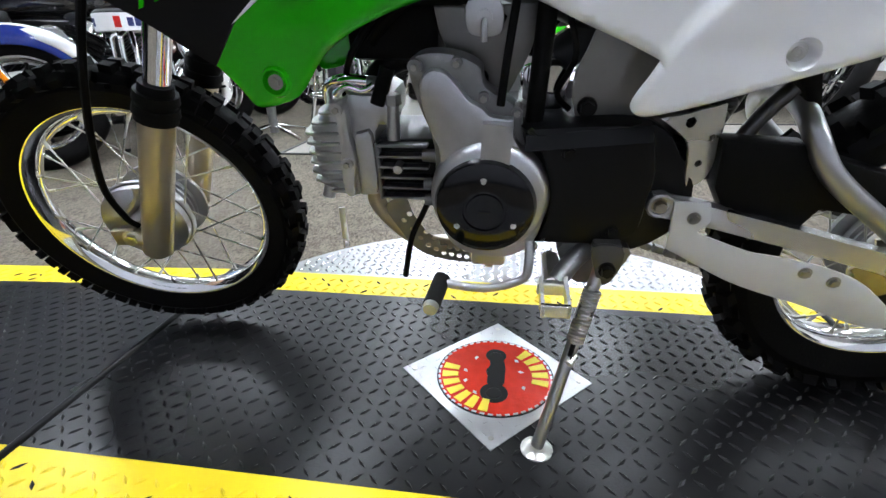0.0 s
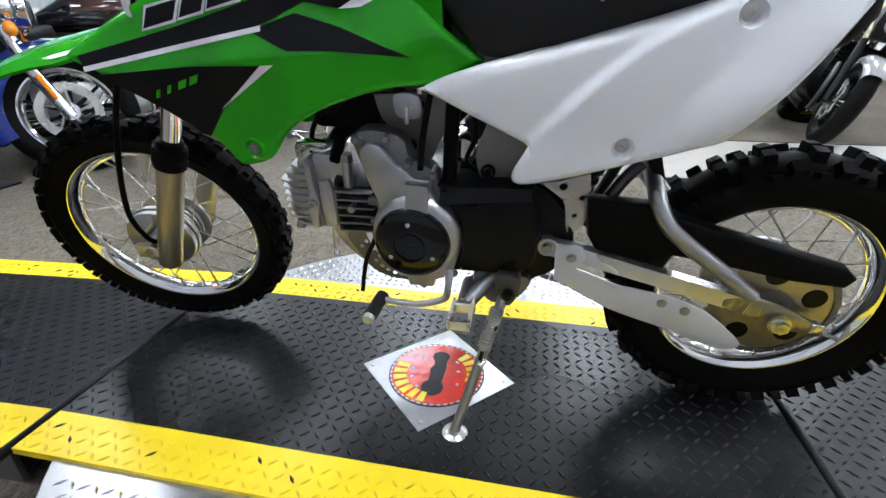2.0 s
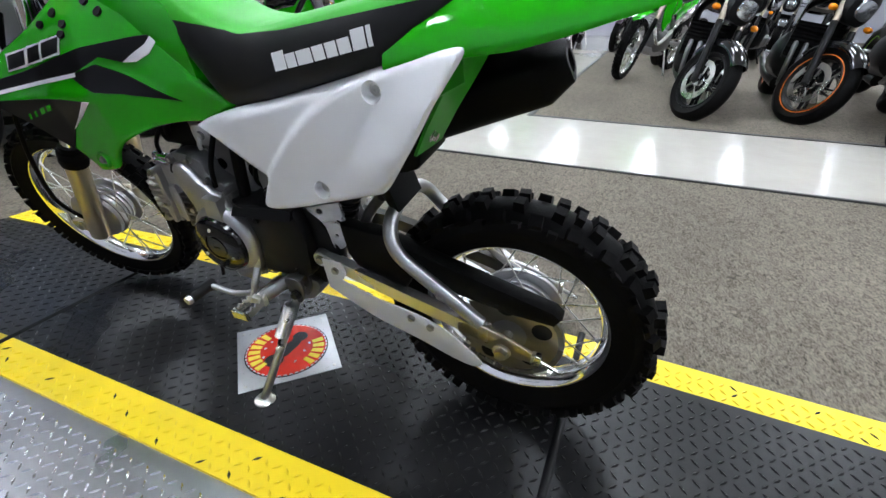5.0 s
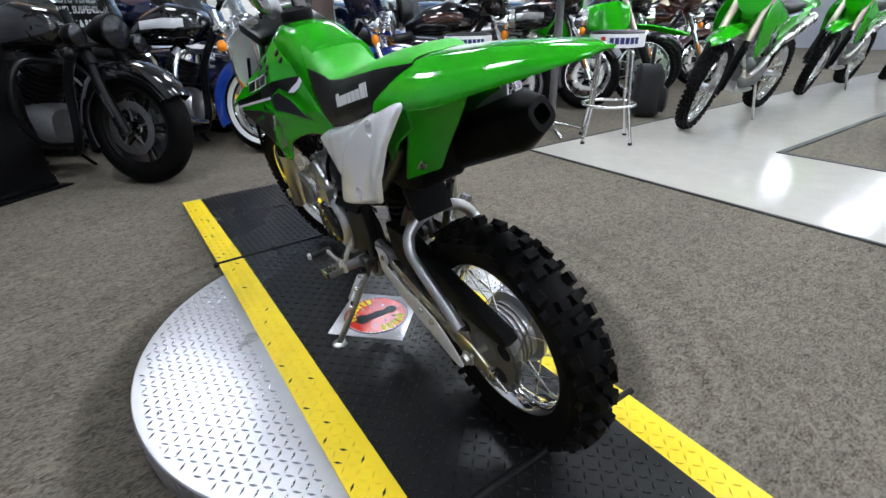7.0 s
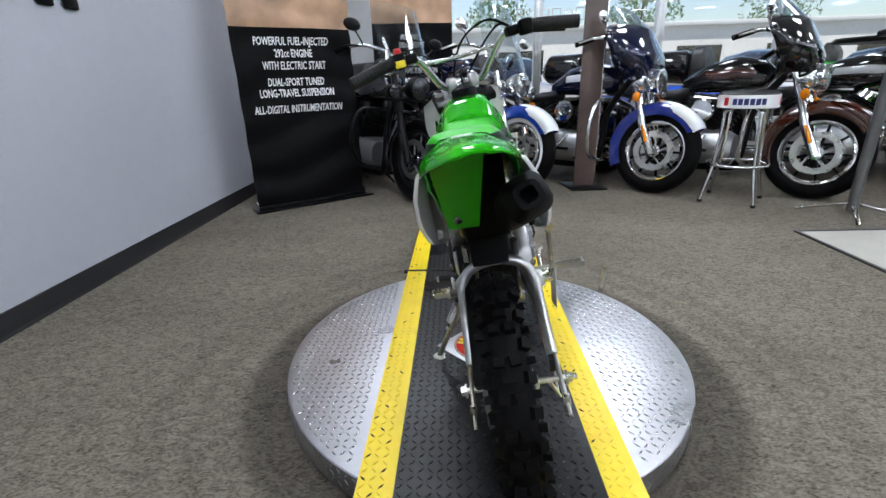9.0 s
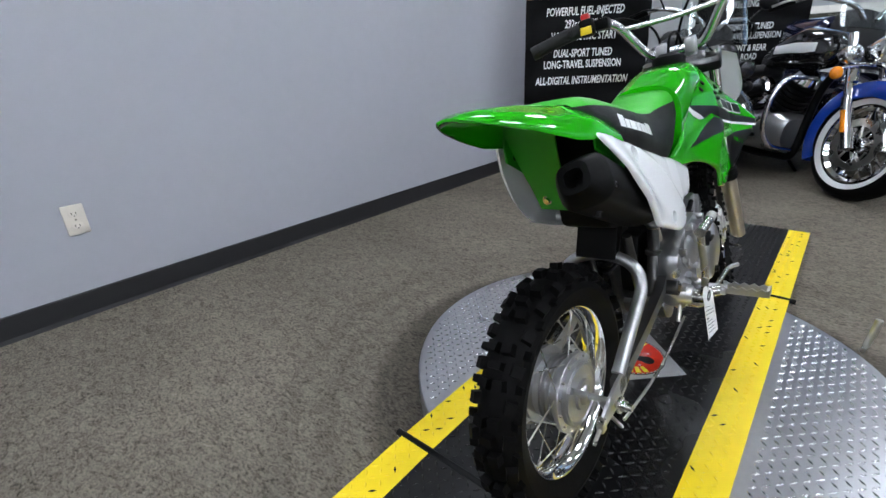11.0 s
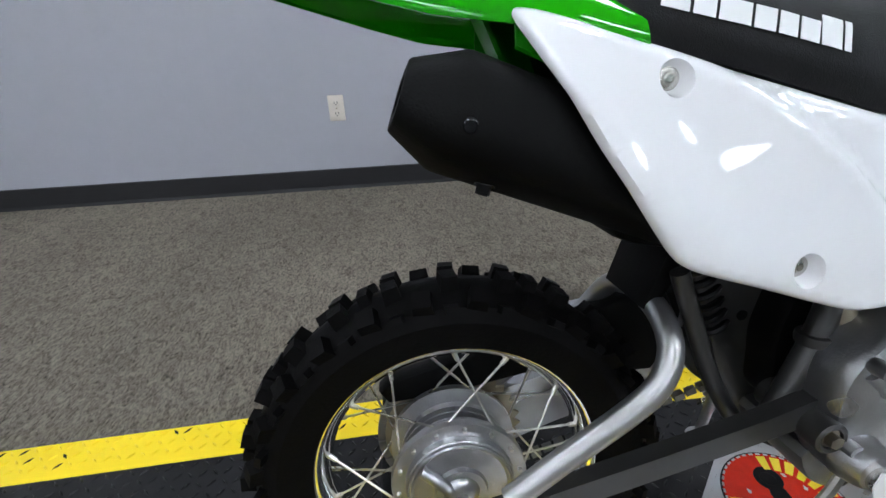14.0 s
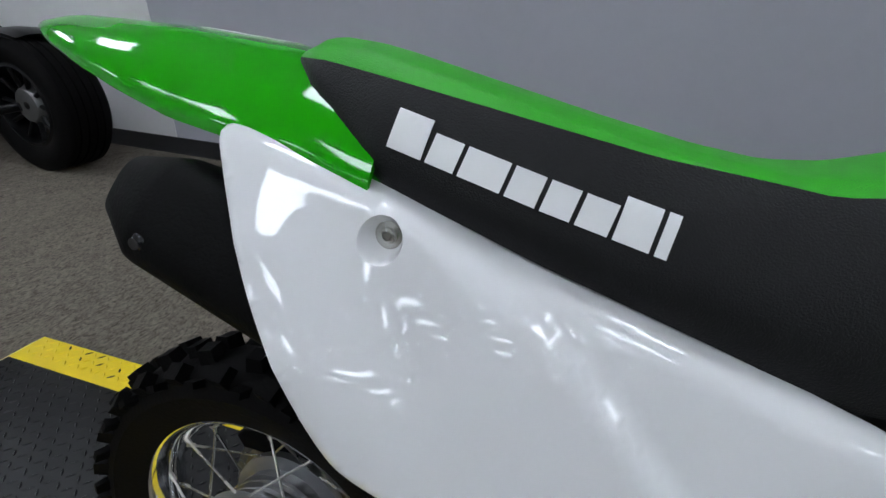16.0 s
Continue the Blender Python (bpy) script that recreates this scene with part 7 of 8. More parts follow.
    for k in range(13):
        t = k / 12
        q = -0.24 + 0.66 * t
        u = lerp(t, [0, 0.4, 1], [0.80, 0.79, 0.72])
        w = lerp(t, [0, 0.3, 0.8, 1], [0.06, 0.085, 0.07, 0.025])
        ring = [(q, w * math.sin(a), u + 0.04 * (math.cos(a) - 1)) for a in np.linspace(-1.3, 1.3, 9)]
        secs.append(ring + [(p[0], p[1] * 0.95, p[2] - 0.005) for p in ring[::-1]])
    part("front_fender", loft(secs), body, b)
    secs = []
    for k in range(11):
        t = k / 10
        q = -1.20 - 0.58 * t
        u = lerp(t, [0, 0.5, 1], [0.92, 0.955, 0.965])
        w = lerp(t, [0, 0.5, 1], [0.12, 0.10, 0.05])
        ring = [(q, w * math.sin(a), u + 0.05 * (math.cos(a) - 1)) for a in np.linspace(-1.3, 1.3, 9)]
        secs.append(ring + [(p[0], p[1] * 0.95, p[2] - 0.005) for p in ring[::-1]])
    part("rear_fender", loft(secs), body, b)
    part("number_plate", plate(curve2([(-0.10, 0.92), (-0.11, 1.03), (-0.08, 1.12), (0.08, 1.12), (0.11, 1.03), (0.10, 0.92), (0.0, 0.86)], 3), -0.225, -0.219, axis="X"), body, b)
    part("seat", blob([(-0.56, 0.05, 0.90, 0.97), (-0.66, 0.075, 0.84, 0.95), (-0.95, 0.085, 0.84, 0.93), (-1.25, 0.085, 0.87, 0.95), (-1.38, 0.05, 0.90, 0.95)]), VINYL, b)
    part("fuel_tank", blob([(-0.32, 0.05, 0.82, 0.96), (-0.42, 0.11, 0.76, 1.0), (-0.62, 0.11, 0.74, 0.97), (-0.72, 0.06, 0.78, 0.92)]), body, b)
    part("engine", blob([(-0.50, 0.08, 0.34, 0.585), (-0.58, 0.13, 0.28, 0.56), (-0.82, 0.14, 0.28, 0.54), (-0.90, 0.09, 0.32, 0.48)]), CAST_DARK, b)
    o = bmesh.new()
    for k in range(6):
        box(-0.64 + 0.012 * k, -0.50 + 0.012 * k, -0.09, 0.09, 0.55 + 0.03 * k, 0.567 + 0.03 * k, 0.003, 1, bm=o)
    box(-0.61, -0.50, -0.07, 0.07, 0.52, 0.74, 0.01, bm=o)
    part("cylinder", o, CAST, b)
    part("exhaust_pipe", tube([(-0.52, 0, 0.64), (-0.42, 0.06, 0.56), (-0.44, 0.13, 0.42), (-0.60, 0.15, 0.48), (-0.85, 0.13, 0.64), (-1.05, 0.13, 0.72), (-1.4, 0.13, 0.84)], 0.022, 12, 6, radii=[0.019, 0.019, 0.019, 0.02, 0.03, 0.048, 0.05]), STEEL, b)
    part("skid_plate", plate(curve2([(-0.46, 0.36), (-0.52, 0.26), (-0.84, 0.25), (-0.86, 0.28), (-0.55, 0.30)], 3), -0.09, 0.09, 0.004), CAST, b)
    part("side_stand", rod((-0.80, 0.11, 0.36), (-0.74, 0.25, 0.03), 0.011, seg=10), STEEL, b)
    part("chain", tube([(-0.86, 0.07, 0.42), (-1.42, 0.075, 0.41), (-1.50, 0.075, 0.33), (-1.42, 0.075, 0.25), (-0.86, 0.07, 0.36)], 0.008, 6, 3), GOLDISH, b)
    turn_front(b, 8)
    return b


for x, y, hd in ((-0.97, 3.38, -86), (-1.12, 6.0, -88), (-0.95, 8.2, -88), (-0.95, 10.2, -88)):
    motocrosser(x, y, hd, "lime green dirt bike on its side stand on the tile")
motocrosser(-1.95, 4.2, 40, "lime green dirt bike among the cruisers by the window", group="motorcycles along the windows")


def naked_bike(x, y, heading, label, paint, tape, lean=-10, group="sport motorcycles across the aisle", steered=0):
    """A sport standard, front tyre on the floor at (x, y)."""
    b = thing("sport_motorcycle", label, "motorcycle", group, m=pose(x, y, FLOOR, lean, 0, heading))
    R = 0.30
    F, W = (0, 0, R), (-1.40, 0, 0.315)
    fw = road_wheel(b, "front_wheel", F, R, 0.058, 0.215, "five", BLACK)
    rw = road_wheel(b, "rear_wheel", W, 0.315, 0.085, 0.215, "five", BLACK, disc=False)
    for c, h, wh in ((F, 0.045, fw), (W, 0.066, rw)):
        for s in (-1, 1):
            part("rim_tape", lathe([(0.219, s * h), (0.213, s * h), (0.213, s * (h + 0.003)), (0.219, s * (h + 0.003))], 48, "Y", c), tape, wh)
    part("front_fender", arc_sheet(F, R + 0.03, 40, 150, 0.075, 0.07), paint, b)
    for s in (-1, 1):
        part("fork_slider", rod((0.01, s * 0.10, R - 0.02), (-0.17, s * 0.10, 0.70), 0.026, 0.024, 14), BLACK, b)
        part("fork_tube", rod((-0.16, s * 0.10, 0.68), (-0.27, s * 0.10, 0.94), 0.022, seg=14), GOLDISH, b)
        part("caliper", box(-0.10, -0.03, s * 0.075 - 0.02, s * 0.075 + 0.02, R + 0.06, R + 0.15, 0.012), BLACK, b)
        part("turn_signal", ball((-0.17, s * 0.20, 0.76), 0.028, 12, (1.2, 1, 0.8)), AMBER, b)
        part("handlebar", tube([(-0.28, 0, 1.0), (-0.29, s * 0.12, 1.02), (-0.36, s * 0.36, 1.02)], 0.012, 10, 4), BLACK, b)
        part("grip", rod((-0.33, s * 0.26, 1.02), (-0.37, s * 0.38, 1.02), 0.017, seg=12), RUBBER_WORN, b)
        part("mirror", ball((-0.33, s * 0.36, 1.16), 0.05, 12, (0.35, 1.3, 0.7)), BLACK, b)
        part("mirror_stem", tube([(-0.33, s * 0.28, 1.02), (-0.33, s * 0.33, 1.10), (-0.33, s * 0.36, 1.15)], 0.006, 8, 3), BLACK, b)
        part("tank_shroud", skin(curve2([(-0.24, 0.80, 1), (-0.40, 0.92), (-0.66, 0.90, 1), (-0.62, 0.72), (-0.45, 0.585), (-0.30, 0.66)], 4), lambda q, z: s * (0.17 - 0.3 * max(0, z - 0.8)), 0.005, 0.04, side=s), paint, b, angle=60)
        part("frame_spar", tube([(-0.30, s * 0.05, 0.86), (-0.55, s * 0.14, 0.74), (-0.84, s * 0.12, 0.48)], 0.026, 10, 4), BLACK, b)
        part("swing_arm", tube([(-0.86, s * 0.09, 0.44), (-1.15, s * 0.12, 0.38), (-1.42, s * 0.11, 0.315)], 0.025, 10, 3), BLACK, b)
        part("foot_peg", rod((-0.92, s * 0.12, 0.40), (-0.93, s * 0.22, 0.40), 0.012, seg=10), CAST, b)
    part("headlight", blob([(-0.10, 0.05, 0.78, 0.90), (-0.14, 0.11, 0.72, 0.95), (-0.24, 0.12, 0.72, 0.97), (-0.28, 0.08, 0.76, 0.94)]), BLACK, b)
    part("headlight_lens", blob([(-0.092, 0.03, 0.80, 0.87), (-0.105, 0.07, 0.76, 0.90), (-0.12, 0.075, 0.76, 0.90)]), LENS_GLASS, b)
    part("fuel_tank", blob([(-0.30, 0.06, 0.84, 0.96), (-0.40, 0.15, 0.80, 1.05), (-0.60, 0.16, 0.78, 1.04), (-0.78, 0.08, 0.78, 0.90)]), paint, b)
    part("seat", blob([(-0.74, 0.07, 0.78, 0.85), (-0.92, 0.14, 0.76, 0.84), (-1.08, 0.13, 0.78, 0.88), (-1.35, 0.09, 0.84, 0.94), (-1.46, 0.05, 0.88, 0.93)]), LEATHER, b)
    part("tail", blob([(-1.05, 0.10, 0.74, 0.82), (-1.35, 0.08, 0.82, 0.90), (-1.58, 0.03, 0.90, 0.94)]), paint, b)
    part("engine", blob([(-0.36, 0.12, 0.32, 0.585), (-0.44, 0.19, 0.24, 0.68), (-0.78, 0.20, 0.22, 0.585), (-0.92, 0.13, 0.28, 0.54)]), BLACK, b)
    part("engine_cover", lathe([(0.0, 0.235), (0.07, 0.235), (0.085, 0.22), (0.09, 0.17)], 32, "Y", (-0.66, 0, 0.38), closed=False), CAST_DARK, b)
    part("radiator", plate([(-0.36, 0.41), (-0.36, 0.68)] + [(-0.325 - 0.010 * (k % 2), 0.68 - 0.0135 * k) for k in range(21)], -0.16, 0.16), BLACK_MATT, b, smooth=False)
    for k in range(4):
        yv = -0.105 + 0.07 * k
        part("header", tube([(-0.36, yv, 0.56), (-0.30, yv, 0.44), (-0.36, yv * 0.8, 0.26), (-0.60, yv * 0.4, 0.19)], 0.018, 10, 5), CAST_DARK, b)
    part("silencer", tube([(-0.70, -0.05, 0.19), (-0.95, -0.13, 0.24), (-1.30, -0.16, 0.34)], 0.05, 14, 3), BLACK, b)
    part("side_stand", rod((-0.84, 0.11, 0.24), (-0.80, 0.25, 0.02), 0.011, seg=10), BLACK, b)
    if steered:
        turn_front(b, steered)
    return b


naked_bike(0.93, 3.56, -95, "black sport motorcycle with silver brake discs", JET, BLACK, steered=38)
naked_bike(1.68, 3.74, -95, "black sport motorcycle with orange rim tape", JET, ORANGE, steered=38)
naked_bike(2.55, 4.25, -95, "black sport motorcycle with lime rim tape", JET, LIME, steered=38)
naked_bike(2.17, 3.12, -106, "grey adventure motorcycle with a long grey front fender", GREY_PAINT, BLACK, lean=-20)
naked_bike(3.3, 3.6, -118, "grey sport motorcycle across the aisle", GREY_PAINT, BLACK)
motocrosser(0.34, 5.6, -112, "lime green dirt bike beside the sport motorcycles", group="far row of motorcycles")
for k in range(5):
    naked_bike(0.75 + 0.95 * k, 7.4 + 0.2 * (k % 2), -110, "dark motorcycle in the far row", JET if k % 2 else GREY_PAINT, LIME if k == 3 else BLACK, group="far row of motorcycles")

far_bike = naked_bike(-0.05, 9.4, -100, "dark motorcycle in the back row", JET, BLACK, group="back row of motorcycles")
for k in range(1, 6):
    copy_thing(far_bike, pose(-0.05 + 0.85 * k, 9.4 + 0.15 * (k % 2), FLOOR, -10, 0, -100))

# ---- three-wheeler by the wall: wide ribbed tyre under a fender ----
trike = thing("three_wheeler", "black three-wheeled motorcycle with a wide ribbed tyre", "vehicle", m=pose(3.06, -1.42, FLOOR, 0, 0, -2))
prof_t = [(0.205, -0.11), (0.25, -0.128), (0.30, -0.125), (0.325, -0.105)]
for k in range(5):
    y0 = -0.095 + 0.042 * k
    prof_t += [(0.335, y0), (0.335, y0 + 0.030), (0.326, y0 + 0.033), (0.326, y0 + 0.039)]
prof_t += [(0.335, 0.108), (0.30, 0.127), (0.25, 0.13), (0.205, 0.11), (0.205, 0.0)]
hub = lathe([(0.02, -0.06), (0.08, -0.06), (0.10, -0.03), (0.10, 0.06), (0.08, 0.09), (0.02, 0.09)], 24, "Y", (0, 0, 0.335))
tw = part("wheel", hub, CAST_DARK, trike)
part("tyre", lathe(prof_t, 64, "Y", (0, 0, 0.335)), RUBBER, tw)
part("rim", lathe([(0.21, -0.11), (0.19, -0.10), (0.185, 0), (0.19, 0.10), (0.21, 0.11), (0.19, 0.115), (0.17, 0.0), (0.19, -0.115)], 48, "Y", (0, 0, 0.335)), BLACK, tw)
for k in range(10):
    a = 2 * math.pi * k / 10
    part("spoke", tube([(0.08 * math.cos(a), 0.07, 0.335 + 0.08 * math.sin(a)), (0.18 * math.cos(a + 0.1), 0.085, 0.335 + 0.18 * math.sin(a + 0.1))], 0.012, 8, 1), BLACK, tw)
part("fender", arc_sheet((0, 0, 0.335), 0.365, 55, 112, 0.14, 0.03), BLACK, trike)
part("body", blob([(0.42, 0.14, 0.30, 0.58), (0.5, 0.26, 0.22, 0.72), (0.9, 0.30, 0.20, 0.80), (1.4, 0.28, 0.24, 0.90), (1.9, 0.16, 0.40, 0.86)]), JET, trike)
part("suspension_arm", tube([(0.0, 0.12, 0.335), (0.2, 0.32, 0.30), (0.5, 0.30, 0.34)], 0.022, 10, 3), BLACK, trike)
for k in range(5):
    part("vent_slat", box(0.40, 0.43, 0.05, 0.34, 0.30 + 0.035 * k, 0.318 + 0.035 * k, 0.004), BLACK_MATT, trike)

# ---- banners on stands ----
BANNER = mat("black banner cloth", (0.003, 0.003, 0.0034), 0.6, spec=0.10, scale=7, vary=0.3, bump=0.1, bump_scale=300)
INK = mat("white banner print", (0.78, 0.78, 0.78), 0.6, scale=40, vary=0.04)
PICTURE = mat("sunset desert print", (0.42, 0.26, 0.16), 0.6, scale=5, vary=0.6)


def banner_surface(u, z, h):
    """Gentle sag folds across the cloth."""
    return 0.013 * math.sin(z * 24 + 2.2 * math.sin(u * 4 + z * 3)) * (1 - 0.5 * z / h) + 0.006 * math.sin(u * 9 + z * 5)


def banner(m, width, height, label, lines, picture_from):
    b = thing("banner_stand", label, "banner", "banner stands", m=m)
    nx, nz = 24, 60
    o = bmesh.new()
    g = [[[o.verts.new((width * i / nx, banner_surface(width * i / nx, 0.03 + height * j / nz, height) + d, 0.03 + height * j / nz)) for j in range(nz + 1)] for i in range(nx + 1)] for d in (0.0, 0.003)]
    for i in range(nx):
        for j in range(nz):
            o.faces.new((g[0][i][j], g[0][i + 1][j], g[0][i + 1][j + 1], g[0][i][j + 1]))
            o.faces.new((g[1][i][j], g[1][i][j + 1], g[1][i + 1][j + 1], g[1][i + 1][j]))
    for j in range(nz):
        for i, fl in ((0, 1), (nx, 0)):
            q = (g[0][i][j], g[0][i][j + 1], g[1][i][j + 1], g[1][i][j])
            o.faces.new(q if fl else q[::-1])
    for f in o.faces:
        f.material_index = 1 if f.calc_center_median().z > picture_from else 0
    cloth = part("cloth", o, [BANNER, PICTURE], b, angle=80)
    part("base", box(-0.03, width + 0.05, -0.07, 0.09, 0.0, 0.012, 0.003), BLACK, b)
    part("cassette", box(-0.005, width + 0.005, -0.012, 0.04, 0.010, 0.034, 0.006), BLACK, b)
    for xe in (-0.008, width + 0.001):
        part("end_cap", box(xe, xe + 0.008, -0.014, 0.042, 0.008, 0.075, 0.002), CHROME, b)
    part("pole", rod((width / 2, 0.045, 0.03), (width / 2, 0.045, height + 0.02), 0.008, seg=10), CAST, b)
    part("top_rail", rod((0, 0.002, height + 0.03), (width, 0.002, height + 0.03), 0.010, seg=10), CAST, b)
    for txt, zc, size, slant, squeeze in lines:
        cu = bpy.data.curves.new("line", "FONT")
        cu.body, cu.size, cu.align_x, cu.extrude, cu.shear, cu.resolution_u = txt, size, "CENTER", 0.0004, slant, 2
        cu.offset = 0.0013
        tmp = bpy.data.objects.new("line", cu)
        scene.collection.objects.link(tmp)
        me = bpy.data.meshes.new_from_object(tmp.evaluated_get(bpy.context.evaluated_depsgraph_get()))
        bpy.data.objects.remove(tmp)
        bpy.data.curves.remove(cu)
        t = bmesh.new()
        t.from_mesh(me)
        bpy.data.meshes.remove(me)
        bmesh.ops.remove_doubles(t, verts=t.verts[:], dist=1e-6)
        for v in t.verts:
            u, z = width / 2 - 0.02 + v.co.x * squeeze, zc + v.co.y
            v.co = (u, banner_surface(u, z, height) - 0.0025 - v.co.z, z)
        part("print_line", t, INK, cloth, smooth=False)
    return b


BANG = math.degrees(math.atan2(-0.858 + 1.567, -2.475 + 1.955))
banner(pose(-1.955, -1.565, FLOOR, 0, 0, BANG), 0.86, 1.95, "tall black roll-up banner with white printed lines", (
    ("POWERFUL FUEL-INJECTED", 1.155, 0.074, 0.15, 0.585), ("292cc ENGINE", 1.075, 0.074, 0.0, 0.585), ("WITH ELECTRIC START", 0.995, 0.074, 0.0, 0.585),
    ("DUAL-SPORT TUNED", 0.885, 0.074, 0.15, 0.585), ("LONG-TRAVEL SUSPENSION", 0.810, 0.074, 0.0, 0.585), ("ALL-DIGITAL INSTRUMENTATION", 0.700, 0.074, 0.12, 0.585)), 1.28)
banner(pose(-3.98, -0.95, FLOOR, 0, 0, 101), 0.86, 1.95, "second black roll-up banner behind the cruiser", (
    ("POWERFUL", 1.300, 0.074, 0.15, 0.585), ("292cc ENGINE", 1.225, 0.074, 0.0, 0.585), ("SUPERMOTO TUNED", 1.040, 0.074, 0.15, 0.585), ("LONG-TRAVEL SUSPENSION", 0.965, 0.074, 0.0, 0.585), ('17" FRONT & REAR', 0.865, 0.074, 0.12, 0.585), ("WITH ROAD", 0.790, 0.074, 0.0, 0.585)), 1.45)

# tall sign post between the cruisers, its face printed brown to grey
SIGNFACE = mat("brown glossy sign print", (0.12, 0.085, 0.075), 0.25, scale=2.2, vary=0.6)
pillar = thing("sign_post", "tall glossy printed sign post on a black foot", "sign", m=pose(-2.56, 0.99, FLOOR, 0, 0, 95))
part("foot", box(-0.15, 0.15, -0.16, 0.16, 0.0, 0.012, 0.004), BLACK, pillar)
part("panel", box(-0.085, 0.085, -0.012, 0.012, 0.012, 2.2, 0.004), SIGNFACE, pillar)
part("edge", box(0.080, 0.092, -0.016, 0.016, 0.012, 2.2, 0.003), CHROME, pillar)


# ---- shop stools, table, bag ----
def stool(x, y, turn, h=0.76, dark=False):
    s = thing("bar_stool", "chrome bar stool with a plain black seat" if dark else "chrome bar stool with a white printed seat band", "stool", "bar stools", m=pose(x, y, FLOOR, 0, 0, turn))
    part("seat", lathe([(0.0, h), (0.16, h), (0.178, h - 0.012), (0.18, h - 0.03), (0.0, h - 0.03)], 40, "Z", closed=False), LEATHER, s)
    part("seat_band", lathe([(0.181, h - 0.02), (0.184, h - 0.022), (0.184, h - 0.102), (0.181, h - 0.104), (0.172, h - 0.104), (0.172, h - 0.02)], 48, "Z"), LEATHER if dark else DECAL_WHITE, s)
    for k in range(0 if dark else 3):
        a0 = 2 * math.pi * k / 3
        def pa(a, r, z):
            return (r * math.cos(a), r * math.sin(a), z)
        for (t0, t1, z0, z1, mt) in ((-0.70, -0.48, h - 0.088, h - 0.036, RED), (-0.36, 0.74, h - 0.082, h - 0.042, mat("navy print", (0.012, 0.02, 0.12), 0.5, scale=40, vary=0.1))):
            n = 6 if mt is not RED else 1
            for q in range(n):
                b0, b1 = t0 + (t1 - t0) * q / n, t0 + (t1 - t0) * (q + 0.8) / n
                ring = [[pa(a0 + b0 + (b1 - b0) * e / 3, r, z) for r, z in ((0.1842, z0), (0.1850, z0), (0.1850, z1), (0.1842, z1))] for e in range(4)]
                part("letter_bar", loft(ring), mt, s, smooth=False)
    for k in range(4):
        a = math.pi / 4 + math.pi / 2 * k
        part("leg", tube([(0.10 * math.cos(a), 0.10 * math.sin(a), h - 0.11), (0.140 * math.cos(a), 0.140 * math.sin(a), h - 0.13), (0.150 * math.cos(a), 0.150 * math.sin(a), h - 0.18), (0.172 * math.cos(a), 0.172 * math.sin(a), 0.29), (0.185 * math.cos(a), 0.185 * math.sin(a), 0.22), (0.235 * math.cos(a), 0.235 * math.sin(a), 0.012)], 0.0125, 12, 4), CHROME, s)
        part("leg_tip", rod((0.237 * math.cos(a), 0.237 * math.sin(a), 0.0), (0.234 * math.cos(a), 0.234 * math.sin(a), 0.02), 0.015, seg=12), RUBBER_WORN, s)
    part("foot_ring", lathe([(0.188 + 0.010 * math.cos(t), 0.27 + 0.011 * math.sin(t)) for t in [2 * math.pi * k / 10 for k in range(10)]], 48, "Z"), CHROME, s)
    return s


st = stool(-2.02, 1.92, -38)
copy_thing(st, pose(-1.13, 2.55, FLOOR, 0, 0, -48))
stool(-3.38, -0.86, 20, 0.74, True)
table = thing("bistro_table", "dark round-topped bar table on a chrome crossed foot", "table", m=pose(-1.58, 2.44, FLOOR))
part("tabletop", lathe([(0.0, 1.05), (0.30, 1.05), (0.305, 1.04), (0.30, 1.022), (0.0, 1.022)], 48, "Z", closed=False), BLACK, table)
part("column", rod((0, 0, 0.03), (0, 0, 1.03), 0.03, seg=18), CAST_DARK, table)
for k in range(4):
    a = math.pi / 4 + math.pi / 2 * k + 0.25
    part("foot", tube([(0.02 * math.cos(a), 0.02 * math.sin(a), 0.075), (0.16 * math.cos(a), 0.16 * math.sin(a), 0.045), (0.29 * math.cos(a), 0.29 * math.sin(a), 0.01)], 0.014, 10, 4, flat=0.7), CHROME, table)
bag = thing("backpack", "black fabric backpack standing on the floor", "bag", m=pose(-1.50, 3.62, FLOOR, 0, 0, 40))
part("body", blob([(-0.12, 0.13, 0.03, 0.40), (-0.09, 0.165, 0.0, 0.46), (0.07, 0.165, 0.0, 0.46), (0.11, 0.12, 0.04, 0.40)], p=0.5), mat("black nylon", (0.012, 0.012, 0.013), 0.75, scale=80, vary=0.2, bump=0.3), bag)
part("pocket", blob([(0.10, 0.10, 0.05, 0.25), (0.14, 0.12, 0.04, 0.27), (0.16, 0.09, 0.06, 0.24)], p=0.5), LEATHER, bag)
part("handle", tube([(0, -0.05, 0.455), (0, -0.03, 0.585), (0, 0.03, 0.585), (0, 0.05, 0.455)], 0.010, 8, 4), LEATHER, bag)

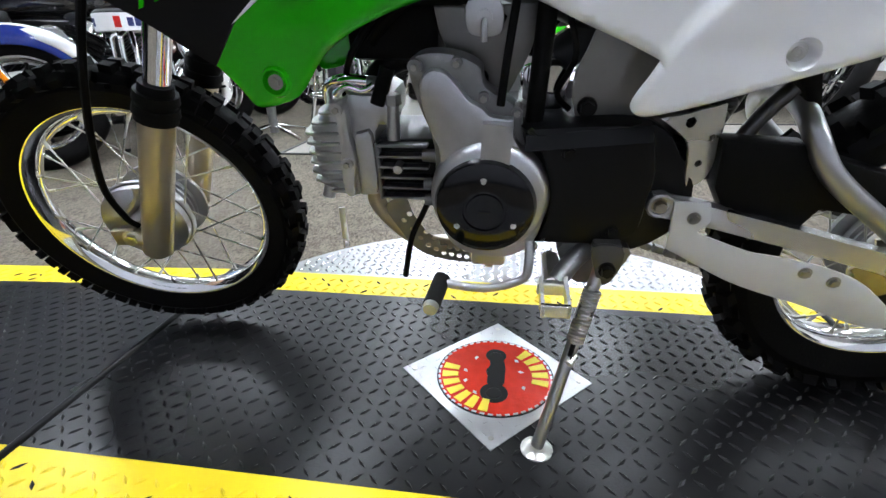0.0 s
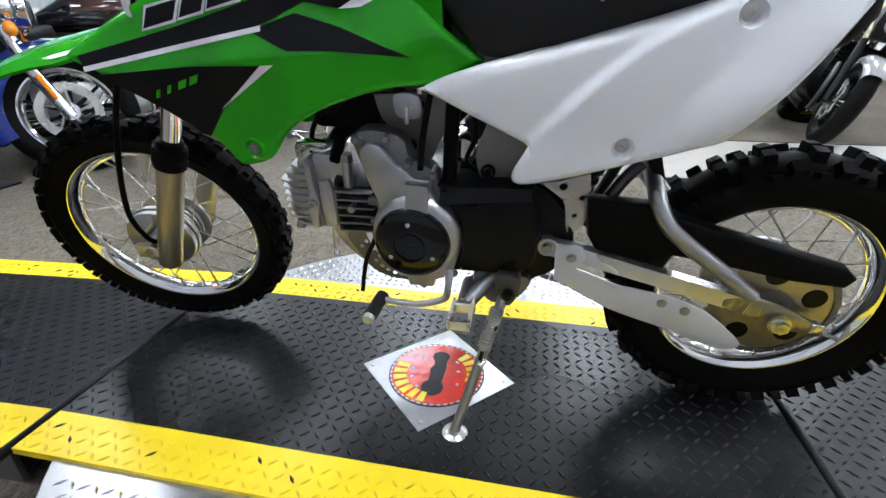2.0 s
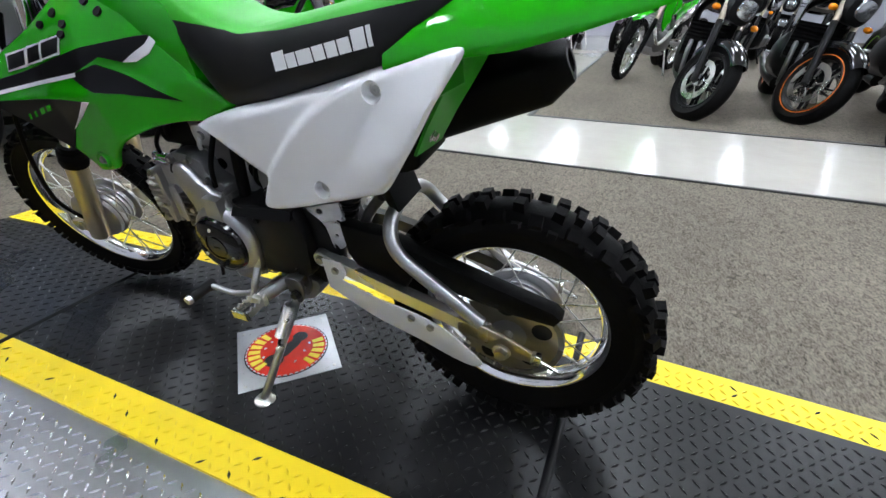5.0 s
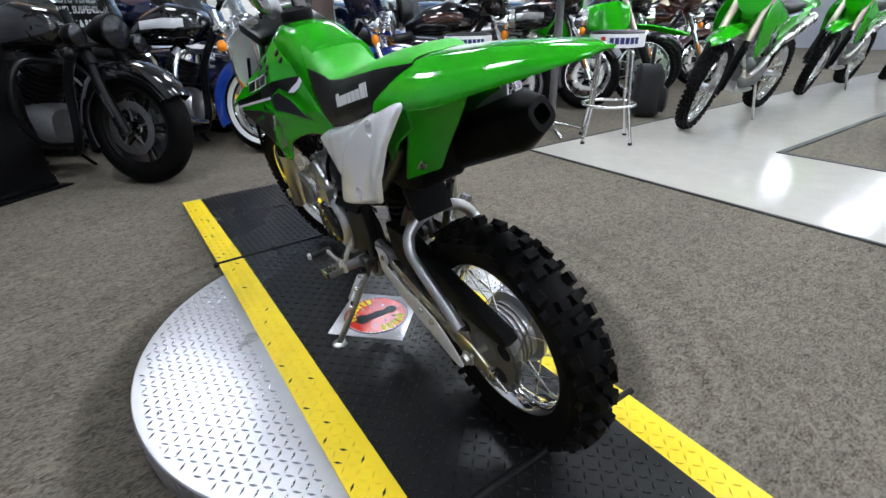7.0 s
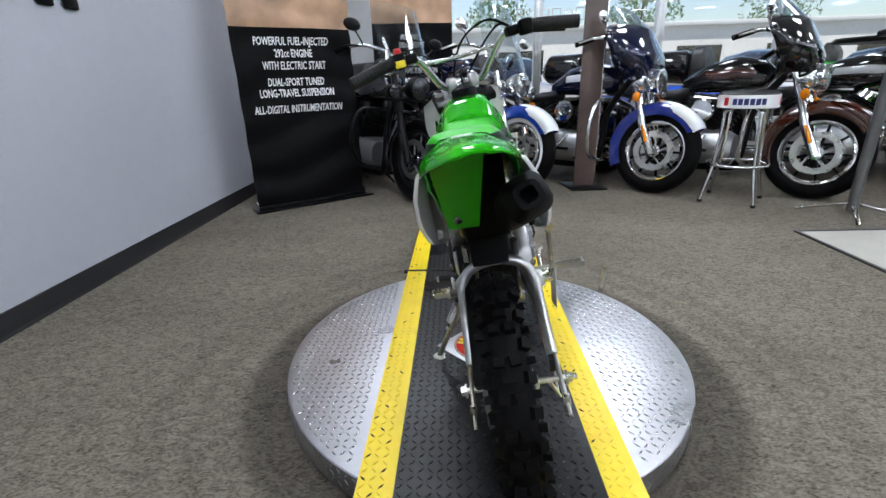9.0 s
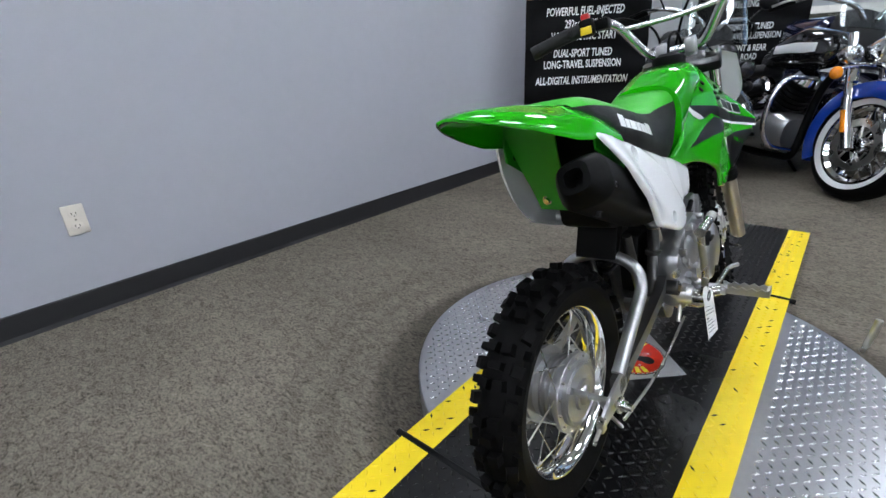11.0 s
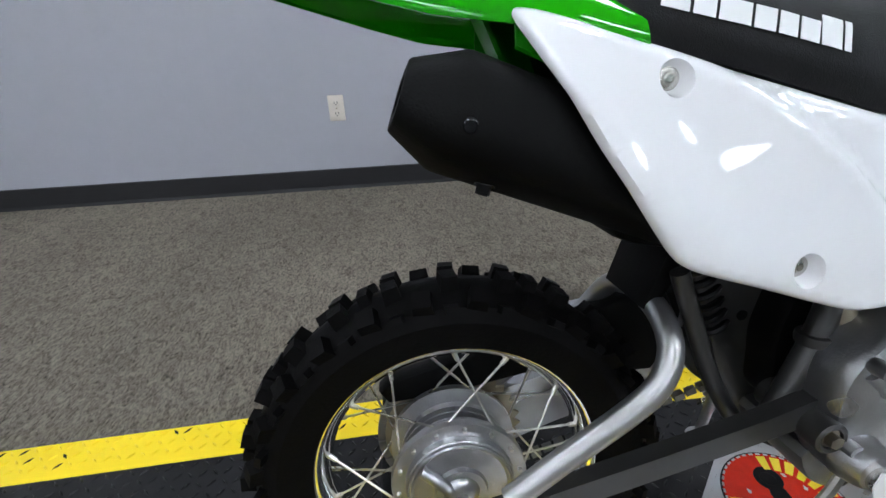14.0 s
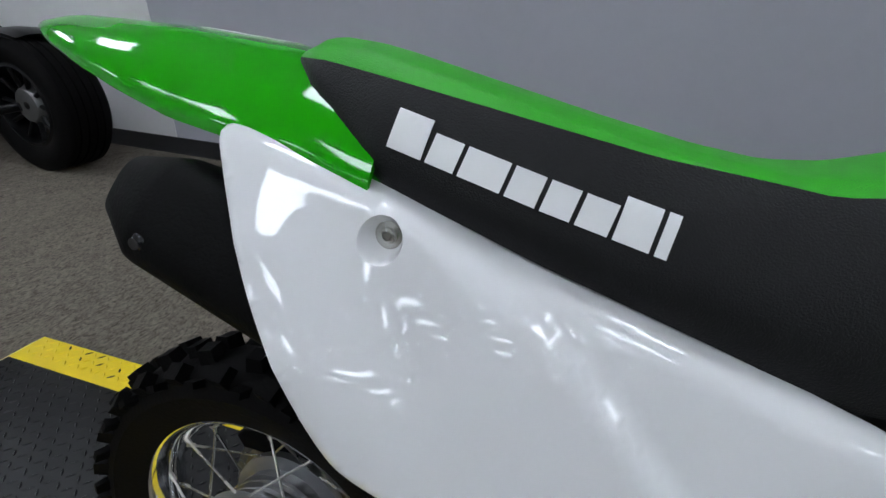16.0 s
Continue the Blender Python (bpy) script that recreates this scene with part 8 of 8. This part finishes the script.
# ---- on the wall ----
outlet = thing("wall_outlet", "cream plastic double wall outlet", "outlet", m=pose(0.85, SOUTH, 0.31))
IVORY = mat("ivory plastic", (0.72, 0.66, 0.585), 0.35, scale=30, vary=0.03)
part("face_plate", box(-0.036, 0.036, 0.0, 0.006, -0.058, 0.058, 0.003), IVORY, outlet)
for zc in (-0.024, 0.024):
    part("socket", plate(curve2([(-0.017, zc - 0.010), (-0.017, zc + 0.010), (0, zc + 0.015), (0.017, zc + 0.010), (0.017, zc - 0.010), (0, zc - 0.015)], 3), 0.006, 0.008, 0.001), IVORY, outlet)
    for xs_ in (-0.007, 0.007):
        part("slot", box(xs_ - 0.0013, xs_ + 0.0013, 0.007, 0.0086, zc - 0.003, zc + 0.006), BLACK, outlet, smooth=False)
    part("slot", rod((0, 0.007, zc - 0.008), (0, 0.0086, zc - 0.008), 0.0024, seg=10), BLACK, outlet)
part("screw", rod((0, 0.006, 0), (0, 0.0075, 0), 0.003, seg=10), STEEL, outlet)
sign = thing("wall_lettering", "row of raised black letter shapes on the grey wall", "sign", m=pose(-0.55, SOUTH, 1.32))
for k in range(7):
    x0 = 0.42 - 0.145 * k
    if k % 3 == 1:
        o = lathe([(0.058, 0.0), (0.058, 0.018), (0.034, 0.018), (0.034, 0.0)], 32, "Y", (x0, 0, -0.09))
    else:
        o = box(x0 - 0.045, x0 + 0.045, 0.0, 0.018, -0.15, 0.05, 0.012)
    part("letter_shape", o, DECAL, sign)

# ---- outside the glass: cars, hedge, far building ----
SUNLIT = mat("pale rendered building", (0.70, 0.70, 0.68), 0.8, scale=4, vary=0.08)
far = thing("far_building", "long pale building across the car park", "building")
part("wall", box(-34, -33, -30, 50, FLOOR - 0.12, 3.6), SUNLIT, far)
part("roof", box(-34.5, -32.7, -30.5, 50.5, 3.6, 3.9, 0.05), mat("pale metal roof", (0.6, 0.62, 0.63), 0.5, scale=5, vary=0.08), far)
for k in range(12):
    part("window", box(-33.02, -32.97, -27 + 6 * k, -24 + 6 * k, 0.8, 2.4), JET, far)


def parked_car(x, y, turn, label, paint):
    c = thing("car", label, "car", "parked cars", m=pose(x, y, FLOOR - 0.12, 0, 0, turn))
    part("body", blob([(2.15, 0.55, 0.35, 0.585), (2.0, 0.80, 0.25, 0.74), (1.1, 0.88, 0.22, 0.90), (0.0, 0.90, 0.22, 0.94), (-1.4, 0.88, 0.22, 0.96), (-2.1, 0.80, 0.28, 0.92), (-2.25, 0.55, 0.38, 0.80)], 20, 0.45), paint, c)
    part("cabin", blob([(1.0, 0.62, 0.88, 0.94), (0.4, 0.72, 0.88, 1.36), (-0.3, 0.74, 0.88, 1.46), (-1.2, 0.70, 0.88, 1.38), (-1.9, 0.60, 0.88, 0.96)], 20, 0.5), JET, c)
    for wx in (1.35, -1.35):
        for s in (-1, 1):
            w = part("wheel", lathe([(0.0, s * 0.90), (0.20, s * 0.90), (0.21, s * 0.88), (0.21, s * 0.70), (0.0, s * 0.70)], 28, "Y", (wx, 0, 0.32), closed=False), CAST, c)
            part("tyre", lathe([(0.21, s * 0.70), (0.21, s * 0.90), (0.29, s * 0.91), (0.32, s * 0.88), (0.32, s * 0.72), (0.29, s * 0.69)], 32, "Y", (wx, 0, 0.32)), RUBBER, w)
    return c


for k, (xx, yv, pt, nm) in enumerate(((-10.5, -2.0, PEARL, "white"), (-10.8, 1.2, GREY_PAINT, "grey"), (-10.4, 4.4, BLUE, "blue"), (-10.6, 7.6, PEARL, "white"), (-10.5, 10.8, GREY_PAINT, "grey"), (-17.5, 0.0, PEARL, "white"), (-17.3, 6.0, JET, "black"))):
    parked_car(xx, yv, 4 * (k % 3), "%s car parked outside in daylight" % nm, pt)
LEAF = mat("sunlit leaves", (0.09, 0.17, 0.05), 0.6, scale=8, vary=0.4)
BARK = mat("bark", (0.12, 0.09, 0.06), 0.9, scale=30, vary=0.3, bump=0.5)


def tree(x, y, h, seed):
    rng = random.Random(seed)
    t = thing("tree", "leafy green tree beyond the car park", "tree", "trees outside", m=pose(x, y, FLOOR - 0.12, 0, 0, rng.uniform(0, 360)))
    o = tube([(0, 0, 0), (0.06, 0.03, h * 0.3), (-0.05, 0.05, h * 0.6), (0.02, 0, h * 0.85)], 0.15, 10, 4, radii=[0.2, 0.13, 0.08, 0.03])
    for k in range(6):
        a, z = rng.uniform(0, 6.28), h * rng.uniform(0.35, 0.7)
        tube([(0, 0, z), (0.5 * math.cos(a), 0.5 * math.sin(a), z + 0.4), (1.2 * math.cos(a), 1.2 * math.sin(a), z + 0.9)], 0.05, 6, 2, o, radii=[0.06, 0.02])
    part("trunk", o, BARK, t)
    verts, faces = [], []
    for k in range(1500):
        while True:
            p = Vector((rng.uniform(-1, 1), rng.uniform(-1, 1), rng.uniform(-1, 1)))
            if 0.25 < p.length < 1 and noise.noise(p * 2.3 + Vector((seed, 0, 0))) > -0.15:
                break
        c = Vector((p.x * h * 0.36, p.y * h * 0.36, h * 0.66 + p.z * h * 0.36))
        e = Euler((rng.uniform(0, 6.28), rng.uniform(0, 6.28), rng.uniform(0, 6.28))).to_matrix()
        s = rng.uniform(0.10, 0.22)
        i = len(verts)
        verts += [c + e @ Vector(q) * s for q in ((-1, 0, 0), (0, -0.45, 0.1), (1, 0, 0), (0, 0.45, 0.1))]
        faces.append((i, i + 1, i + 2, i + 3))
    me = bpy.data.meshes.new("crown")
    me.from_pydata(verts, [], faces)
    me.materials.append(LEAF)
    cr = new("crown", me)
    cr.parent = t
    return t


for k, (x, y, h) in enumerate(((-44, -12, 9), (-46, 4, 8.5), (-43, 16, 9.5), (-47, 30, 9), (-44, 44, 9))):
    tree(x, y, h, k + 3)


# outlined lettering stuck on the shop window, seen from behind, as plain shapes
window_sign = thing("window_lettering", "pale outlined letter shapes stuck on the shop window", "sign", m=pose(WEST - 0.062, 0.72, 1.47))
for k in range(7):
    y0 = 0.15 * k
    o = bmesh.new()
    if k % 3 == 1:
        lathe([(0.060, 0.0), (0.060, 0.004), (0.046, 0.004), (0.046, 0.0)], 28, "X", (0, y0 + 0.06, 0.075), bm=o)
    else:
        for v in ((0.0, 0.012, 0.0, 0.15), (0.10, 0.112, 0.0, 0.15), (0.012, 0.10, 0.138, 0.15), (0.012, 0.10, 0.0 if k % 2 else 0.07, 0.012 if k % 2 else 0.082)):
            box(0.0, 0.004, y0 + v[0], y0 + v[1], v[2], v[3], bm=o)
    part("letter_shape", o, DECAL_WHITE, window_sign, smooth=False)
